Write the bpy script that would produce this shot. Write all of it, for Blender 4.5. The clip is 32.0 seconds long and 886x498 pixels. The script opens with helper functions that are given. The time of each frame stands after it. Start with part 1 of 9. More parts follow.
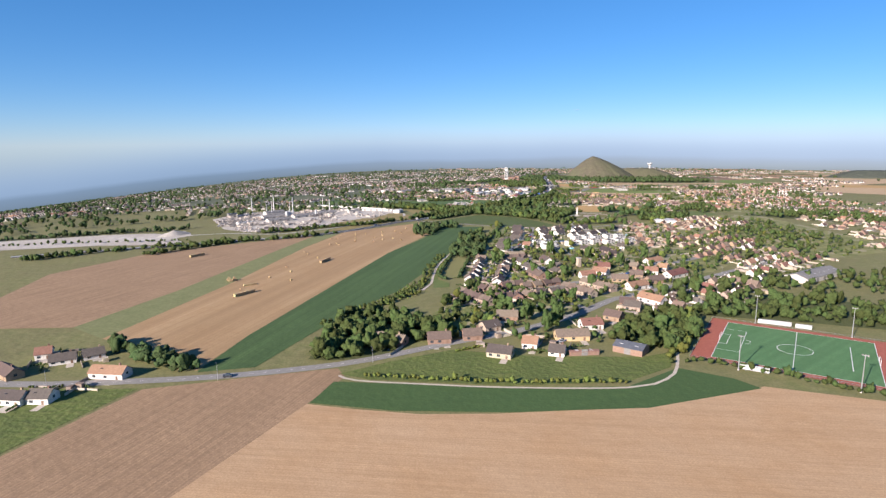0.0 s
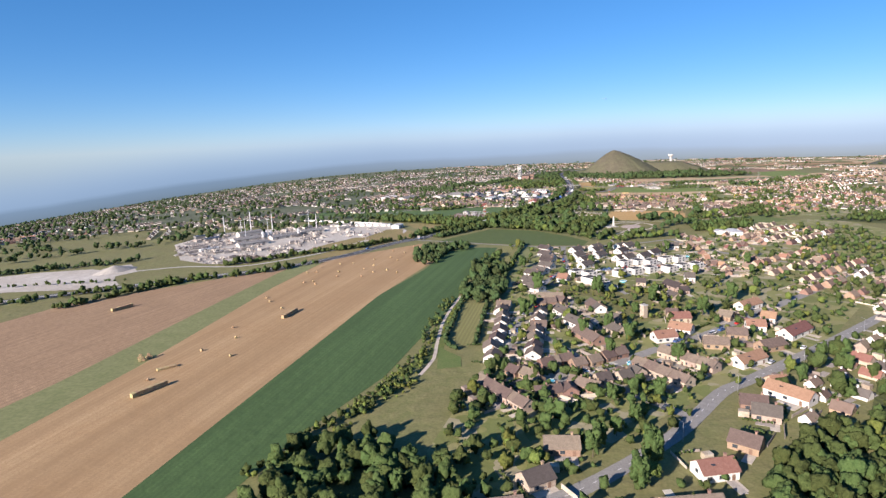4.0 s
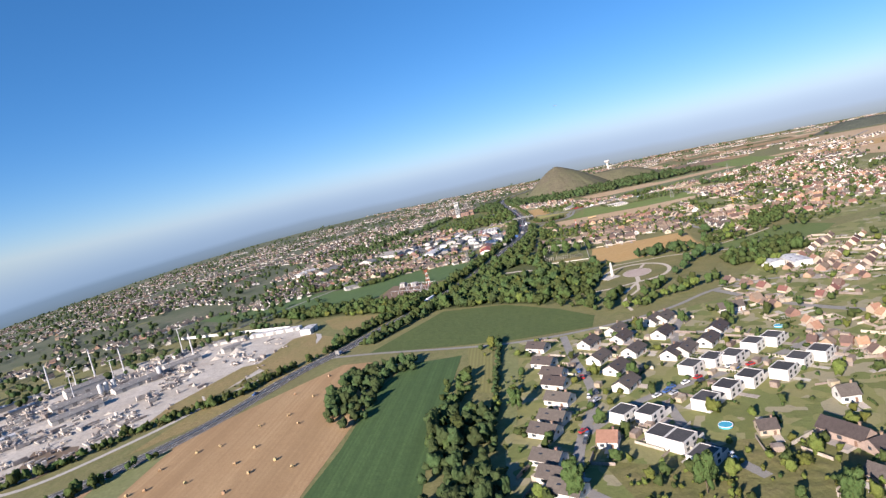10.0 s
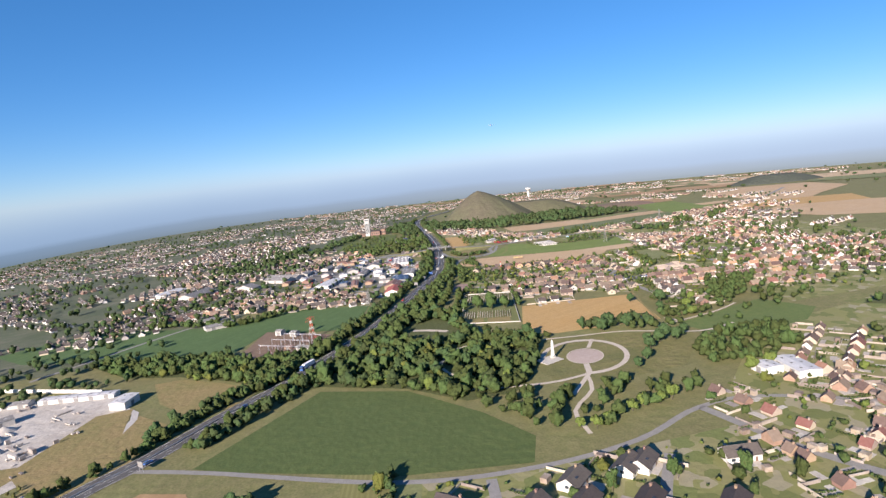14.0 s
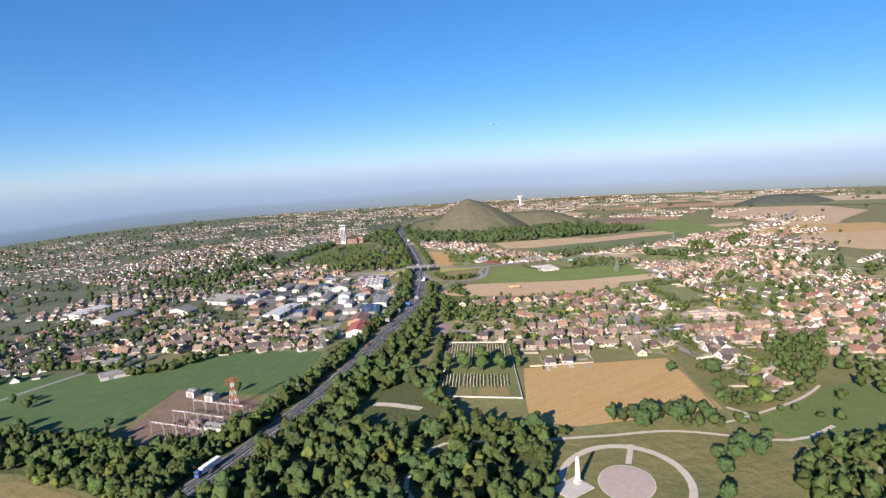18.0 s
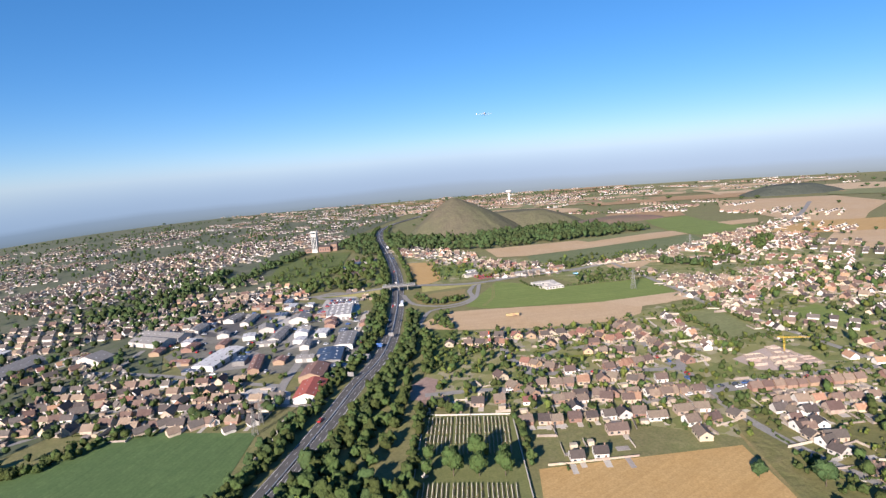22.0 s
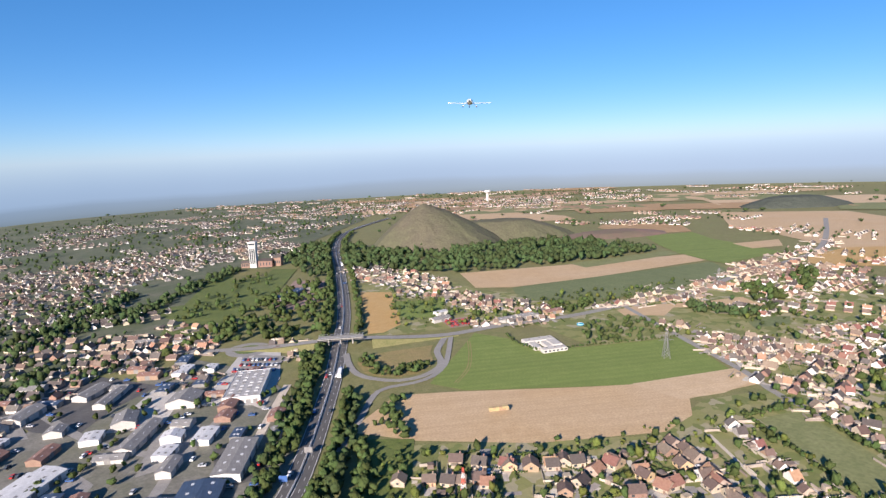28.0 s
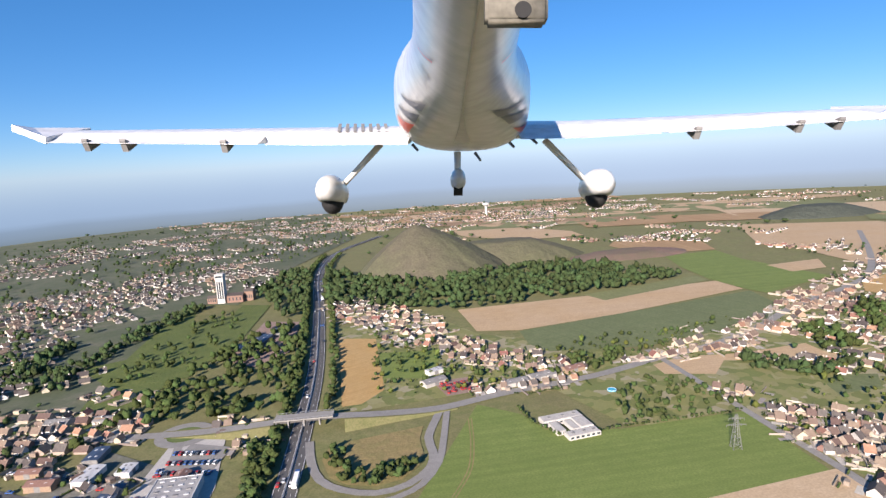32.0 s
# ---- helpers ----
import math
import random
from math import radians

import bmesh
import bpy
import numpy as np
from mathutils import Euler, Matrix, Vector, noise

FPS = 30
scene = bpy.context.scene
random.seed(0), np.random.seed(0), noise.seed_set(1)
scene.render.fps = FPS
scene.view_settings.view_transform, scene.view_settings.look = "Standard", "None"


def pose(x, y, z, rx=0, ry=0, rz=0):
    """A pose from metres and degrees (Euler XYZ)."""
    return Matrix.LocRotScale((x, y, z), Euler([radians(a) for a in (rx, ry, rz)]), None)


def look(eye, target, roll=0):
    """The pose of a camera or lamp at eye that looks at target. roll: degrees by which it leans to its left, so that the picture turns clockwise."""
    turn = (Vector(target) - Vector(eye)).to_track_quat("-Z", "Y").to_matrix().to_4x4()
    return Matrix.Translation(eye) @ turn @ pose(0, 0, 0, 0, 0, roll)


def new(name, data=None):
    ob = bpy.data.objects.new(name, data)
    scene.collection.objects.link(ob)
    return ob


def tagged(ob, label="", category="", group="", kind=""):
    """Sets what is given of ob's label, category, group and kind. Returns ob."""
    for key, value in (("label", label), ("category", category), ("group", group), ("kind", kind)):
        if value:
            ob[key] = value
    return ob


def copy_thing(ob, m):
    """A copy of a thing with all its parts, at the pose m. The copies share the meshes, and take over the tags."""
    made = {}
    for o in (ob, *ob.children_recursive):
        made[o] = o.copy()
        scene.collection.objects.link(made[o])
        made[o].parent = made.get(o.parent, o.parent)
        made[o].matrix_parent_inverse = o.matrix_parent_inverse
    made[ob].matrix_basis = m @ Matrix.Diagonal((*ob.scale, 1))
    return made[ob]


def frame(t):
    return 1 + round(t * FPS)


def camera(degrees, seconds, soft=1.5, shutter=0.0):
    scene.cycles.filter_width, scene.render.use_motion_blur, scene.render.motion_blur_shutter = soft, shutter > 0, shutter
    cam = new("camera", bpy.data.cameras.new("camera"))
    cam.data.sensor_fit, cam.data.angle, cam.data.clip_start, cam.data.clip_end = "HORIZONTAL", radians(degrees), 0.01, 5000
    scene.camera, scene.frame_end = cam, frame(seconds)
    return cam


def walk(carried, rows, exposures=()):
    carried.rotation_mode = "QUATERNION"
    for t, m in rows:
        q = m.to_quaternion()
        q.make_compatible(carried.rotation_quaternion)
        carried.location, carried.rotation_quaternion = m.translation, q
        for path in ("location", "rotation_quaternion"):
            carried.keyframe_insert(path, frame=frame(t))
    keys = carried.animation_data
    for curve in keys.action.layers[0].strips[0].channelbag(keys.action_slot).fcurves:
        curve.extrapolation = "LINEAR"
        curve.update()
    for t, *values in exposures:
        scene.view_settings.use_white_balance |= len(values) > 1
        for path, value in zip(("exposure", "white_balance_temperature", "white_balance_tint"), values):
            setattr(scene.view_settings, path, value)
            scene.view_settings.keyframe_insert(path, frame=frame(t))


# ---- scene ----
cam = camera(74.0, 32.0, soft=1.4)
ROWS = [
    (0, 0.00, -0.00, 105.54, 79.747, 0.467, 0.000),
    (0.5, 0.30, 18.69, 106.26, 79.612, 0.675, 0.073),
    (1, 0.61, 37.37, 106.97, 79.569, 0.781, 0.132),
    (1.5, 0.94, 56.01, 107.66, 79.481, 0.919, 0.162),
    (2, 1.28, 74.65, 108.32, 79.516, 1.441, 0.194),
    (2.5, 1.64, 93.31, 108.92, 79.382, 1.952, 0.304),
    (3, 2.02, 112.11, 109.46, 79.441, 2.330, 0.485),
    (3.5, 2.41, 131.14, 109.92, 79.411, 2.120, 0.709),
    (5.5, 4.15, 208.28, 111.56, 79.910, 5.741, 0.129),
    (6, 4.72, 227.69, 112.01, 80.252, 7.434, -0.425),
    (6.5, 5.49, 247.14, 112.53, 80.592, 8.696, -1.200),
    (7, 6.53, 266.52, 113.13, 81.027, 9.816, -1.952),
    (7.5, 7.90, 285.71, 113.82, 81.270, 10.371, -2.570),
    (8, 9.64, 304.67, 114.59, 81.517, 10.697, -3.116),
    (8.5, 11.74, 323.36, 115.42, 81.692, 11.014, -3.771),
    (9, 14.13, 341.84, 116.31, 81.921, 11.301, -4.662),
    (9.5, 16.77, 360.05, 117.23, 82.051, 11.835, -5.773),
    (10, 19.67, 377.96, 118.20, 82.104, 12.057, -6.416),
    (10.5, 22.83, 395.56, 119.21, 82.073, 12.072, -6.715),
    (11, 26.21, 412.88, 120.26, 82.105, 11.835, -7.132),
    (11.5, 29.82, 429.99, 121.35, 82.033, 11.333, -8.028),
    (12, 33.63, 446.93, 122.43, 82.006, 10.441, -9.140),
    (12.5, 37.56, 463.73, 123.51, 81.858, 9.381, -10.476),
    (13, 41.59, 480.41, 124.58, 81.822, 8.166, -12.014),
    (13.5, 45.72, 496.91, 125.59, 81.796, 6.672, -13.298),
    (14, 50.01, 513.22, 126.51, 81.989, 5.870, -14.223),
    (14.5, 54.47, 529.35, 127.30, 82.206, 5.054, -14.523),
    (16.5, 72.97, 593.25, 130.05, 82.316, 4.191, -14.858),
    (17, 77.64, 609.11, 130.79, 82.264, 3.876, -14.845),
    (17.5, 82.33, 624.84, 131.57, 82.147, 3.478, -14.926),
    (18, 87.03, 640.44, 132.40, 81.999, 3.121, -15.204),
    (18.5, 91.74, 655.88, 133.26, 81.853, 3.073, -15.544),
    (19, 96.48, 671.15, 134.14, 81.689, 3.380, -15.745),
    (19.5, 101.27, 686.21, 135.04, 81.483, 3.635, -15.813),
    (20, 106.13, 701.08, 135.95, 81.307, 3.870, -15.979),
    (20.5, 111.05, 715.75, 136.88, 81.242, 4.083, -16.147),
    (21, 116.03, 730.24, 137.83, 81.233, 4.127, -16.201),
    (21.5, 121.05, 744.55, 138.78, 81.168, 4.175, -16.326),
    (22, 126.09, 758.73, 139.75, 81.150, 4.307, -16.651),
    (22.5, 131.13, 772.78, 140.70, 81.081, 4.470, -17.022),
    (23, 136.18, 786.69, 141.62, 81.033, 4.640, -17.320),
    (23.5, 141.25, 800.48, 142.53, 80.938, 4.778, -17.524),
    (24, 146.35, 814.23, 143.41, 80.882, 4.725, -17.693),
    (24.5, 151.49, 827.99, 144.30, 80.717, 4.571, -17.938),
    (25, 156.70, 841.82, 145.22, 80.613, 3.894, -18.349),
    (25.5, 161.95, 855.72, 146.16, 80.490, 3.253, -18.772),
    (27.5, 183.02, 911.53, 150.03, 80.250, 2.230, -18.767),
    (28, 188.25, 925.29, 151.00, 80.210, 2.407, -18.844),
    (28.5, 193.43, 938.80, 151.96, 80.159, 2.820, -18.951),
    (29, 198.54, 952.03, 152.94, 80.244, 3.098, -18.990),
    (29.5, 203.60, 964.94, 153.92, 80.332, 3.220, -18.960),
    (30, 208.59, 977.57, 154.91, 80.486, 3.292, -18.910),
    (30.5, 213.52, 989.95, 155.90, 80.602, 3.242, -18.845),
    (31, 218.42, 1002.16, 156.88, 80.751, 3.228, -18.858),
    (31.5, 223.31, 1014.26, 157.86, 80.834, 3.252, -18.911),
    (32, 228.19, 1026.33, 158.84, 80.980, 3.418, -19.166),
]
walk(cam, [(t, pose(x, y, z, rx, ry, rz)) for t, x, y, z, rx, ry, rz in ROWS], exposures=[(0.0, 1.12, 6320, 20), (32.0, 1.12, 6320, 20)])

# ---- light ----
SUN_DIR = Vector((-0.66, -0.75, 0.40)).normalized()
world = bpy.data.worlds.new("world")
scene.world = world
world.use_nodes = True
wn = world.node_tree.nodes
sky = wn.new("ShaderNodeTexSky")
sky.sky_type = "NISHITA"
sky.sun_disc = False
sky.sun_elevation = math.asin(SUN_DIR.z)
sky.sun_rotation = math.atan2(SUN_DIR.x, SUN_DIR.y) % (2 * math.pi)
sky.altitude = 2200
sky.air_density = 1.0
sky.dust_density = 0.2
sky.ozone_density = 8.0
soft_sky = wn.new("ShaderNodeGamma")
soft_sky.inputs["Gamma"].default_value = 0.7
deep_sky = wn.new("ShaderNodeHueSaturation")
deep_sky.inputs["Saturation"].default_value = 1.22
world.node_tree.links.new(sky.outputs[0], soft_sky.inputs["Color"])
world.node_tree.links.new(soft_sky.outputs[0], deep_sky.inputs["Color"])
wn["Background"].inputs[1].default_value = 0.105
world.node_tree.links.new(deep_sky.outputs[0], wn["Background"].inputs[0])
sun = new("sun", bpy.data.lights.new("sun", "SUN"))
sun.data.energy = 5.3
sun.data.angle = radians(0.6)
sun.data.color = (1.0, 0.90, 0.75)
sun.matrix_world = look(SUN_DIR * 500, (0, 0, 0))


# ---- materials ----
def mat(name, a, b, scale=1.0, fine=None, rough=0.9, metal=0.0, bump=0.0, rows=None, vary=0.0, island=0.0, third=None, spec=0.3):
    """A two-colour surface mottled at two scales; rows: (degrees, spacing, strength) of drill or mowing lines."""
    m = bpy.data.materials.new(name)
    m.use_nodes = True
    nt = m.node_tree
    n, l = nt.nodes, nt.links
    bsdf = n["Principled BSDF"]
    bsdf.inputs["Roughness"].default_value = rough
    bsdf.inputs["Metallic"].default_value = metal
    bsdf.inputs["Specular IOR Level"].default_value = spec
    geo = n.new("ShaderNodeNewGeometry")

    def tex(s, detail=4.0):
        t = n.new("ShaderNodeTexNoise")
        t.inputs["Scale"].default_value = s
        t.inputs["Detail"].default_value = detail
        l.new(geo.outputs["Position"], t.inputs["Vector"])
        r = n.new("ShaderNodeMapRange")
        r.inputs["From Min"].default_value = 0.32
        r.inputs["From Max"].default_value = 0.68
        l.new(t.outputs[0], r.inputs[0])
        return r.outputs[0]

    def mix(f, x, y):
        k = n.new("ShaderNodeMix")
        k.data_type = "RGBA"
        for sock, v in ((k.inputs[0], f), (k.inputs[6], x), (k.inputs[7], y)):
            if isinstance(v, (int, float)):
                sock.default_value = v
            elif isinstance(v, tuple):
                sock.default_value = (*v, 1)
            else:
                l.new(v, sock)
        return k.outputs[2]

    def mul(x, k, add=0.0):
        o = n.new("ShaderNodeMath")
        o.operation = "MULTIPLY_ADD"
        l.new(x, o.inputs[0])
        o.inputs[1].default_value = k
        o.inputs[2].default_value = add
        return o.outputs[0]

    coarse = tex(1.0 / (scale * 6.0), 3.0)
    small = tex(1.0 / scale, 6.0)
    col = mix(small, a, b)
    if third:
        col = mix(mul(coarse, 0.7), col, third)
    else:
        mid = tuple((p + q) * 0.5 * 0.82 for p, q in zip(a, b))
        col = mix(mul(coarse, 0.45), col, mid)
    if fine:
        dark = tuple(v * 0.55 for v in a)
        col = mix(mul(tex(1.0 / fine, 3.0), 0.5), col, dark)
    for ang, gap, amount in ([rows] if isinstance(rows, tuple) else rows or []):
        mp = n.new("ShaderNodeMapping")
        mp.inputs["Rotation"].default_value = (0, 0, radians(ang))
        l.new(geo.outputs["Position"], mp.inputs["Vector"])
        w = n.new("ShaderNodeTexWave")
        w.inputs["Scale"].default_value = 0.314 / gap
        w.inputs["Distortion"].default_value = 0.9
        w.inputs["Detail"].default_value = 2.0
        w.inputs["Detail Scale"].default_value = 0.25
        l.new(mp.outputs[0], w.inputs["Vector"])
        col = mix(mul(w.outputs["Fac"], amount), col, tuple(v * 0.6 for v in a))
        thin = n.new("ShaderNodeMapping")
        thin.inputs["Scale"].default_value = (1.0 / gap, 1.0 / (gap * 40), 0.0)
        l.new(mp.outputs[0], thin.inputs["Vector"])
        t = n.new("ShaderNodeTexNoise")
        t.inputs["Scale"].default_value = 0.9
        t.inputs["Detail"].default_value = 3.0
        l.new(thin.outputs[0], t.inputs["Vector"])
        r = n.new("ShaderNodeMapRange")
        r.inputs["From Min"].default_value = 0.42
        r.inputs["From Max"].default_value = 0.72
        l.new(t.outputs[0], r.inputs[0])
        col = mix(mul(r.outputs[0], min(0.6, amount * 2.0)), col, tuple(v * 0.62 for v in a))
    if vary or island:
        hsv = n.new("ShaderNodeHueSaturation")
        l.new(col, hsv.inputs["Color"])
        if vary:
            info = n.new("ShaderNodeObjectInfo")
            src, k = info.outputs["Random"], vary
        else:
            src, k = geo.outputs["Random Per Island"], island
        l.new(mul(src, 2 * k, 1 - k), hsv.inputs["Value"])
        l.new(mul(src, 0.05, 0.475), hsv.inputs["Hue"])
        col = hsv.outputs[0]
    l.new(col, bsdf.inputs["Base Color"])
    if bump:
        bn = n.new("ShaderNodeBump")
        bn.inputs["Strength"].default_value = 0.6
        bn.inputs["Distance"].default_value = bump
        l.new(small, bn.inputs["Height"])
        l.new(bn.outputs[0], bsdf.inputs["Normal"])
    return m


def plots(name, cell=8.0):
    """Garden ground: lawns, beds and worn grass, plot by plot."""
    m = mat(name, (0.13, 0.16, 0.045), (0.19, 0.195, 0.07), 3.0, 0.8, bump=0.2)
    n, l = m.node_tree.nodes, m.node_tree.links
    bsdf = n["Principled BSDF"]
    old = bsdf.inputs["Base Color"].links[0].from_socket
    geo = n.new("ShaderNodeNewGeometry")
    vor = n.new("ShaderNodeTexVoronoi")
    vor.distance = "MANHATTAN"
    vor.inputs["Scale"].default_value = 1.0 / cell
    mp = n.new("ShaderNodeMapping")
    mp.inputs["Rotation"].default_value = (0, 0, radians(32))
    l.new(geo.outputs["Position"], mp.inputs["Vector"])
    l.new(mp.outputs[0], vor.inputs["Vector"])
    sep = n.new("ShaderNodeSeparateColor")
    l.new(vor.outputs["Color"], sep.inputs[0])
    ramp = n.new("ShaderNodeValToRGB")
    ramp.color_ramp.interpolation = "CONSTANT"
    stops = ((0.0, (0.13, 0.145, 0.05)), (0.18, (0.22, 0.215, 0.085)), (0.45, (0.25, 0.225, 0.11)), (0.6, (0.14, 0.165, 0.055)), (0.76, (0.35, 0.30, 0.22)), (0.9, (0.29, 0.26, 0.14)))
    while len(ramp.color_ramp.elements) < len(stops):
        ramp.color_ramp.elements.new(0.5)
    for e, (p, c) in zip(ramp.color_ramp.elements, stops):
        e.position = p
        e.color = (*c, 1)
    l.new(sep.outputs[0], ramp.inputs[0])
    k = n.new("ShaderNodeMix")
    k.data_type = "RGBA"
    k.inputs[0].default_value = 0.6
    l.new(old, k.inputs[6])
    l.new(ramp.outputs[0], k.inputs[7])
    l.new(k.outputs[2], bsdf.inputs["Base Color"])
    return m


M = {}
M["plots"] = plots("garden_plots")
M["town_ground"] = mat("town_ground", (0.10, 0.12, 0.065), (0.16, 0.155, 0.11), 12.0, 3.0, third=(0.06, 0.085, 0.04))
M["yard_ground"] = mat("yard_ground", (0.15, 0.145, 0.125), (0.23, 0.22, 0.195), 7.0, 1.5, third=(0.12, 0.13, 0.07))
M["crop_green"] = mat("fresh_green_crop", (0.078, 0.138, 0.045), (0.105, 0.168, 0.058), 7.0, 1.2, rows=(30, 3.0, 0.2))
M["crop_mid"] = mat("mid_green_crop", (0.135, 0.165, 0.07), (0.17, 0.195, 0.09), 9.0, 2.0, rows=(-10, 6.0, 0.15))
M["ground"] = mat("grassland", (0.145, 0.16, 0.055), (0.22, 0.205, 0.09), 6.0, 1.2, bump=0.3, third=(0.17, 0.15, 0.07))
M["stubble"] = mat("stubble", (0.405, 0.26, 0.13), (0.47, 0.32, 0.17), 5.0, 0.8, bump=0.1, rows=[(14.5, 13.0, 0.3), (14.5, 3.1, 0.22), (15, 41.0, 0.2)], third=(0.50, 0.36, 0.20))
M["stubble_near"] = mat("stubble_near", (0.45, 0.285, 0.15), (0.52, 0.345, 0.19), 5.0, 0.7, bump=0.1, rows=[(97, 1.3, 0.18), (97, 11.0, 0.1)], third=(0.53, 0.38, 0.235))
M["plough"] = mat("brown_soil", (0.29, 0.19, 0.11), (0.35, 0.235, 0.14), 4.0, 0.8, bump=0.15, rows=(20, 1.5, 0.3), third=(0.40, 0.27, 0.16))
M["wheat"] = mat("ripe_crop", (0.43, 0.27, 0.10), (0.50, 0.33, 0.135), 5.0, 0.9, bump=0.1, rows=(70, 3.0, 0.15), third=(0.47, 0.33, 0.15))
M["sand_field"] = mat("dry_field", (0.45, 0.315, 0.175), (0.51, 0.37, 0.215), 8.0, 1.2, rows=(101, 4.0, 0.12), third=(0.50, 0.38, 0.25))
M["path_field"] = mat("pale_dry_field", (0.50, 0.37, 0.225), (0.57, 0.43, 0.28), 8.0, 1.2, rows=(101, 4.0, 0.10))
M["beet"] = mat("beet_crop", (0.060, 0.115, 0.036), (0.084, 0.142, 0.048), 5.0, 0.9, bump=0.2, rows=[(14.5, 2.2, 0.3), (14.5, 9.0, 0.3)], third=(0.085, 0.15, 0.05))
M["beet_dark"] = mat("beet_crop_dark", (0.05, 0.10, 0.03), (0.065, 0.115, 0.035), 4.0, 0.7, bump=0.2)
M["lush"] = mat("lush_crop", (0.155, 0.21, 0.05), (0.195, 0.245, 0.065), 9.0, 1.2, rows=(100, 7.0, 0.2))
M["scrub"] = mat("scrubby_grass", (0.165, 0.16, 0.055), (0.225, 0.19, 0.085), 5.0, 1.1, bump=0.5, third=(0.105, 0.12, 0.042))
M["maize"] = mat("maize_crop", (0.07, 0.105, 0.03), (0.10, 0.13, 0.04), 5.0, 0.8, bump=0.3)
M["meadow"] = mat("weedy_meadow", (0.10, 0.14, 0.03), (0.15, 0.165, 0.05), 3.0, 0.7, bump=0.4, third=(0.08, 0.11, 0.03))
M["dry"] = mat("dry_grass", (0.25, 0.20, 0.085), (0.165, 0.165, 0.055), 4.0, 1.0, bump=0.3, third=(0.29, 0.21, 0.10))
M["lawn"] = mat("lawn", (0.10, 0.15, 0.04), (0.14, 0.17, 0.055), 5.0, 1.0)
M["haze_green"] = mat("pale_crop", (0.165, 0.185, 0.075), (0.215, 0.225, 0.10), 9.0, 2.0)
M["asphalt"] = mat("asphalt", (0.24, 0.23, 0.215), (0.30, 0.29, 0.27), 3.0, 0.5, rough=0.85)
M["asphalt_dark"] = mat("dark_asphalt", (0.085, 0.083, 0.082), (0.12, 0.117, 0.113), 4.0, 0.6, rough=0.8)
M["chalk"] = mat("chalky_spoil", (0.44, 0.41, 0.365), (0.58, 0.55, 0.50), 6.0, 1.2, bump=0.4, third=(0.36, 0.31, 0.25))
M["path"] = mat("pale_gravel", (0.48, 0.42, 0.34), (0.58, 0.52, 0.44), 3.0, 0.5)
M["paint"] = mat("white_paint", (0.72, 0.72, 0.70), (0.80, 0.80, 0.78), 1.0, 0.3, rough=0.6)
M["turf"] = mat("artificial_turf", (0.09, 0.205, 0.08), (0.115, 0.23, 0.095), 8.0, 1.0, rows=(52, 5.0, 0.25))
M["tartan"] = mat("red_track", (0.33, 0.105, 0.07), (0.40, 0.13, 0.09), 3.0, 0.6)
M["slag"] = mat("slag_spoil", (0.088, 0.075, 0.056), (0.12, 0.108, 0.07), 14.0, 3.0, bump=1.5, third=(0.105, 0.12, 0.055))
M["slag_pink"] = mat("burnt_slag", (0.22, 0.13, 0.11), (0.15, 0.12, 0.09), 18.0, 4.0, third=(0.11, 0.11, 0.06))
M["gravel_red"] = mat("pinkish_gravel", (0.26, 0.18, 0.15), (0.34, 0.25, 0.21), 3.0, 0.6)


# ---- helpers ----
def fall(x, y):
    """The lie of the land: level round the flight, sinking gently beyond it."""
    d = math.hypot(x - 100, y)
    z = -0.0236 * 200 * math.log1p(math.exp(min(40.0, (d - 1500) / 200)))
    if y > 0 and d > 500:
        west = min(math.degrees(math.atan2(y, x - 100)), 150.0) - 103
        west = 4 * math.log1p(math.exp(west / 4)) if west < 120 else west
        z -= 0.0026 * west * 120 * math.log1p(math.exp(min(40.0, (d - 1150) / 120)))
    return z


def part(name, bm, material, parent=None, label="", smooth=False):
    me = bpy.data.meshes.new(name)
    bm.to_mesh(me)
    bm.free()
    me.materials.append(material)
    if smooth:
        me.shade_smooth()
    ob = new(name, me)
    if parent:
        ob.parent = parent
    if label:
        ob["label"] = label
    return ob


def raw(name, verts, faces, material, parent=None, label="", smooth=False):
    me = bpy.data.meshes.new(name)
    me.from_pydata(verts, [], faces)
    me.materials.append(material)
    me.update()
    if smooth:
        me.shade_smooth()
    ob = new(name, me)
    if parent:
        ob.parent = parent
    if label:
        ob["label"] = label
    return ob


def area(name, corners, material, lift=0.06, label="", category="", kind="structure", cell=60.0):
    """A piece of land with the given corners, laid on the lie of the land."""
    bm = bmesh.new()
    vs = [bm.verts.new((x, y, 0)) for x, y in corners]
    bm.faces.new(vs)
    bmesh.ops.triangulate(bm, faces=bm.faces[:])
    for _ in range(4):
        long = [e for e in bm.edges if e.calc_length() > cell]
        if not long:
            break
        bmesh.ops.subdivide_edges(bm, edges=long, cuts=1)
        bmesh.ops.triangulate(bm, faces=bm.faces[:])
    for v in bm.verts:
        v.co.z = fall(v.co.x, v.co.y) + lift
    bm.normal_update()
    for f in bm.faces:
        if f.normal.z < 0:
            f.normal_flip()
    return tagged(part(name, bm, material), label, category, "", kind)


def smooth_line(points, step=12.0):
    """Points along a soft curve through the given ones."""
    p = [np.array(q, float) for q in points]
    p = [2 * p[0] - p[1]] + p + [2 * p[-1] - p[-2]]
    out = []
    for i in range(1, len(p) - 2):
        n = max(2, int(np.linalg.norm(p[i + 1] - p[i]) / step))
        for k in range(n):
            t = k / n
            a, b, c, d = p[i - 1], p[i], p[i + 1], p[i + 2]
            out.append(0.5 * (2 * b + (c - a) * t + (2 * a - 5 * b + 4 * c - d) * t * t + (3 * b - a - 3 * c + d) * t ** 3))
    out.append(p[-2])
    return out


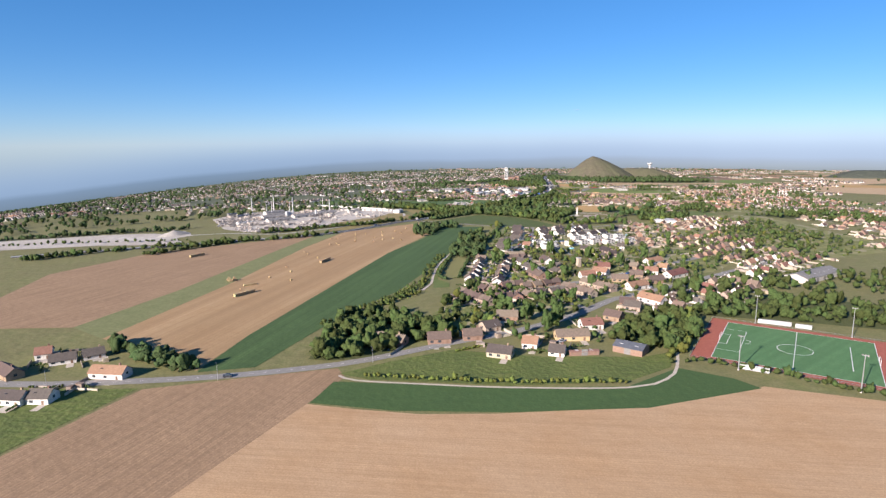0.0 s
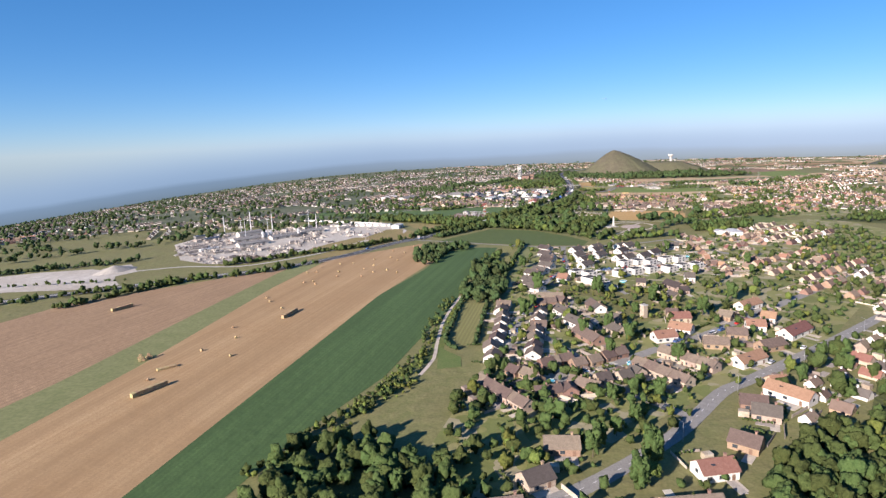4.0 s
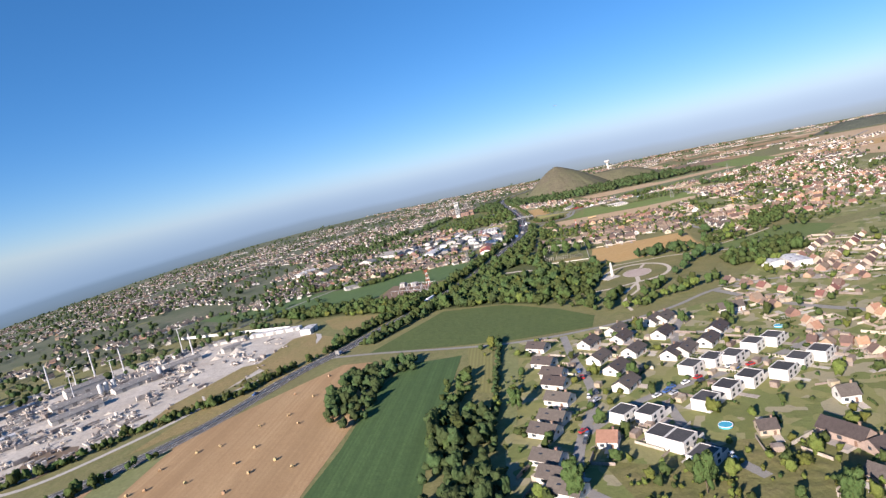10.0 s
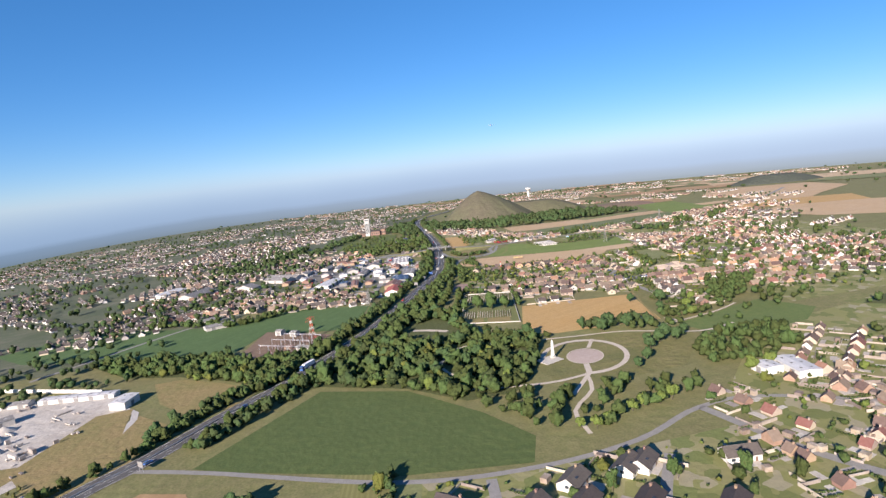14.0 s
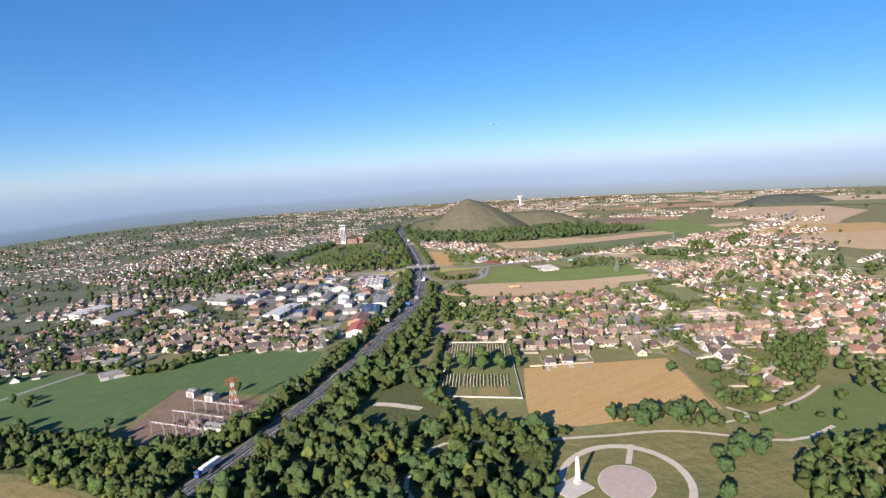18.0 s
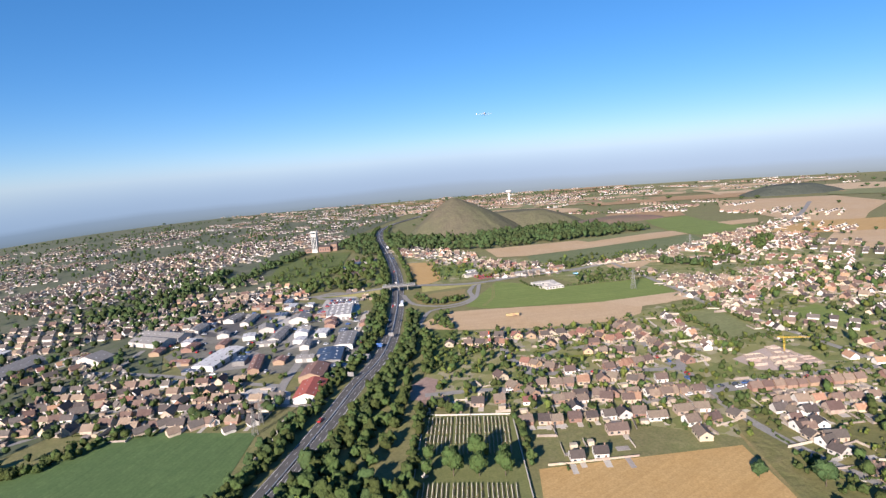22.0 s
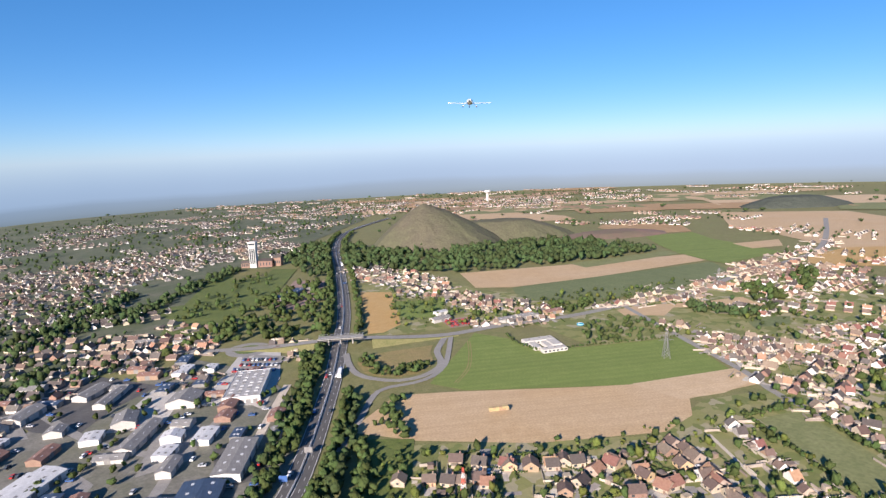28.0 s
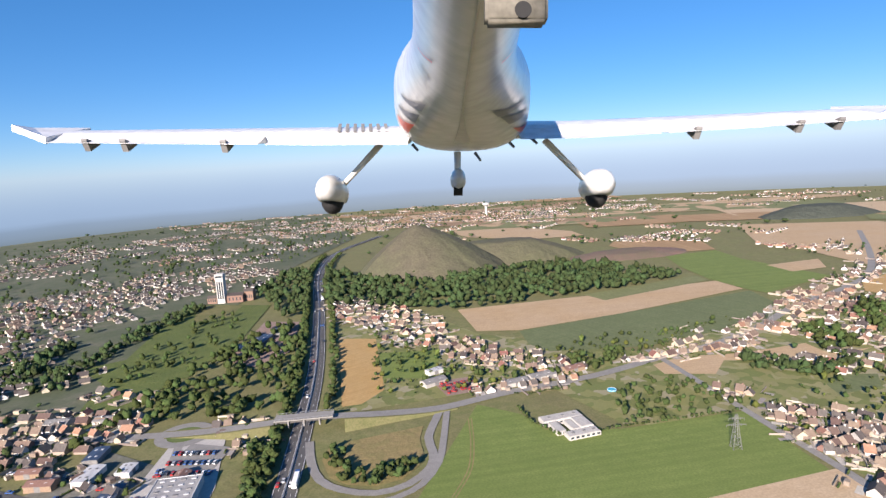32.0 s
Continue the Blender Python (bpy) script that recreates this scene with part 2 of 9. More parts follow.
def offset_line(line, off):
    out = []
    for i, q in enumerate(line):
        d = line[min(i + 1, len(line) - 1)] - line[max(i - 1, 0)]
        d = d[:2] / (np.linalg.norm(d[:2]) + 1e-9)
        r = np.array(q, float)
        r[0] += d[1] * off
        r[1] -= d[0] * off
        out.append(r)
    return out


def ribbon(name, line, width, material, lift=0.1, label="", category="", kind="structure", parent=None, off=0.0, height=None):
    line = offset_line(line, off) if off else line
    a, b = offset_line(line, -width / 2), offset_line(line, width / 2)
    verts, faces = [], []
    for i, (p, q) in enumerate(zip(a, b)):
        for w in (p, q):
            z = w[2] if len(w) > 2 else fall(w[0], w[1])
            verts.append((w[0], w[1], z + lift))
        if i:
            faces.append((2 * i - 2, 2 * i, 2 * i + 1, 2 * i - 1)[::-1])
    if height:
        n = len(verts)
        verts += [(x, y, z + height) for x, y, z in verts]
        side = []
        for i in range(1, n // 2):
            a0, b0, a1, b1 = 2 * i - 2, 2 * i - 1, 2 * i, 2 * i + 1
            side += [(a0 + n, a1 + n, b1 + n, b0 + n)[::-1], (a0, a1, a1 + n, a0 + n), (b0, b0 + n, b1 + n, b1)]
        faces = side
    return tagged(raw(name, verts, faces, material, parent), label, category, "", kind)


def dashes(name, line, material, width=0.2, dash=3.0, gap=10.0, off=0.0, lift=0.16, parent=None, label=""):
    line = offset_line(line, off) if off else line
    verts, faces, s, nxt = [], [], 0.0, 0.0
    for i in range(1, len(line)):
        a, b = np.array(line[i - 1][:2]), np.array(line[i][:2])
        d = b - a
        length = np.linalg.norm(d)
        if length < 1e-6:
            continue
        d /= length
        nrm = np.array((d[1], -d[0])) * width / 2
        while nxt < s + length:
            p, q = a + d * (nxt - s), a + d * (nxt - s + dash)
            n = len(verts)
            for w in (p - nrm, p + nrm, q + nrm, q - nrm):
                verts.append((w[0], w[1], fall(w[0], w[1]) + lift))
            faces.append((n, n + 1, n + 2, n + 3))
            nxt += dash + gap
        s += length
    return tagged(raw(name, verts, faces, material, parent, label), label, "", "", "stuff")


def box(bm, sx, sy, sz, at=(0, 0, 0), turn=0.0, bevel=0.0):
    """A box standing on its base at the given place."""
    m = Matrix.Translation((at[0], at[1], at[2] + sz / 2)) @ Matrix.Rotation(turn, 4, "Z") @ Matrix.Diagonal((sx, sy, sz, 1))
    made = bmesh.ops.create_cube(bm, size=1, matrix=m)["verts"]
    if bevel:
        edges = list({e for v in made for e in v.link_edges})
        bmesh.ops.bevel(bm, geom=edges, offset=bevel, segments=1, affect="EDGES")
    return made


def tube(bm, p, q, r0, r1=None, seg=8):
    p, q = Vector(p), Vector(q)
    d = q - p
    m = Matrix.Translation((p + q) / 2) @ d.to_track_quat("Z", "Y").to_matrix().to_4x4()
    bmesh.ops.create_cone(bm, cap_ends=True, segments=seg, radius1=r0, radius2=r0 if r1 is None else r1, depth=d.length, matrix=m)


def empty(name, x, y, z=0.0, turn=0.0):
    ob = new(name)
    ob.matrix_basis = pose(x, y, z, 0, 0, turn)
    return ob


# ---- land ----
def build_ground():
    verts, faces = [], []
    rings = [0, 60, 120, 200, 300, 420, 560, 720, 900, 1000, 1100, 1200, 1300, 1380, 1450, 1530, 1600, 1680, 1750, 1900, 2000, 2100, 2225, 2350, 2500, 2650, 2825, 3000, 3250, 3500, 4100, 4800]
    seg = 288
    verts.append((100, 0, fall(100, 0) - 0.02))
    for r in rings[1:]:
        for k in range(seg):
            a = 2 * math.pi * k / seg
            x, y = 100 + r * math.cos(a), r * math.sin(a)
            z = fall(x, y) - 0.0006 * max(0.0, r - 1000)
            verts.append((x, y, z - 0.02))
    for k in range(seg):
        faces.append((0, 1 + k, 1 + (k + 1) % seg))
    for i in range(len(rings) - 2):
        o, p = 1 + i * seg, 1 + (i + 1) * seg
        for k in range(seg):
            faces.append((o + k, p + k, p + (k + 1) % seg, o + (k + 1) % seg))
    return tagged(raw("ground", verts, faces, M["ground"], smooth=True), "green and dry grassland falling away to the horizon", "ground", "", "structure")


build_ground()
# a glowing band far beyond the plain: skyline haze painted as emission colour
def skyline():
    haze = bpy.data.materials.new("haze_emission")
    haze.use_nodes = True
    hz, links = haze.node_tree.nodes, haze.node_tree.links
    low = hz.new("ShaderNodeAttribute")
    low.attribute_name = "rise"
    side = hz.new("ShaderNodeAttribute")
    side.attribute_name = "east"
    both_sides = hz.new("ShaderNodeMix")
    both_sides.data_type = "RGBA"
    links.new(side.outputs["Fac"], both_sides.inputs[0])
    # painted haze tints from the foot upwards, brighter in the east
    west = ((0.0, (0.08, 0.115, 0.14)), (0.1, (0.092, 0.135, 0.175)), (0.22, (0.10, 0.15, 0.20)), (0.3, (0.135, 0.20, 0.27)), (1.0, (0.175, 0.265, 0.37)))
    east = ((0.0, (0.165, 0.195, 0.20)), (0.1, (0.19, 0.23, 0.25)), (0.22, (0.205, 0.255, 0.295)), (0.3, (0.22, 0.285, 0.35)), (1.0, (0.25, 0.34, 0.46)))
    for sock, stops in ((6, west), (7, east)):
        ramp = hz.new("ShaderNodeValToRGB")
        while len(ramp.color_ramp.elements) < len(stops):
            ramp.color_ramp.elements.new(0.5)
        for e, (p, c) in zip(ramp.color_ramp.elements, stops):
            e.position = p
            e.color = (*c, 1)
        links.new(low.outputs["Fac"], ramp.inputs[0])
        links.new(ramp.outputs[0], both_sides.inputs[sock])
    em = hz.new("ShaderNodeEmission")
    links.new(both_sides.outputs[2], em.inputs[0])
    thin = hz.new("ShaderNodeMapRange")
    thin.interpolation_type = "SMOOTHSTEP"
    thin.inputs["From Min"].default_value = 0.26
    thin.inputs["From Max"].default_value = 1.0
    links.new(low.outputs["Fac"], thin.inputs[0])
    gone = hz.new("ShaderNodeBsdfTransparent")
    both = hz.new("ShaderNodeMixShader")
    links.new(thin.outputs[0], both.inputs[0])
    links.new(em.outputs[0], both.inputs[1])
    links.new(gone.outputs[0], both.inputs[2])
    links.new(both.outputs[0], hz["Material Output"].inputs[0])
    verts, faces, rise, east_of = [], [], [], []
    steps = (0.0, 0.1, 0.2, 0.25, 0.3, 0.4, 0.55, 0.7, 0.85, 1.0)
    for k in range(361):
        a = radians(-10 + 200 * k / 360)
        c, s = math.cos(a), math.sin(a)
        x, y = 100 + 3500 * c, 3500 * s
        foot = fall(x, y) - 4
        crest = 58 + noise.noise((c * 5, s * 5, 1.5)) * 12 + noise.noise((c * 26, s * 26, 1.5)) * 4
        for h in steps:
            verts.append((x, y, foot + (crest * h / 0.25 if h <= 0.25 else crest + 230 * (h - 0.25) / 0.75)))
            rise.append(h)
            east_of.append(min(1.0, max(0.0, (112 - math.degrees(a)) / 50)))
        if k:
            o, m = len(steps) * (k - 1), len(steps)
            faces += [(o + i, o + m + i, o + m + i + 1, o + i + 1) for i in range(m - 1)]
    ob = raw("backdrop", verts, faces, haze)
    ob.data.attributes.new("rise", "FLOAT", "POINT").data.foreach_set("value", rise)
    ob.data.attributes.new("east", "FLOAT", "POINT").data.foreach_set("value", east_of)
    tagged(ob, "pale blue glowing backdrop of distant hills with painted haze", "backdrop", "", "structure")


skyline()
area("town_ground", [(-420, 1010), (-120, 1010), (-90, 1140), (40, 1180), (20, 1330), (100, 1420), (110, 1840), (280, 2000), (480, 2420), (560, 3430), (-60, 3490), (-900, 3340), (-1700, 2950), (-2400, 2400), (-2900, 1600), (-2700, 1000), (-800, 900)], M["town_ground"], 0.03, "mixed ground of streets and gardens in the town", "ground")
area("gardens", [(0, 305), (113, 388), (198, 446), (250, 500), (255, 640), (230, 725), (131, 726), (75, 738), (45, 600), (20, 440), (-10, 345)], M["plots"], 0.04, "patchwork of lawns and garden plots", "gardens")
area("gardens", [(200, 1085), (245, 1045), (330, 965), (345, 920), (480, 950), (495, 1180), (430, 1185), (380, 1160), (265, 1200), (240, 1205)], M["plots"], 0.04, "patchwork of lawns and garden plots", "gardens")
area("gardens", [(250, 480), (450, 560), (450, 850), (330, 830), (235, 745), (262, 600)], M["plots"], 0.04, "patchwork of lawns and garden plots", "gardens")
area("gardens", [(400, 870), (700, 860), (760, 1400), (640, 1440), (480, 1372), (500, 1290), (480, 1100)], M["plots"], 0.035, "patchwork of lawns and garden plots", "gardens")
area("gardens", [(280, 1390), (480, 1376), (520, 1390), (430, 1445), (350, 1500), (345, 1600), (305, 1600)], M["plots"], 0.035, "patchwork of lawns and garden plots", "gardens")
area("field", [(-57, 227), (-37, 222), (-10, 217), (21, 217), (59, 220), (101, 228), (139, 241), (200, 218), (330, 120), (330, -500), (-320, -500), (-84, 162)], M["stubble_near"], 0.06, "wide harvested stubble field of pale beige soil", "field")
area("field", [(-57, 227), (-84, 162), (-320, -500), (-420, -400), (-154, 187), (-133, 243), (-89, 256), (-51, 266), (-46, 255)], M["plough"], 0.05, "worked brown field beside the country road", "field")
area("field", [(-50, 250), (28, 242), (80, 242), (110, 263), (130, 250), (137, 239), (82, 221), (25, 218), (-20, 220), (-56, 228)], M["beet_dark"], 0.08, "curved strip of dark green crop", "field")
area("meadow", [(-49, 259), (-27, 274), (4, 290), (49, 279), (99, 278), (117, 285), (107, 264), (81, 247), (28, 244), (-35, 252)], M["meadow"], 0.1, "weedy green meadow between road and footpath", "meadow")
area("field", [(-117, 262), (-91, 268), (-76, 315), (-61, 358), (-33, 415), (1, 539), (16, 625), (30, 675), (47, 738), (14, 746), (-6, 717), (-25, 645), (-54, 566), (-110, 316)], M["beet"], 0.08, "long strip field of green beet in drill rows", "field")
area("field", [(-131, 277), (-118, 264), (-110, 316), (-54, 566), (-14, 690), (-2, 732), (-12, 770), (-32, 779), (-75, 745), (-120, 708), (-143, 603), (-165, 440), (-190, 312)], M["stubble"], 0.07, "long harvested stubble field with straw bales", "field")
area("field", [(-190, 312), (-165, 440), (-143, 603), (-120, 708), (-150, 678), (-172, 560), (-196, 420), (-219, 333)], M["haze_green"], 0.06, "narrow strip of pale green crop", "field")
area("field", [(-219, 333), (-196, 420), (-172, 560), (-150, 678), (-205, 640), (-290, 575), (-330, 480), (-300, 330)], M["plough"], 0.06, "bare light brown field", "field")
area("field", [(-13, 793), (49, 864), (98, 838), (128, 790), (142, 754), (132, 732), (78, 745), (2, 783)], M["maize"], 0.08, "triangular green maize field beside the motorway", "field")
area("field", [(227, 983), (320, 964), (297, 885), (219, 894), (199, 908), (207, 932)], M["wheat"], 0.08, "ripe golden brown crop field by the cemetery", "field")
area("field", [(-230, 1110), (-190, 1062), (-109, 1022), (-48, 985), (-12, 985), (8, 1030), (41, 1014), (72, 1003), (90, 1026), (105, 1079), (30, 1115), (-27, 1080), (-95, 1114), (-160, 1150)], M["crop_green"], 0.08, "dark green crop field beside the substation", "field")
area("field", [(230, 1230), (267, 1267), (300, 1258), (382, 1229), (409, 1221), (426, 1190), (412, 1172), (386, 1162), (319, 1178), (263, 1205)], M["sand_field"], 0.08, "broad pale harvested field with a bale stack", "field")
area("field", [(292, 1276), (359, 1364), (378, 1338), (381, 1313), (420, 1295), (497, 1283), (481, 1214), (409, 1221), (378, 1231), (310, 1256)], M["lush"], 0.09, "bright green crop field with tramlines", "field")
area("field", [(409, 1221), (481, 1214), (477, 1190), (426, 1190)], M["sand_field"], 0.07, "small pale harvested field", "field")
area("field", [(301, 1562), (332, 1544), (310, 1418), (290, 1400), (277, 1402)], M["wheat"], 0.1, "narrow brown stubble field by the motorway", "field")
area("field", [(325, 1501), (374, 1482), (349, 1422), (315, 1440)], M["lush"], 0.1, "small green paddock", "field")
area("quarry_ground", [(-279, 738), (-333, 841), (-318, 922), (-245, 944), (-179, 958), (-77, 928), (-64, 880), (-86, 821), (-126, 775), (-169, 744), (-199, 705), (-240, 710)], M["chalk"], 0.12, "chalky white ground of a concrete works", "ground")

area("meadow", [(-135, 244), (-156, 187), (-260, -40), (-420, 40), (-330, 245), (-201, 244)], M["meadow"], 0.07, "rough yellow-green meadow beside the brown field", "meadow")
MOTORWAY = smooth_line([(-420, 560), (-330, 600), (-222, 651), (-195, 660), (-147, 688), (-106, 727), (-66, 785), (-36, 815), (-2, 857), (35, 897), (97, 990), (142, 1074), (164, 1120), (196, 1182), (227, 1286), (247, 1371), (270, 1485), (295, 1660), (335, 1960), (400, 2180), (536, 2400)])
MAIN = smooth_line([(-330, 262), (-201, 250), (-167, 250), (-123, 254), (-89, 260), (-51, 271), (-25, 284), (4, 301), (38, 318), (80, 350), (113, 385), (128, 395), (198, 443), (291, 511)])
ribbon("road", MAIN, 6.5, M["asphalt"], 0.13, "grey two-lane country road", "road")

# ---- roads ----
ribbon("motorway", MOTORWAY, 13.0, M["asphalt_dark"], 0.14, "dual carriageway of dark asphalt with white lane lines", "road")
for off in (-5.9, -0.9, 0.9, 5.9):
    ribbon("edge_line", MOTORWAY, 0.2, M["paint"], 0.17, "continuous white edge line", "road marking", off=off)
for off in (-3.4, 3.4):
    dashes("lane_dashes", MOTORWAY, M["paint"], 0.2, 3.0, 7.0, off, 0.17, label="broken white lane line")
M["steel"] = mat("galvanised_steel", (0.42, 0.43, 0.44), (0.52, 0.53, 0.54), 1.0, 0.3, rough=0.45, metal=0.7)
M["concrete"] = mat("concrete", (0.42, 0.40, 0.37), (0.52, 0.50, 0.46), 2.0, 0.4, rough=0.9)
ribbon("central_barrier", MOTORWAY, 0.5, M["steel"], 0.2, "steel crash barrier along the central reserve", "barrier", height=0.7)
dashes("centre_dashes", MAIN, M["paint"], 0.18, 2.0, 4.0, 0.0, 0.16, label="broken white centre line")


PATHS = []


def street(points, width=5.0, material="asphalt", label="narrow grey residential street", name="street", lift=0.12):
    line = smooth_line(points, 8.0)
    if name == "footpath":
        PATHS.extend(q[:2] for q in smooth_line(points, 3.0))
    return ribbon(name, line, width, M[material], lift, label, "street")


area("wild_grass", [(-60, 938), (-48, 895), (-22, 858), (-2, 866), (10, 888), (-12, 914), (-42, 938)], M["dry"], 0.13, "dry brown grass beside the works road", "grass")
street([(60, 405), (71, 415), (102, 437), (139, 459), (210, 512), (255, 546), (330, 610)], 6.0)
street([(92, 365), (70, 400), (60, 440), (48, 470)], 5.0)
street([(66, 500), (80, 537), (66, 562), (72, 588), (96, 636), (104, 690), (111, 727)], 4.5)
street([(77, 600), (110, 617), (143, 623), (179, 627), (225, 640)], 4.5)
street([(120, 612), (115, 584), (117, 563), (121, 545)], 4.0)
street([(150, 640), (160, 680), (185, 715)], 4.5)
street([(-44, 805), (-4, 785), (74, 741), (131, 728), (181, 731), (224, 747), (262, 742), (330, 690)], 3.4, "asphalt", "narrow grey farm lane", "lane")
street([(224, 747), (236, 690), (262, 640), (300, 600)], 5.0)
street([(202, 1087), (245, 1075), (273, 1054), (317, 1034), (349, 1024), (413, 1015), (520, 990)], 5.5)
street([(385, 1156), (373, 1088), (348, 1020), (340, 960), (345, 905)], 5.0)
street([(520, 1400), (498, 1278), (486, 1207), (476, 1172), (472, 1109), (465, 1000)], 5.0)
street([(-49, 257), (-40, 251), (-7, 246), (28, 242), (80, 241), (100, 250), (110, 264), (118, 284)], 1.5, "path", "pale footpath beside the crop", "footpath")
street([(-300, 690), (-256, 702), (-200, 694), (-152, 729), (-116, 769), (-76, 813), (-58, 875), (-70, 900)], 4.0, "concrete", "pale haul road of the works", "haul_road")
street([(185, 890), (151, 901), (133, 885), (125, 867), (130, 845)], 2.2, "path", "pale memorial footpath", "footpath")
street([(185, 890), (227, 880), (260, 872), (300, 846), (330, 850)], 2.2, "path", "pale memorial footpath", "footpath")
street([(198, 811), (190, 790), (170, 770), (165, 745)], 2.2, "path", "pale memorial footpath", "footpath")
street([(-160, 1000), (-40, 1120), (60, 1140), (140, 1100)], 4.0, "asphalt", "grey suburban street")

# flyover, roundabout and loop ramp
CROSS = [(-60, 1500, 0), (69, 1447, 0), (138, 1421, 0), (174, 1408, 0.3), (205, 1396, 2.2), (232, 1387, 4.6), (252, 1382, 5.0), (275, 1377, 4.6), (300, 1373, 2.4), (337, 1369, 0.4), (384, 1373, 0), (451, 1372, 0), (512, 1380, 0), (565, 1385, 0), (631, 1401, 0), (723, 1439, 0), (832, 1469, 0), (921, 1509, 0), (1050, 1600, 0), (1250, 1760, 0)]
CROSS = [np.array((x, y, z + fall(x, y))) for x, y, z in CROSS]
cross_line = smooth_line(CROSS, 8.0)
ribbon("road", cross_line, 8.0, M["asphalt"], 0.2, "grey cross road carried over the motorway", "road")


def embankment(line, width, spread=1.8):
    verts, faces = [], []
    a, b = offset_line(line, -width / 2), offset_line(line, width / 2)
    for i, (p, q, c) in enumerate(zip(a, b, line)):
        g0 = fall(c[0], c[1])
        h = max(0.02, c[2] - g0)
        out = (np.array(p[:2]) - np.array(c[:2])) / (width / 2)
        lo, hi = np.array(p[:2]) + out * h * spread, np.array(q[:2]) - out * h * spread
        verts += [(lo[0], lo[1], g0 - 0.05), (p[0], p[1], c[2] + 0.1), (q[0], q[1], c[2] + 0.1), (hi[0], hi[1], g0 - 0.05)]
        if i:
            o = 4 * i
            for k in range(3):
                faces.append((o - 4 + k, o - 3 + k, o + 1 + k, o + k))
    return tagged(raw("embankment", verts, faces, M["ground"]), "grassy road embankment", "embankment", "", "structure")


embankment([p for p in cross_line if 160 < p[0] < 238], 11.0)
embankment([p for p in cross_line if 264 < p[0] < 350], 11.0)
bridge = empty("bridge", 251, 1382, 0, -14)
tagged(bridge, "concrete flyover with steel railings over the motorway", "bridge")
bm = bmesh.new()
M["bridge_concrete"] = mat("weathered_concrete", (0.25, 0.24, 0.22), (0.33, 0.32, 0.295), 2.0, 0.4)
box(bm, 36, 9.0, 0.7, (0, 0, 4.36), bevel=0.08)
part("deck", bm, M["bridge_concrete"], bridge)
for y in (-4.35, 4.35):
    bm = bmesh.new()
    box(bm, 36, 0.1, 0.12, (0, y, 6.0))
    for k in range(13):
        box(bm, 0.15, 0.15, 1.0, (-17.4 + k * 2.9, y, 5.1))
    part("railing", bm, M["steel"], bridge)
for x in (-9.5, 0, 9.5):
    bm = bmesh.new()
    box(bm, 0.9, 8.0, 4.36, (x, 0, 0), bevel=0.1)
    part("pier", bm, M["bridge_concrete"], bridge)


def ring(cx, cy, r0, r1, material, name, label, lift=0.15, seg=48, a0=0.0, a1=360.0, category="road", stretch=1.0, turn=0.0):
    verts, faces = [], []
    ct, st = math.cos(radians(turn)), math.sin(radians(turn))
    for k in range(seg + 1):
        a = radians(a0 + (a1 - a0) * k / seg)
        for r in (r0, r1):
            u, v = r * math.cos(a) * stretch, r * math.sin(a)
            x, y = cx + u * ct - v * st, cy + u * st + v * ct
            verts.append((x, y, fall(x, y) + lift))
        if k:
            faces.append((2 * k - 2, 2 * k - 1, 2 * k + 1, 2 * k))
    return tagged(raw(name, verts, faces, material), label, category, "", "structure")


ring(180, 1405, 10.5, 17.5, M["asphalt"], "roundabout", "grey roundabout with a grassed island", 0.25)
ring(180, 1405, 0, 10.5, M["lawn"], "roundabout_island", "mown island of the roundabout", 0.35, category="lawn")
street([(334, 1366), (328, 1356), (316, 1334), (313, 1316), (307, 1302), (292, 1291), (275, 1290), (260, 1300), (251, 1314), (249, 1334), (251, 1360)], 5.0, "asphalt", "grey looping slip road", "slip_road", 0.18)
street([(338, 1364), (322, 1325), (312, 1304), (298, 1288), (283, 1282), (258, 1278), (238, 1240), (222, 1210)], 4.0, "asphalt", "grey slip road", "slip_road", 0.18)
area("loop_green", [(262, 1350), (255, 1335), (256, 1314), (263, 1304), (276, 1296), (291, 1297), (302, 1306), (308, 1317), (311, 1335), (318, 1350)], M["dry"], 0.1, "dry grass inside the slip road loop", "grass")

# ground cover
area("pasture", [(299, 868), (321, 874), (341, 878), (360, 885), (387, 890), (400, 850), (372, 830), (307, 822)], M["lawn"], 0.09, "smooth green pasture", "meadow")
area("wild_grass", [(258, 866), (312, 858), (255, 798), (213, 796), (205, 790), (180, 800), (176, 840), (182, 880), (225, 885)], M["scrub"], 0.05, "dry rough grass round the memorial", "grass")
area("wild_grass", [(-48, 808), (-72, 787), (-111, 730), (-150, 705), (-116, 775), (-74, 822), (-56, 880), (-30, 850)], M["dry"], 0.1, "dry bank between quarry and motorway", "grass")
area("wild_grass", [(320, 960), (300, 885), (330, 850), (400, 900), (400, 960), (345, 1000)], M["scrub"], 0.05, "overgrown gardens and meadow", "grass")
area("wild_grass", [(100, 1395), (215, 1613), (249, 1753), (149, 1822), (110, 1560)], M["meadow"], 0.12, "rough green slope below the headframe", "grass")
area("yard", [(201, 1546), (239, 1670), (273, 1648), (258, 1548), (224, 1518)], M["gravel_red"], 0.14, "dusty depot yard", "yard")
area("car_park", [(166, 1348), (185, 1390), (208, 1374), (196, 1345)], M["asphalt"], 0.14, "grey car park", "car park")
area("sports_ground", [(440, 1154), (469, 1154), (454, 1081), (424, 1085)], M["haze_green"], 0.1, "mown village sports field", "sports field")
area("sports_ground", [(504, 1118), (542, 1122), (532, 1057), (507, 1056)], M["lush"], 0.1, "green football ground", "sports field")
area("yard", [(346, 1386), (345, 1416), (374, 1412), (372, 1384)], M["gravel_red"], 0.14, "sales yard with red machinery", "yard")


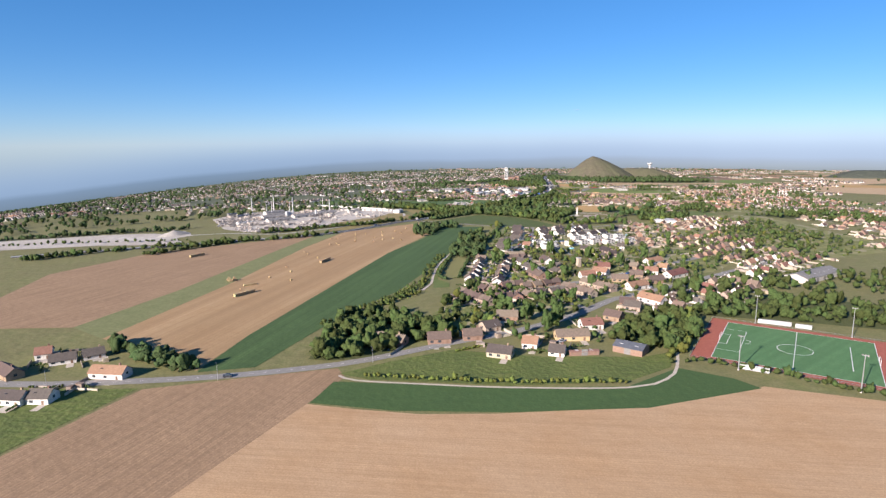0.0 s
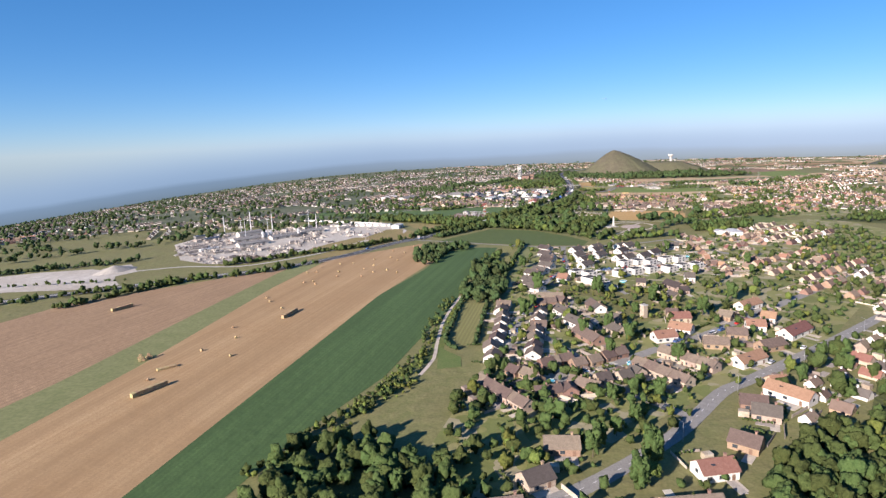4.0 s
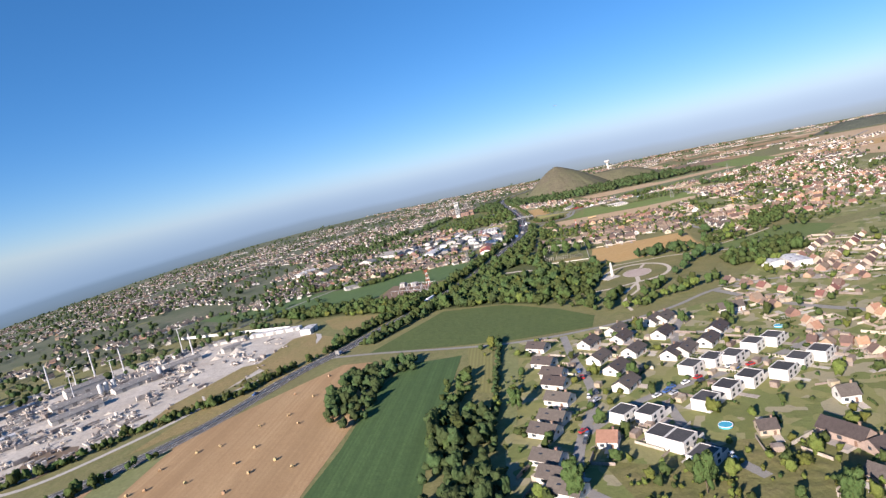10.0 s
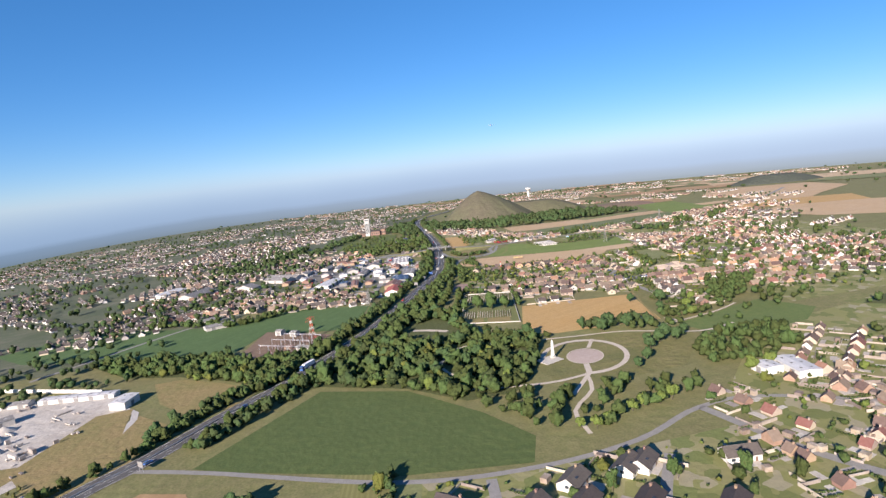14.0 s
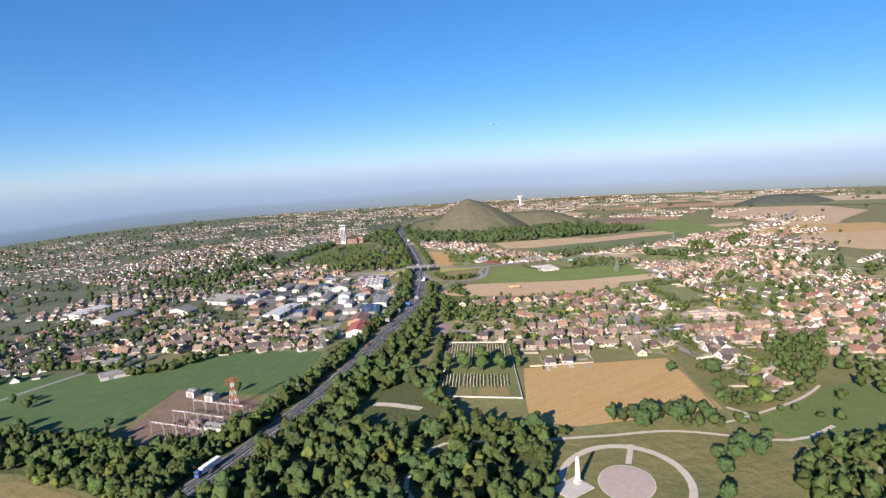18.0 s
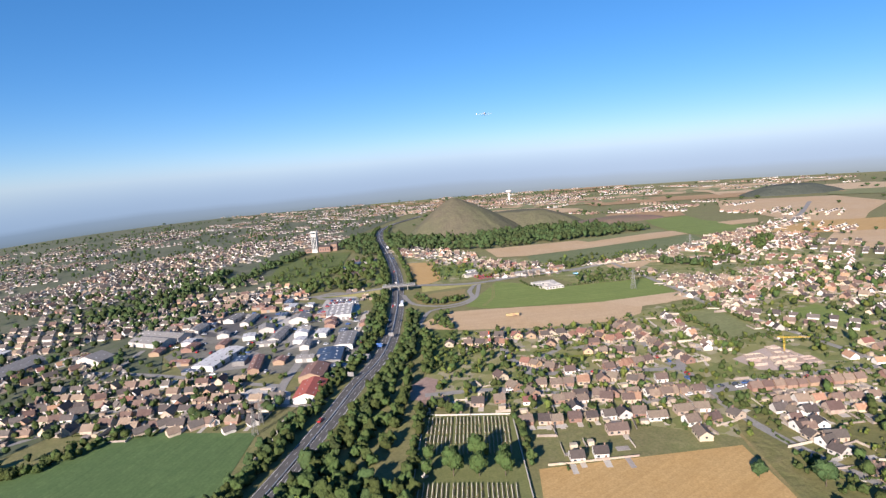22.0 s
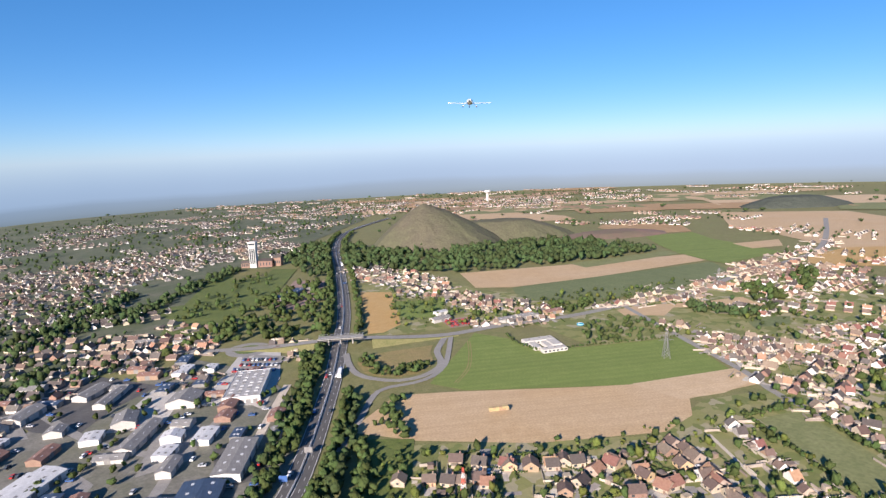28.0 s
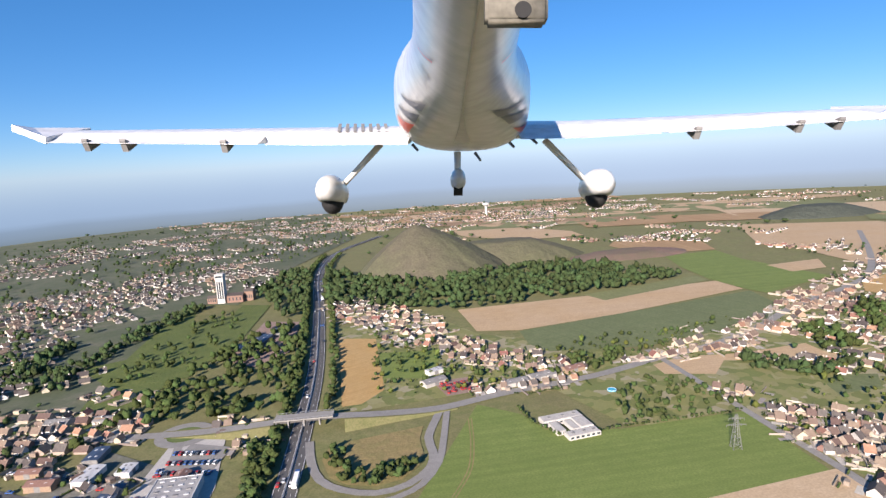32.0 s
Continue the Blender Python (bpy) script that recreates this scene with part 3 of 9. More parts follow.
area("field", [(502, 1370), (531, 1375), (574, 1360), (633, 1355), (627, 1330), (665, 1325), (610, 1319), (578, 1340), (552, 1354), (527, 1336), (497, 1352)], M["sand_field"], 0.1, "narrow harvested field behind the village", "field")
area("field", [(456, 1498), (569, 1501), (738, 1508), (706, 1430), (643, 1412), (603, 1412), (526, 1407), (451, 1434), (446, 1460)], M["crop_mid"], 0.1, "broad mid-green crop field", "field")
area("field", [(435, 1603), (578, 1583), (747, 1566), (740, 1519), (569, 1501), (457, 1500), (422, 1518)], M["sand_field"], 0.14, "pale ploughed strip below the slag heap", "field")
area("field", [(582, 1589), (749, 1603), (745, 1574), (586, 1554)], M["haze_green"], 0.2, "narrow strip of light green crop", "field")
area("field", [(817, 1739), (913, 1739), (882, 1660), (868, 1516), (744, 1491), (741, 1511), (748, 1577), (776, 1657)], M["lush"], 0.12, "distant bright green striped crop field", "field")
area("field", [(1190, 1971), (1400, 1830), (1320, 1640), (1113, 1521), (947, 1407), (950, 1500), (970, 1566), (1011, 1682), (1007, 1748)], M["sand_field"], 0.12, "wide pale harvested field", "field")
area("field", [(859, 1927), (979, 1848), (919, 1746), (811, 1771), (822, 1887)], M["stubble"], 0.12, "distant harvested stubble field", "field")
area("field", [(868, 1605), (954, 1601), (909, 1554), (857, 1557)], M["sand_field"], 0.16, "small pale field beside the houses", "field")
area("field", [(596, 1299), (617, 1288), (599, 1273), (565, 1275), (573, 1290)], M["crop_mid"], 0.12, "small green paddock behind the gardens", "field")
area("field", [(862, 1475), (963, 1501), (1100, 1440), (1020, 1330), (880, 1390), (826, 1425), (827, 1447)], M["wheat"], 0.14, "bare golden field beyond the houses", "field")
area("field", [(685, 2375), (820, 2398), (895, 2132), (873, 2047), (760, 2070), (683, 2200)], M["sand_field"], 0.2, "distant pale field", "field")
area("field", [(880, 1390), (1020, 1330), (1300, 1000), (1000, 1020), (800, 1220), (790, 1330)], M["sand_field"], 0.12, "wide pale harvested field", "field")
area("meadow", [(82, 1590), (127, 1603), (155, 1700), (166, 1790), (217, 1772), (212, 1664), (197, 1576), (173, 1518), (140, 1516), (113, 1530)], M["meadow"], 0.16, "rough green slope below the headframe", "meadow")
area("meadow", [(166, 1806), (217, 1772), (203, 1722), (164, 1714)], M["scrub"], 0.2, "dry grass in front of the headframe", "meadow")
area("meadow", [(234, 1219), (262, 1208), (237, 1131), (212, 1122)], M["meadow"], 0.1, "overgrown green meadow beside the motorway", "meadow")
area("bare_plot", [(197, 1105), (210, 1116), (216, 1108), (205, 1078), (192, 1083)], M["gravel_red"], 0.12, "bare earth plot beside the village", "ground")
area("grass_verge", [(60, 1190), (195, 1150), (205, 1290), (190, 1345), (140, 1400), (70, 1330), (30, 1260)], M["yard_ground"], 0.05, "worn ground between the yards", "ground")
for k, pts in enumerate(([(150, 1180), (164, 1174), (156, 1142), (144, 1147)], [(16, 1384), (76, 1391), (121, 1352), (98, 1321), (85, 1287), (59, 1305), (24, 1348)], [(149, 1303), (175, 1401), (205, 1400), (200, 1330), (187, 1281), (181, 1290)], [(54, 1223), (87, 1255), (107, 1226), (101, 1196), (70, 1200)], [(133, 1183), (144, 1189), (167, 1183), (166, 1172), (136, 1171)], [(92, 1150), (113, 1149), (125, 1131), (123, 1110), (101, 1123)], [(125, 1225), (150, 1232), (152, 1275), (128, 1272)], [(160, 1240), (180, 1235), (182, 1200), (163, 1196)], [(100, 1285), (130, 1280), (140, 1330), (118, 1345)], [(20, 1300), (60, 1296), (40, 1340), (5, 1330)], [(128, 1140), (148, 1135), (146, 1105), (130, 1100)])):
    area("yard", pts, M[("asphalt", "asphalt_dark", "concrete")[k % 3]], 0.1, "patched hard-standing of a small works", "yard")
street([(169, 1292), (145, 1235), (133, 1189), (120, 1145), (116, 1113)], 6.0, "asphalt", "grey industrial estate road")
street([(204, 1315), (186, 1254), (173, 1206)], 5.0, "path", "pale gravel track behind the sheds")
street([(169, 1292), (174, 1340), (178, 1392)], 5.0, "asphalt", "grey industrial estate road")
street([(145, 1235), (110, 1262), (85, 1290), (50, 1340), (0, 1400)], 5.5, "asphalt", "grey industrial estate road")
street([(120, 1145), (80, 1175), (30, 1215), (-40, 1260)], 5.0, "asphalt", "grey industrial estate road")
street([(116, 1113), (70, 1130), (0, 1160), (-90, 1200)], 4.5, "asphalt", "grey suburban street")
street([(-40, 1160), (-10, 1215), (10, 1290)], 4.5, "asphalt", "grey suburban street")
street([(380, 1152), (368, 1105), (359, 1076), (358, 1053), (351, 1032), (349, 1019)], 5.5)
street([(293, 1080), (321, 1070), (341, 1061), (357, 1055)], 5.5)
street([(292, 1183), (277, 1146), (272, 1119), (274, 1103), (275, 1089), (293, 1080)], 6.0)
ring(277, 1094, 0, 8, M["asphalt"], "turning_circle", "grey turning circle of a close", 0.14, category="street")
street([(320, 1120), (348, 1119), (363, 1114)], 5.0)
street([(320, 1164), (325, 1147), (309, 1123), (292, 1115), (274, 1103)], 4.5)
street([(309, 1023), (333, 1022), (347, 1020), (365, 1016), (409, 1012)], 6.5)
street([(404, 1151), (390, 1100), (383, 1069), (375, 1050)], 2.0, "path", "pale path between long gardens", "footpath")
VINES = mat("vine_rows", (0.21, 0.21, 0.075), (0.27, 0.25, 0.10), 2.0, 0.5, rows=(12, 2.2, 0.6))
area("allotment", [(8, 537), (22, 537), (11, 458), (1, 449), (-2, 455)], VINES, 0.12, "narrow cultivated plot with rows of plants", "field")
area("lawn_plot", [(-8, 433), (-7, 452), (4, 437), (4, 424), (-8, 422)], M["lawn"], 0.12, "mown green plot beside a footpath", "lawn")
street([(6, 556), (0, 530), (-6, 496), (-9, 455), (-10, 436), (-16, 415)], 1.9, "path", "pale footpath through scrub", "footpath", 0.16)
area("field", [(53, 757), (70, 750), (53, 666), (44, 678)], VINES, 0.1, "striped strip of vegetable rows", "field")
area("field", [(75, 744), (85, 739), (56, 624), (50, 630)], M["haze_green"], 0.1, "narrow pale strip of mown grass", "field")
area("wild_grass", [(77, 579), (94, 567), (128, 569), (153, 552), (151, 516), (127, 490), (107, 482), (99, 541), (79, 549)], M["scrub"], 0.07, "rough grassy waste ground between the estates", "grass")
for off in (-0.9, 0.9):
    ribbon("wheel_track", smooth_line([(347, 1347), (337, 1318), (326, 1293), (315, 1278), (308, 1270)], 6.0), 0.7, M["dry"], 0.13, "pale tractor track through the crop", "track", off=off)
area("field", [(409, 1222), (485, 1216), (482, 1195), (449, 1188), (420, 1191)], M["path_field"], 0.11, "paler end of the harvested field", "field")
area("parking", [(27, 405), (53, 415), (62, 408), (50, 389), (27, 394)], M["asphalt"], 0.12, "grey parking court between brick terraces", "yard")
street([(66, 532), (52, 526), (44, 508), (37, 483), (30, 452), (26, 436)], 5.0)
street([(66, 500), (79, 510), (84, 494), (85, 472)], 4.5)
area("wild_grass", [(-30, 415), (-12, 450), (-8, 500), (2, 545), (8, 541), (-1, 495), (-6, 440), (-36, 400)], M["meadow"], 0.05, "scrubby verge beside the crop", "grass")
area("wild_grass", [(123, 874), (141, 898), (180, 892), (185, 861), (159, 853), (146, 832), (121, 837)], M["scrub"], 0.05, "rough grass round the memorial wood", "grass")
area("wild_grass", [(112, 975), (158, 962), (172, 920), (140, 900), (100, 925)], M["dry"], 0.07, "dry grassy clearing beside the motorway", "grass")
street([(366, 891), (356, 886), (340, 880), (321, 876), (302, 873), (284, 871)], 1.8, "path", "pale footpath along the pasture", "footpath", 0.14)
street([(300, 886), (302, 880), (304, 874)], 2.2, "path", "pale track at the field corner", "footpath", 0.15)
ribbon("field_margin", smooth_line([(327, 973), (311, 930), (295, 886)], 6.0), 1.6, M["dry"], 0.12, "dry grass margin of the ripe field", "grass")
street([(126, 963), (137, 957), (150, 946)], 5.0, "path", "pale gravel lay-by beside the cemetery", "lay_by")
street([(78, 1002), (96, 1030), (112, 1065), (120, 1090)], 2.5, "path", "pale track beside the dark crop", "track")


area("gardens", [(415, 1366), (425, 1300), (440, 1290), (497, 1287), (515, 1376), (450, 1367)], M["plots"], 0.07, "lawns and gardens round the office", "gardens")
area("gardens", [(319, 1735), (360, 1725), (390, 1661), (410, 1563), (430, 1455), (458, 1421), (458, 1384), (350, 1384), (340, 1480), (344, 1601), (315, 1657)], M["plots"], 0.05, "patchwork of lawns and garden plots", "gardens")
area("bare_ground", [(-218, 717), (-226, 753), (-193, 743), (-185, 720), (-198, 704)], M["slag_pink"], 0.16, "brown bare earth at the works", "ground")
area("wild_grass", [(-157, 755), (-151, 780), (-115, 838), (-92, 835), (-115, 788), (-141, 749)], M["dry"], 0.16, "dry grass at the edge of the works", "grass")
area("wild_grass", [(-104, 830), (-83, 893), (-63, 895), (-57, 836), (-79, 790)], M["dry"], 0.15, "brown grassy bank beside the works", "ground")


def scatter_fields():
    """The far patchwork of fields towards the skyline."""
    rnd = random.Random(7)
    mats = ["sand_field", "haze_green", "plough", "path_field", "stubble", "sand_field"]
    for k in range(70):
        a = radians(rnd.uniform(20, 160))
        r = rnd.uniform(2250, 3450)
        cx, cy = 100 + r * math.cos(a), r * math.sin(a)
        if cx < 650:
            continue
        t = rnd.uniform(-0.4, 0.4) + a - math.pi / 2
        w, h = rnd.uniform(120, 360), rnd.uniform(50, 130)
        ct, st = math.cos(t), math.sin(t)
        pts = []
        for u, v in ((-w, -h), (0, -h * 1.1), (w, -h), (w * rnd.uniform(0.8, 1.2), h), (0, h * rnd.uniform(0.7, 1.2)), (-w * 0.9, h)):
            pts.append((cx + u * ct - v * st, cy + u * st + v * ct))
        area("field", pts, M[rnd.choice(mats)], 0.5, "far patch of farmland", "field", cell=150.0)


scatter_fields()


# ---- trees ----
def leaf_mat(name, a, b):
    """Foliage: light passes partly through the leaves."""
    m = mat(name, a, b, 1.0, 0.45, rough=0.85, bump=0.6, island=0.26, spec=0.08)
    n, l = m.node_tree.nodes, m.node_tree.links
    bsdf = n["Principled BSDF"]
    glow = n.new("ShaderNodeBsdfTranslucent")
    l.new(bsdf.inputs["Base Color"].links[0].from_socket, glow.inputs["Color"])
    both = n.new("ShaderNodeMixShader")
    both.inputs[0].default_value = 0.18
    l.new(bsdf.outputs[0], both.inputs[1])
    l.new(glow.outputs[0], both.inputs[2])
    l.new(both.outputs[0], n["Material Output"].inputs[0])
    return m


M["leaf"] = leaf_mat("foliage", (0.058, 0.088, 0.028), (0.10, 0.132, 0.045))
M["leaf_light"] = leaf_mat("light_foliage", (0.115, 0.145, 0.034), (0.17, 0.19, 0.052))
M["leaf_dark"] = leaf_mat("dark_foliage", (0.052, 0.082, 0.033), (0.084, 0.12, 0.046))
M["leaf_dry"] = leaf_mat("dry_foliage", (0.09, 0.09, 0.03), (0.13, 0.12, 0.045))
M["bark"] = mat("bark", (0.09, 0.07, 0.05), (0.13, 0.10, 0.075), 0.4, 0.1, bump=0.05)
SHELLS = {}
for level in (1, 2, 3, 4):
    ball = bmesh.new()
    bmesh.ops.create_icosphere(ball, subdivisions=level, radius=1)
    SHELLS[level] = (np.array([v.co for v in ball.verts]), np.array([[v.index for v in f.verts] for f in ball.faces]))
    ball.free()


def crown(seed, level, lobes, cards, tall=1.0, card=0.05):
    """Vertices and triangles of a crown about one unit wide, its base at zero height: a ragged many-lobed leaf mass with loose sprays on it."""
    r = np.random.RandomState(seed)
    mid = []
    for k in range(lobes):
        d = r.normal(size=3)
        d[2] = d[2] * 0.7 + 0.25
        d /= np.linalg.norm(d)
        mid.append((d * r.uniform(0.24, 0.37), r.uniform(0.11, 0.185)))

    def reach(d):
        far = np.full(len(d), 0.27)
        for c, size in mid:
            along = d @ c
            disc = along ** 2 - c @ c + size ** 2
            far = np.maximum(far, np.where(disc > 0, along + np.sqrt(np.maximum(disc, 0)), 0))
        return far

    shell, faces = SHELLS[level]
    squash = np.array((1, 1, tall * 1.04))
    v = shell * (reach(shell) * r.uniform(0.8, 1.13, len(shell)))[:, None] * squash + np.array((0, 0, 0.5 * tall))
    vs, fs, n = [v], [faces], len(v)
    for k in range(cards):
        d = r.normal(size=3)
        d /= np.linalg.norm(d)
        if d[2] < -0.6:
            continue
        c = d * reach(d[None])[0] * r.uniform(0.96, 1.1) * squash + np.array((0, 0, 0.5 * tall))
        u = np.cross(d + r.normal(size=3) * 0.45, r.normal(size=3))
        u /= np.linalg.norm(u)
        w = np.cross(u, d + r.normal(size=3) * 0.45)
        w /= np.linalg.norm(w)
        s = card * r.uniform(0.6, 1.4)
        vs.append(np.array([c - u * s, c + w * s * 0.7, c + u * s, c - w * s * 0.7]))
        fs.append(np.array([[0, 1, 2], [0, 2, 3]]) + n)
        n += 4
    return np.concatenate(vs), np.concatenate(fs)


def tri_mesh(name, v, f, material):
    me = bpy.data.meshes.new(name)
    me.vertices.add(len(v))
    me.vertices.foreach_set("co", np.ascontiguousarray(v, dtype=np.float32).ravel())
    me.loops.add(len(f) * 3)
    me.loops.foreach_set("vertex_index", np.ascontiguousarray(f, dtype=np.int32).ravel())
    me.polygons.add(len(f))
    me.polygons.foreach_set("loop_start", np.arange(0, len(f) * 3, 3, dtype=np.int32))
    me.update(calc_edges=True)
    me.materials.append(material)
    return me


LOW = [crown(s, 3, 15, 20, t, 0.055) for s, t in ((1, 1.0), (2, 1.1), (3, 0.95), (4, 1.2), (5, 1.05), (6, 0.9))]
MID = [crown(s, 2, 10, 20, t, 0.07) for s, t in ((31, 1.0), (32, 1.1), (33, 0.95), (34, 1.2), (35, 1.05), (36, 0.9))]
TINY = [crown(s, 1, 3, 7, 1.0, 0.12) for s in (11, 12, 13, 14, 15)]
BUSH = [crown(s, 1, 3, 3, 1.0, 0.12) for s in (16, 17, 18, 19)]
HIGH = [crown(s, 4, 22, 200, t, 0.045) for s, t in ((21, 1.0), (22, 1.2), (23, 0.95), (24, 1.5))]


def inside(x, y, poly):
    hit = False
    for i in range(len(poly)):
        (x0, y0), (x1, y1) = poly[i - 1], poly[i]
        if (y0 > y) != (y1 > y) and x < (x1 - x0) * (y - y0) / (y1 - y0) + x0:
            hit = not hit
    return hit


ROAD_PTS = np.array([p[:2] for p in MOTORWAY])
MAIN_PTS = np.array([p[:2] for p in MAIN])
CROSS_PTS = np.array([p[:2] for p in cross_line])


CLEARINGS = [[(439, 1155), (470, 1155), (455, 1080), (423, 1084)], [(502, 1120), (544, 1124), (534, 1055), (505, 1054)], [(393, 1056), (440, 1064), (440, 1019), (412, 1019), (394, 1029)], [(118, 975), (155, 960), (160, 925), (140, 915), (112, 940)], [(132, 980), (150, 987), (157, 969), (150, 947), (131, 948), (126, 965)]]


def clear(x, y, room=1.0):
    """Whether a plant can stand here, off the main carriageways."""
    if any(inside(x, y, p) for p in CLEARINGS):
        return False
    q = np.array((x, y))
    for pts, d in ((ROAD_PTS, 9.5), (MAIN_PTS, 6.0), (CROSS_PTS, 7.0), (np.array(PATHS), 2.4)):
        if np.min(np.sum((pts - q) ** 2, 1)) < (d * room) ** 2:
            return False
    return True


def grove(name, places, material, label, kind="stuff", protos=LOW, category="trees"):
    """Many trees that nobody could count, as one mesh: places of (x, y, width, height)."""
    r = np.random.RandomState(len(places) + int(places[0][0]) % 97)
    vs, fs, n = [], [], 0
    for x, y, w, h in places:
        kinds = MID if protos is LOW and (w < 5.8 or y > 1090 or x > 260) else protos
        v, f = kinds[r.randint(len(kinds))]
        a = r.uniform(0, 6.283)
        c, s = math.cos(a), math.sin(a)
        q = v * np.array((w, w, h))
        q = np.stack([q[:, 0] * c - q[:, 1] * s + x, q[:, 0] * s + q[:, 1] * c + y, q[:, 2] + fall(x, y) - 0.06 * h], 1)
        vs.append(q)
        fs.append(f + n)
        n += len(v)
    ob = new(name, tri_mesh(name, np.concatenate(vs), np.concatenate(fs), material))
    return tagged(ob, label, category, "", kind)


WOODS = []
M["undergrowth"] = mat("undergrowth", (0.065, 0.08, 0.028), (0.105, 0.12, 0.042), 2.0, 0.6, bump=0.4)


def wood(poly, count, size=(6, 10), material="leaf", label="dense dark green wood", seed=0, protos=LOW, name="wood"):
    r = random.Random(seed + count)
    xs, ys = [p[0] for p in poly], [p[1] for p in poly]
    places = []
    if name == "wood" and size[0] >= 5 and max(ys) < 1150:
        WOODS.append(poly)
        size = (size[0] * 0.84, size[1] * 0.88)
        if count >= 100:
            area("undergrowth", poly, M["undergrowth"], 0.111 + 0.0006 * len(WOODS), "dark green undergrowth below the trees", "undergrowth")
        count = int(count * 1.65)
    for _ in range(count * 12):
        if len(places) >= count:
            break
        x, y = r.uniform(min(xs), max(xs)), r.uniform(min(ys), max(ys))
        if inside(x, y, poly) and clear(x, y):
            w = r.uniform(*size)
            places.append((x, y, w, w * r.uniform(0.85, 1.3)))
    return grove(name, places, M[material], label, protos=protos)


def belt(points, width, gap, size, material="leaf", label="thick hedge of trees and shrubs", seed=0, name="hedge"):
    r = random.Random(seed + 5)
    places = []
    for p in smooth_line(points, gap):
        for _ in range(max(1, int(width / gap))):
            w = r.uniform(*size)
            x, y = p[0] + r.uniform(-width, width) / 2, p[1] + r.uniform(-width, width) / 2
            if clear(x, y, 0.9):
                places.append((x, y, w, w * r.uniform(0.8, 1.25)))
    return grove(name, places, M[material], label)


wood([(-68, 278), (-61, 350), (-32, 357), (-9, 337), (8, 309), (-13, 304), (-34, 281), (-55, 276)], 110, (6, 10), seed=1)
wood([(89, 302), (110, 333), (138, 350), (148, 331), (140, 308), (116, 284), (105, 288)], 75, (6, 10), seed=2)
wood([(150, 350), (215, 330), (290, 300), (330, 330), (260, 380), (190, 400)], 120, (5, 9), label="belt of mixed green trees", seed=3)
wood([(22, 664), (47, 637), (40, 573), (28, 531), (6, 541), (8, 581)], 75, (6, 9.5), "leaf_dark", "dense clump of dark trees", 5)
wood([(-32, 667), (-36, 704), (-25, 751), (26, 748), (19, 725), (-3, 730), (-14, 668)], 62, (6, 9), "leaf_dark", "clump of trees at the field corner", 6)
wood([(14, 618), (24, 665), (34, 700), (46, 700), (44, 668), (40, 613)], 55, (3.5, 7), "leaf", "strip of trees and bushes", 7)
wood([(-2, 862), (45, 945), (128, 1045), (165, 984), (165, 925), (200, 895), (186, 850), (160, 812), (150, 806), (125, 808), (98, 842), (49, 872)], 250, (6.5, 10.5), "leaf", "mixed broadleaf wood", 8)
wood([(-2, 862), (45, 945), (128, 1045), (165, 984), (165, 925), (200, 895), (186, 850), (160, 812), (125, 808), (98, 842), (49, 872)], 60, (5, 8.5), "leaf_light", "lighter green trees among the wood", 81)
wood([(-2, 862), (45, 945), (128, 1045), (165, 984), (165, 925), (200, 895), (186, 850), (160, 812), (125, 808), (98, 842), (49, 872)], 70, (6, 11), "leaf_dark", "darker trees among the wood", 82)
wood([(-102, 1004), (-50, 975), (-4, 948), (30, 940), (12, 895), (-10, 915), (-57, 950)], 40, (4, 7), "leaf_light", "lighter green trees by the motorway", 83)
wood([(-12, 318), (40, 335), (90, 372), (108, 392), (60, 410), (20, 425), (0, 385)], 60, (3.5, 7), "leaf", "trees between road and village", 84)
wood([(142, 762), (165, 745), (215, 760), (255, 770), (200, 795), (165, 800), (132, 795)], 34, (6, 9), "leaf", "mixed broadleaf trees", 9)
wood([(-125, 1018), (-60, 988), (-20, 972), (8, 948), (40, 950), (55, 965), (32, 908), (12, 893), (-8, 915), (-45, 945), (-85, 965)], 230, (6, 9), "leaf", "belt of trees along the motorway", 10)
wood([(264, 788), (272, 812), (294, 834), (330, 836), (346, 826), (330, 795), (303, 782)], 90, (6, 9.5), "leaf", "broadleaf trees", 11)
wood([(333, 925), (313, 850), (340, 852), (430, 885), (440, 930), (415, 960), (370, 960)], 62, (4, 7.5), "leaf", "overgrown trees behind the gardens", 12)
wood([(305, 1748), (318, 1700), (369, 1657), (433, 1606), (490, 1591), (578, 1595), (661, 1592), (740, 1608), (735, 1660), (691, 1757), (637, 1783), (572, 1800), (463, 1789), (395, 1850), (360, 1900), (345, 1950)], 830, (8, 13), "leaf_dark", "dense wood at the foot of the slag heap", 13)
wood([(108, 1400), (210, 1600), (250, 1640), (275, 1640), (262, 1520), (244, 1420), (200, 1420), (160, 1430)], 210, (6, 10), "leaf", "broadleaf trees beside the motorway", 14)
wood([(249, 1753), (260, 1660), (290, 1700), (325, 1960), (300, 2000), (230, 1850)], 170, (7, 11), "leaf_dark", "wood beside the motorway", 15)
wood([(258, 1345), (256, 1316), (264, 1304), (276, 1297), (290, 1298), (302, 1308), (296, 1312), (272, 1312), (266, 1345)], 60, (3.5, 6), "leaf", "shrubs inside the slip road loop", 16)
wood([(262, 1200), (240, 1225), (265, 1262), (275, 1258), (258, 1228)], 30, (4, 7), "leaf", "roadside shrubs", 17)
wood([(-5, 335), (50, 360), (85, 395), (60, 408), (20, 425), (0, 385)], 46, (4, 7.5), "leaf", "garden trees behind the roadside houses", 31)
wood([(-150, 1100), (-40, 1135), (40, 1115), (130, 1085), (150, 1100), (110, 1190), (20, 1260), (-150, 1300)], 260, (3, 6), "leaf", "garden trees of the suburb", 32)
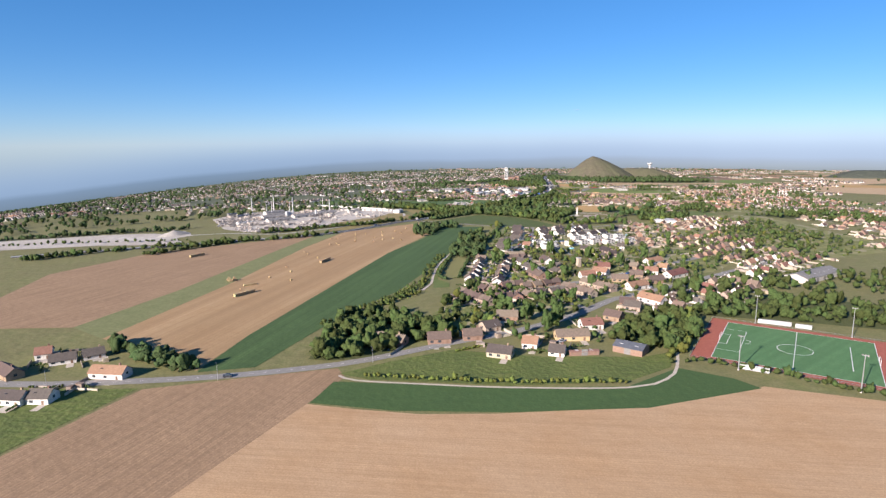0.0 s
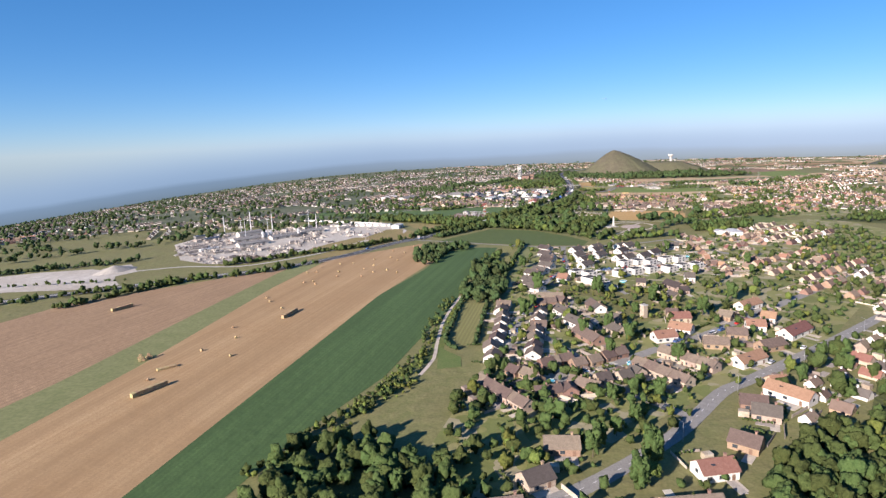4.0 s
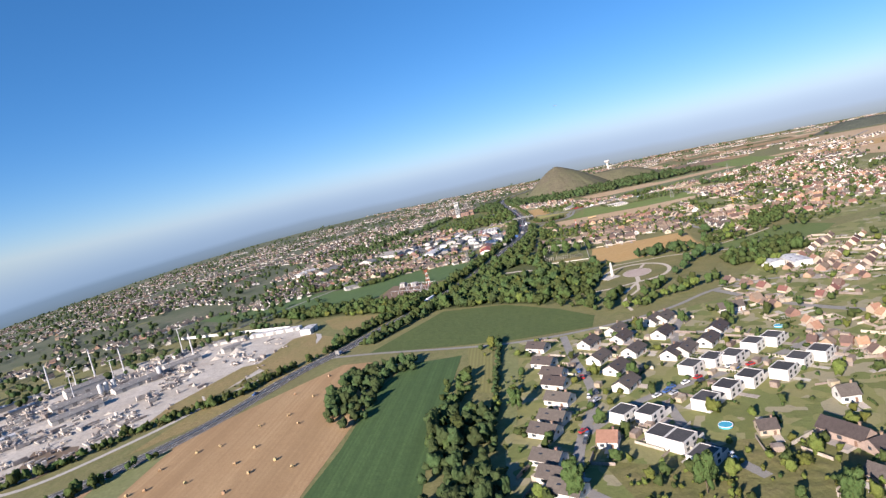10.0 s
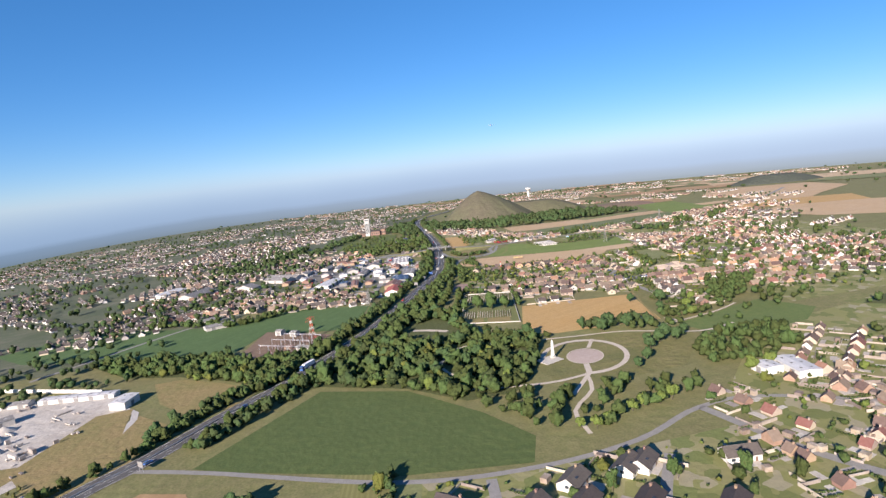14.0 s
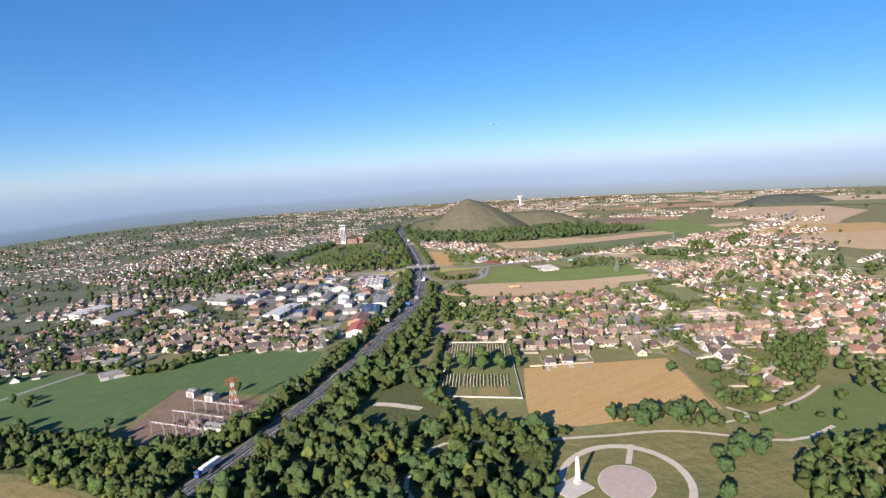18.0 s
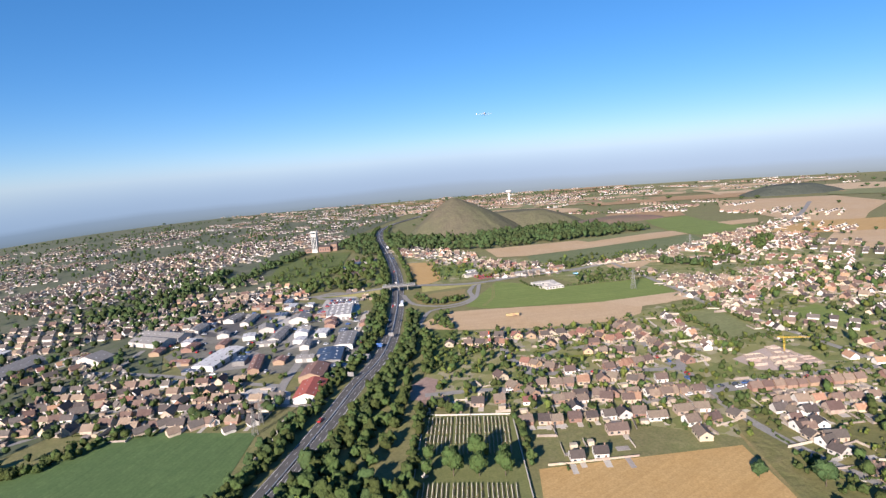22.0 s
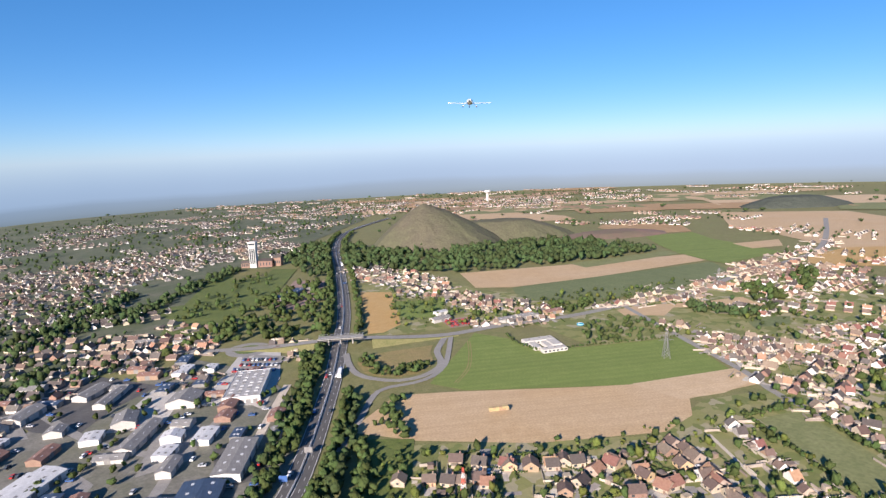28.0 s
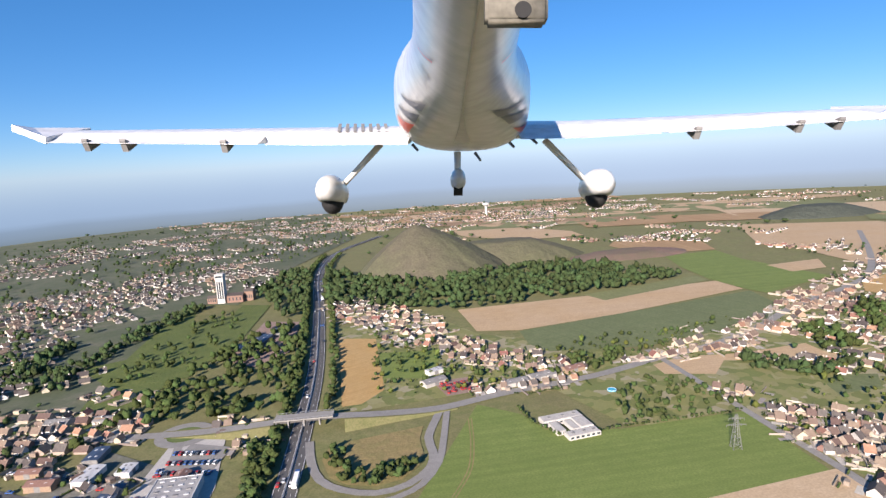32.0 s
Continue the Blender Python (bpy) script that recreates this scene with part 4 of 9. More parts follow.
wood([(20, 1340), (100, 1400), (60, 1450), (90, 1560), (0, 1700), (-120, 1500), (-60, 1380)], 300, (4, 8), "leaf_dark", "trees between suburban gardens", 33)
wood([(-30, 415), (-14, 450), (-10, 500), (0, 548), (6, 548), (-2, 495), (-7, 460), (-18, 400), (-66, 330), (-74, 325)], 150, (1.6, 3.2), "leaf_light", "scrubby yellow-green bushes beside the crop", 4)
wood([(-34, 405), (-19, 450), (-16, 500), (-4, 548), (2, 548), (-8, 495), (-12, 460), (-22, 400), (-70, 330), (-78, 325)], 120, (1.8, 4.2), "leaf", "mixed green scrub beside the crop", 71)
wood([(77, 579), (94, 567), (128, 569), (153, 552), (151, 516), (127, 490), (107, 482), (99, 541), (79, 549)], 70, (1.2, 3.4), "leaf_light", "low bushes on rough waste ground", 72)
wood([(125, 395), (200, 445), (300, 470), (360, 440), (290, 380), (190, 400), (150, 360)], 130, (4, 8), "leaf", "trees beside the village road", 73)
belt([(7, 545), (0, 495), (-4, 462), (1, 446)], 1.6, 1.6, (2.4, 3.6), "leaf_dark", "dark hedge beside the vegetable plot", 51)
belt([(24, 537), (17, 489), (12, 454)], 1.6, 1.6, (2.4, 3.6), "leaf_dark", "dark hedge beside the vegetable plot", 52)
belt([(74, 747), (58, 680), (41, 605)], 2.5, 2.0, (2.8, 4.4), "leaf_dark", "tall dark hedge between garden strips", 53)
wood([(562, 1352), (585, 1343), (595, 1314), (619, 1313), (614, 1304), (580, 1299), (566, 1316), (553, 1332)], 60, (5, 9), "leaf_dark", "belt of dark trees behind the village", 54)
wood([(660, 1384), (677, 1384), (671, 1337), (655, 1328), (629, 1334), (636, 1357)], 60, (5, 9), "leaf", "clump of trees beside the road", 55)
wood([(444, 1337), (479, 1353), (506, 1330), (509, 1296), (497, 1290), (457, 1289), (425, 1298)], 75, (3, 6), "leaf", "garden trees round the office", 56)
wood([(457, 1416), (502, 1408), (499, 1393), (456, 1380), (445, 1391)], 34, (4, 8), "leaf", "trees behind the roadside houses", 57)
wood([(783, 1420), (786, 1398), (711, 1347), (711, 1361), (739, 1392)], 60, (6, 10), "leaf", "dense trees at the village edge", 58)
belt([(214, 1128), (238, 1136), (262, 1150)], 5, 3.0, (4, 6.5), "leaf", "hedge of trees round the meadow", 59)
belt([(213, 1120), (224, 1165), (236, 1215)], 6, 3.0, (4, 7), "leaf", "trees between meadow and motorway", 60)
wood([(225, 1135), (236, 1140), (258, 1200), (240, 1212)], 9, (2.5, 5), "leaf", "scattered bushes in the meadow", 61)
wood([(60, 1190), (195, 1150), (205, 1290), (190, 1345), (140, 1400), (70, 1330), (30, 1260)], 60, (3, 6), "leaf", "trees between the yards", 62)
wood([(76, 1538), (110, 1637), (180, 1790), (150, 1800), (90, 1640), (50, 1540)], 150, (5, 9), "leaf_dark", "wooded edge of the slope", 63)
wood([(-78, 1470), (-27, 1496), (13, 1581), (63, 1737), (51, 1577), (5, 1461), (-31, 1417), (-63, 1423)], 180, (6, 10), "leaf_dark", "belt of dark trees through the suburb", 64)
wood([(470, 960), (520, 900), (640, 900), (720, 1100), (700, 1250), (560, 1190), (500, 1180)], 170, (4, 8.5), "leaf", "trees between the far gardens", 65)
wood([(430, 840), (560, 700), (640, 760), (560, 880)], 140, (5, 9), "leaf", "trees behind the village", 66)
wood([(250, 480), (330, 500), (430, 620), (420, 760), (330, 700), (262, 600)], 170, (3.5, 7), "leaf", "garden trees of the village", 67)
belt([(-218, 700), (-195, 711), (-173, 729), (-150, 746), (-124, 755), (-98, 768), (-86, 782), (-69, 797), (-46, 816), (-30, 838)], 7, 2.6, (3, 6.5), "leaf", "scrubby trees between works and motorway", 95)
wood([(160, 1010), (178, 1050), (196, 1100), (212, 1150), (222, 1205), (208, 1190), (182, 1125), (160, 1078), (146, 1040)], 95, (5, 8), "leaf", "verge wood between motorway and cemetery", 96)
wood([(-200, 706), (-170, 722), (-140, 744), (-100, 770), (-78, 800), (-92, 812), (-118, 780), (-150, 756), (-190, 728)], 130, (1.2, 2.8), "leaf_dry", "low scrub on the bank below the works", 97)
wood([(110, 1530), (150, 1525), (200, 1600), (212, 1690), (205, 1745), (165, 1690), (130, 1610)], 60, (3.5, 7.5), "leaf", "scattered trees on the slope", 100)
belt([(-395, 540), (-330, 592), (-290, 612), (-230, 640)], 14, 4, (4, 7), "leaf", "scrubby wood beside the motorway", 68)
wood([(-30, 305), (15, 318), (60, 322), (100, 330), (110, 300), (60, 296), (0, 312)], 30, (2.5, 5.5), "leaf", "garden trees of the roadside houses", 74)
belt([(196, 1180), (207, 1240), (214, 1300), (222, 1370)], 7, 3.5, (4, 7), "leaf", "verge of trees along the industrial estate", 34)
belt([(60, 1200), (100, 1250), (118, 1320)], 4, 6, (3, 6), "leaf", "trees between the yards", 35)
belt([(-37, 255), (-7, 250.5), (28, 246.5), (80, 245.5)], 1.5, 2.2, (2.2, 3.6), "leaf_light", "low row of roadside bushes", 1)
belt([(110, 268), (128, 268), (160, 246), (190, 222)], 3, 2.6, (3, 5), "leaf", "hedge along the pitch", 2)
for k, (p, q) in enumerate((((436, 1159), (420, 1081)), ((473, 1159), (458, 1077)), ((436, 1159), (473, 1159)), ((420, 1081), (458, 1077)))):
    belt([p, q], 3.0, 2.0, (2.6, 3.8), "leaf", "dense hedge round the sports field", 90 + k)
belt([(154, 911), (180, 899), (207, 887)], 3, 4, (5.5, 7.5), "leaf", "row of trees by the memorial", 5)
belt([(238, 893), (260, 888), (284, 880)], 5, 3.5, (7, 10), "leaf_dark", "row of tall dark trees", 6)
belt([(262, 876), (280, 869), (300, 864)], 6, 3.2, (5, 8), "leaf", "trees along the footpath", 94)
wood([(301, 894), (311, 900), (318, 893), (326, 887), (339, 884), (331, 880), (315, 878), (301, 887)], 34, (4, 7), "leaf", "dense trees at the field corner", 95)
wood([(318, 937), (331, 950), (342, 939), (333, 929), (318, 932)], 20, (2.5, 5), "leaf", "thicket in rough grass", 96)
wood([(334, 929), (340, 924), (328, 911), (322, 917)], 16, (1.8, 4), "leaf", "low thicket in rough grass", 97)
wood([(398, 967), (446, 961), (399, 917), (358, 886), (350, 890), (362, 908), (376, 935)], 120, (3.5, 7), "leaf", "wood behind the long gardens", 98)
wood([(366, 958), (388, 962), (372, 925), (362, 912), (360, 920)], 26, (1.5, 3), "leaf_light", "shrubs in the long gardens", 99)
belt([(387, 1302), (423, 1296), (459, 1290), (497, 1284)], 2.0, 2.6, (1.6, 3.2), "leaf", "hedge along the bright green crop", 101)
belt([(380, 1347), (379, 1320), (384, 1303)], 2.5, 3.0, (1.8, 3.6), "leaf", "hedge beside the office", 102)
belt([(160, 962), (194, 1062), (212, 1054)], 4, 3.5, (5, 8), "leaf", "trees along the cemetery wall", 7)
belt([(240, 1042), (226, 985)], 3, 3.5, (4, 6), "leaf", "trees along the cemetery wall", 8)
belt([(-290, 560), (-230, 634), (-205, 645), (-160, 668), (-125, 700)], 7, 3.5, (4, 7), "leaf", "hedge along the motorway", 9)
belt([(34, 1107), (-18, 1082), (-60, 1105), (-110, 1130)], 8, 4, (5, 8), "leaf", "trees behind the field", 11)
belt([(-178, 300), (-150, 282), (-130, 268), (-120, 262)], 10, 4, (5, 8), "leaf_dark", "trees round the farmhouses", 12)
belt([(110, 276), (125, 290), (150, 345)], 4, 4, (4, 7), "leaf_light", "bushes beside the footpath", 13)
r_m = [p for p in MOTORWAY if p[1] > 815]
for off, gap, stop, sd in ((-13.5, 3.0, 2150, 21), (-20, 4.0, 1330, 22), (13.5, 3.0, 1285, 23), (20, 3.4, 1270, 24), (14, 3.6, 2150, 25)):
    line = [p for p in offset_line(r_m, off) if p[1] < stop and not (abs(p[1] - 1383) < 16)]
    if sd == 25:
        line = [p for p in line if p[1] > 1400]
    belt(line, 6, gap, (4.5, 7.5), "leaf" if sd % 2 else "leaf_dark", "verge of dense trees beside the motorway", sd)


def tree(seed, proto, material, w, h, label):
    """A single tree with trunk, limbs and leafy crown; one unit copy to be repeated."""
    ob = empty("tree", 0, 0)
    bm = bmesh.new()
    tube(bm, (0, 0, -0.3), (0, 0, h * 0.45), 0.035 * h * 0.55, 0.02 * h * 0.5, 7)
    rr = random.Random(seed)
    for k in range(5):
        a = k * 1.256 + rr.uniform(-0.4, 0.4)
        tube(bm, (0, 0, h * (0.22 + 0.04 * k)), (0.24 * w * math.cos(a), 0.24 * w * math.sin(a), h * (0.42 + 0.07 * k)), 0.012 * h * 0.5, 0.005 * h * 0.5, 5)
    part("trunk", bm, M["bark"], ob)
    v, f = proto
    me = tri_mesh("crown", v * np.array((w, w, h * 0.9)) + np.array((0, 0, h * 0.1)), f, material)
    c = new("crown", me)
    c.parent = ob
    return tagged(ob, label, "tree")


def plant(master, spots, group, seed=0):
    r = random.Random(seed)
    for i, (x, y) in enumerate(spots):
        s = r.uniform(0.75, 1.25)
        m = pose(x, y, fall(x, y), 0, 0, r.uniform(0, 360))
        if i == 0:
            ob = master
            ob.matrix_basis = m
        else:
            ob = copy_thing(master, m)
        ob.scale = (s, s, s * r.uniform(0.9, 1.15))
        tagged(ob, group=group)

# ---- houses ----
M["brick"] = mat("red_brick", (0.25, 0.165, 0.118), (0.32, 0.22, 0.162), 1.5, 0.3, bump=0.02, vary=0.2)
M["render"] = mat("white_render", (0.60, 0.58, 0.54), (0.69, 0.67, 0.63), 2.0, 0.6, rough=0.85, vary=0.08)
M["yellow_brick"] = mat("yellow_brick", (0.50, 0.36, 0.20), (0.58, 0.43, 0.26), 1.5, 0.3, vary=0.1)
M["pale_brick"] = mat("pale_brick", (0.36, 0.29, 0.225), (0.46, 0.385, 0.305), 1.5, 0.4, vary=0.15)
M["tile_brown"] = mat("brown_roof_tiles", (0.13, 0.098, 0.08), (0.185, 0.14, 0.114), 1.2, 0.35, bump=0.05, rough=0.8, vary=0.3)
M["tile_red"] = mat("orange_roof_tiles", (0.225, 0.118, 0.082), (0.29, 0.165, 0.12), 1.2, 0.35, bump=0.05, rough=0.8, vary=0.3)
M["tile_dark"] = mat("dark_roof_tiles", (0.075, 0.062, 0.056), (0.11, 0.092, 0.082), 1.2, 0.35, bump=0.05, rough=0.7, vary=0.3)
M["flat_roof"] = mat("dark_flat_roof", (0.055, 0.055, 0.058), (0.085, 0.082, 0.08), 3.0, 0.6, rough=0.85, vary=0.2)
M["glass"] = mat("window_glass", (0.03, 0.04, 0.05), (0.05, 0.06, 0.07), 2.0, rough=0.08, spec=0.6)
M["door_paint"] = mat("door_paint", (0.16, 0.10, 0.07), (0.22, 0.14, 0.10), 1.0, 0.3, rough=0.5)
STYLES = {
    "b": ("brick", "tile_brown", 3.1, "red brick house under a brown tiled roof"),
    "r": ("render", "tile_red", 3.3, "pale rendered house under an orange tiled roof"),
    "w": ("render", "tile_dark", 3.2, "white rendered house under a dark pitched roof"),
    "d": ("pale_brick", "tile_dark", 3.1, "pale brick house under a dark slate roof"),
    "y": ("yellow_brick", "tile_brown", 3.0, "yellow brick house under a brown roof"),
    "g": ("render", "tile_dark", 2.4, "low outbuilding under a dark roof"),
    "o": ("pale_brick", "tile_red", 3.0, "pale brick house under an orange tiled roof"),
    "s": ("render", "tile_brown", 3.0, "cream rendered house under a brown roof"),
    "t": ("pale_brick", "tile_brown", 3.9, "terraced house of pale brick under a brown roof"),
}

M["pale_render"] = mat("pale_render", (0.50, 0.47, 0.43), (0.60, 0.57, 0.53), 2.0, 0.6, rough=0.85, island=0.3)
STYLES["k"] = ("brick", "tile_brown", 3.9, "red brick terraced house under a brown tiled roof")
STYLES["p"] = ("pale_render", "tile_dark", 3.2, "pale rendered house under a dark roof")
STYLES["q"] = ("pale_brick", "tile_brown", 3.2, "pale brick house under a brown tiled roof")


def gable(bm, length, depth, eaves, ridge):
    """A wall shell with gable ends."""
    l, d = length / 2, depth / 2
    v = [bm.verts.new(p) for p in ((-l, -d, -0.3), (l, -d, -0.3), (l, d, -0.3), (-l, d, -0.3), (-l, -d, eaves), (l, -d, eaves), (l, d, eaves), (-l, d, eaves), (-l, 0, ridge), (l, 0, ridge))]
    for f in ((0, 1, 5, 4), (1, 2, 6, 9, 5), (2, 3, 7, 6), (3, 0, 4, 8, 7), (4, 5, 9, 8), (6, 7, 8, 9), (3, 2, 1, 0)):
        bm.faces.new([v[i] for i in f])


def roof_slabs(bm, length, depth, eaves, ridge, over=0.45, thick=0.22):
    l = length / 2 + over * 0.7
    for s in (-1, 1):
        d = depth / 2
        run, rise = d, ridge - eaves
        k = over / run
        lo, hi = (s * (d + over), eaves - rise * k), (0, ridge)
        pts = [(-l, lo[0], lo[1] + 0.03), (l, lo[0], lo[1] + 0.03), (l, hi[0], hi[1] + 0.03), (-l, hi[0], hi[1] + 0.03)]
        v = [bm.verts.new(p) for p in pts] + [bm.verts.new((p[0], p[1], p[2] + thick)) for p in pts]
        order = ((4, 5, 6, 7), (3, 2, 1, 0), (0, 1, 5, 4), (1, 2, 6, 5), (2, 3, 7, 6), (3, 0, 4, 7))
        for f in order:
            bm.faces.new([v[i] for i in (f if s < 0 else f[::-1])])


def house(style, length, detail=True, depth=7.2):
    wall, roof, eaves, label = STYLES[style]
    ridge = eaves + depth * 0.40
    ob = empty("house", 0, 0)
    tagged(ob, label, "house")
    bm = bmesh.new()
    gable(bm, length, depth, eaves, ridge)
    part("wall", bm, M[wall], ob)
    bm = bmesh.new()
    roof_slabs(bm, length, depth, eaves, ridge)
    part("roof", bm, M[roof], ob)
    bm = bmesh.new()
    box(bm, 0.7, 0.7, 1.9, (length * 0.3, 0.3, ridge - 0.8), bevel=0.05)
    box(bm, 0.9, 0.9, 0.15, (length * 0.3, 0.3, ridge + 1.1))
    part("chimney", bm, M["brick"], ob)
    if not detail:
        return ob
    bm = bmesh.new()
    box(bm, 3.0, 5.5, 0.1, (length * 0.28, -depth / 2 - 2.9, 0.02))
    part("driveway", bm, M["path"], ob, "pale gravel driveway")
    n = 2 if length < 11 else 3
    for s in (-1, 1):
        for k in range(n):
            x = (k + 0.5) / n * length - length / 2
            if s < 0 and k == n - 1:
                bm = bmesh.new()
                box(bm, 1.0, 0.12, 2.1, (x, s * depth / 2, 0.0))
                part("door", bm, M["door_paint"], ob, "brown front door")
                continue
            bm = bmesh.new()
            box(bm, 1.5, 0.12, 1.3, (x, s * depth / 2, 0.95))
            part("window", bm, M["glass"], ob)
    for s in (-1, 1):
        bm = bmesh.new()
        box(bm, 0.12, 1.3, 1.3, (s * length / 2, 0, eaves - 1.4))
        part("window", bm, M["glass"], ob)
    if style in "wr" and length > 8:
        bm = bmesh.new()
        box(bm, 1.1, 1.5, 0.12, (-length * 0.15, -depth * 0.22, eaves + depth * 0.226 + 0.22))
        ob2 = part("skylight", bm, M["glass"], ob)
        ob2.rotation_euler = (0, 0, 0)
    return ob


def cube_house(length, detail=True):
    ob = empty("house", 0, 0)
    tagged(ob, "white cube-shaped house with a dark flat roof and garage", "house")
    bm = bmesh.new()
    box(bm, length, 7.4, 5.3, (0, 0, -0.3))
    part("wall", bm, M["render"], ob)
    bm = bmesh.new()
    box(bm, length - 0.6, 6.8, 0.14, (0, 0, 5.0))
    part("roof", bm, M["flat_roof"], ob)
    for s in (-1, 1):
        bm = bmesh.new()
        box(bm, length, 0.3, 0.35, (0, s * 3.55, 5.0))
        part("parapet", bm, M["render"], ob)
        bm = bmesh.new()
        box(bm, 0.3, 6.8, 0.35, (s * (length / 2 - 0.15), 0, 5.0))
        part("parapet", bm, M["render"], ob)
    bm = bmesh.new()
    box(bm, 4.2, 6.0, 3.0, (length / 2 + 2.1, -0.5, -0.2))
    part("garage", bm, M["render"], ob)
    bm = bmesh.new()
    box(bm, 3.9, 5.7, 0.12, (length / 2 + 2.1, -0.5, 2.81))
    part("garage_roof", bm, M["flat_roof"], ob)
    for x, z, s in ((-2.2, 0.9, -1), (2.0, 0.9, -1), (-2.2, 3.2, -1), (2.0, 3.2, -1), (0, 3.2, 1), (-2.4, 0.9, 1)):
        bm = bmesh.new()
        box(bm, 1.6, 0.12, 1.4, (x, s * 3.7, z))
        part("window", bm, M["glass"], ob)
    return ob


MASTERS = {}


def put_house(x, y, turn, length, style, group, detail=True, size=1.0):
    length = min((7, 9, 11, 13, 16, 20, 26, 34), key=lambda v: abs(v - length))
    key = (style, length, detail)
    m = pose(x, y, fall(x, y), 0, 0, turn)
    if key not in MASTERS:
        ob = cube_house(9) if style == "f" else house(style, length, detail, 7.2 if length < 18 else 8.0)
        MASTERS[key] = ob
        ob.matrix_basis = m
    else:
        ob = copy_thing(MASTERS[key], m)
    if size != 1.0:
        ob.scale = (size, size, size * 0.86)
    return tagged(ob, group=group)


GROUPS = {"front": "houses along the country road", "farm": "farm houses", "mid": "brick houses of the village", "mid2": "two-storey village houses", "cul": "stepped white houses", "cul2": "houses of the cul-de-sac", "cubes": "white cube houses", "estate": "white estate houses", "estate2": "white estate houses", "estate3": "houses round the estate", "brickE": "brick terraces", "vil_a": "bungalows beyond the cemetery", "vil_b": "bungalows beyond the cemetery", "vil_c": "miners' rows", "terr": "terraced street", "vil_d": "houses by the crop field", "vil_e": "houses by the sports field", "road_e": "houses along the far road", "town_s": "houses below the slag heap", "north": "houses by the roundabout"}
FAR_HOUSES = []
PLAIN = {"brickE", "road_e", "town_s", "north", "terr", "vil_c"}
HOUSES = []
HOUSES.append(("front", [(-29, 301, -24, 16, "b"), (-3, 303, 6, 11, "b"), (15, 308, 8, 10, "b"), (26, 323, 27, 9, "d"), (38, 343, -5, 11, "b"), (69, 306, 4, 15, "y"), (84, 325, 9, 11, "r"), (120, 362, -27, 9, "d"), (102, 341, -41, 9, "b"), (45, 294, -18, 7, "r"), (28, 281, -20, 11, "d"), (138, 378, -55, 15, "r"), (57, 283, -20, 7, "g")]))
HOUSES.append(("farm", [(-203, 284, 24, 7, "r"), (-189, 277, 27, 12, "g"), (-178, 284, 36, 10, "g"), (-155, 258, -7, 15, "r"), (-204, 260, -35, 17, "b"), (-180, 231, -8, 11, "w"), (-169, 232, -1, 10, "w")]))
HOUSES.append(("mid", [(14, 400, -58, 7, "t"), (17, 395, -58, 7, "t"), (20, 390, -58, 7, "t"), (23, 385, -58, 7, "t"), (26, 381, -58, 7, "t"), (29, 376, -58, 7, "t"), (29, 412, -51, 6, "b"), (35, 408, -54, 6, "b"), (37, 402, -55, 6, "b"), (45, 420, 21, 6, "b"), (48, 422, 14, 6, "b"), (55, 425, 17, 6, "b"), (38, 388, 2, 6, "b"), (43, 389, 15, 6, "b"), (50, 389, 94, 6, "b"), (55, 397, -39, 6, "b"), (58, 394, -41, 6, "b"), (61, 392, -35, 6, "b"), (60, 419, 21, 6, "b")]))
HOUSES.append(("mid", [(68, 422, 26, 6, "b"), (76, 427, 30, 6, "b"), (83, 431, 24, 6, "b"), (67, 400, 14, 6, "d"), (77, 402, 25, 6, "d"), (84, 406, 113, 6, "d"), (89, 414, -59, 7, "t"), (92, 410, -59, 7, "t"), (94, 406, -59, 7, "t"), (96, 402, -59, 7, "t"), (99, 398, -59, 7, "t"), (101, 394, -59, 7, "t"), (106, 428, -57, 7, "t"), (109, 424, -57, 7, "t"), (111, 420, -57, 7, "t"), (114, 416, -57, 7, "t"), (117, 412, -57, 7, "t"), (119, 409, -57, 7, "t")]))
HOUSES.append(("mid2", [(133, 484, -1, 11, "r"), (126, 463, -41, 12, "r"), (112, 452, 8, 12, "d"), (135, 439, -14, 11, "r"), (152, 452, -15, 10, "r"), (168, 464, -16, 10, "r"), (182, 478, -37, 8, "r"), (183, 504, 26, 18, "b"), (160, 483, -48, 8, "w"), (159, 433, 23, 14, "b"), (182, 452, 33, 20, "b"), (139, 416, 26, 17, "b"), (120, 371, -24, 9, "d"), (138, 390, 10, 8, "r")]))
HOUSES.append(("cul", [(34, 524, 164, 8, "s"), (31, 512, 74, 8, "s"), (31, 498, 84, 8, "s"), (29, 486, 84, 8, "s"), (27, 472, 83, 8, "s"), (24, 458, 81, 8, "s"), (20, 446, 85, 8, "s"), (20, 432, 73, 8, "s"), (55, 505, 80, 7, "s"), (51, 491, 72, 7, "s"), (50, 479, 168, 7, "s"), (47, 469, 82, 7, "s"), (45, 457, 88, 7, "s"), (42, 443, 72, 7, "s"), (41, 434, 74, 7, "s")]))
HOUSES.append(("cul2", [(69, 504, -70, 14, "w"), (73, 480, -65, 16, "w"), (91, 512, -83, 18, "w"), (95, 486, -40, 7, "d"), (91, 466, -69, 12, "d"), (74, 457, -71, 19, "b"), (66, 537, -5, 16, "b")]))
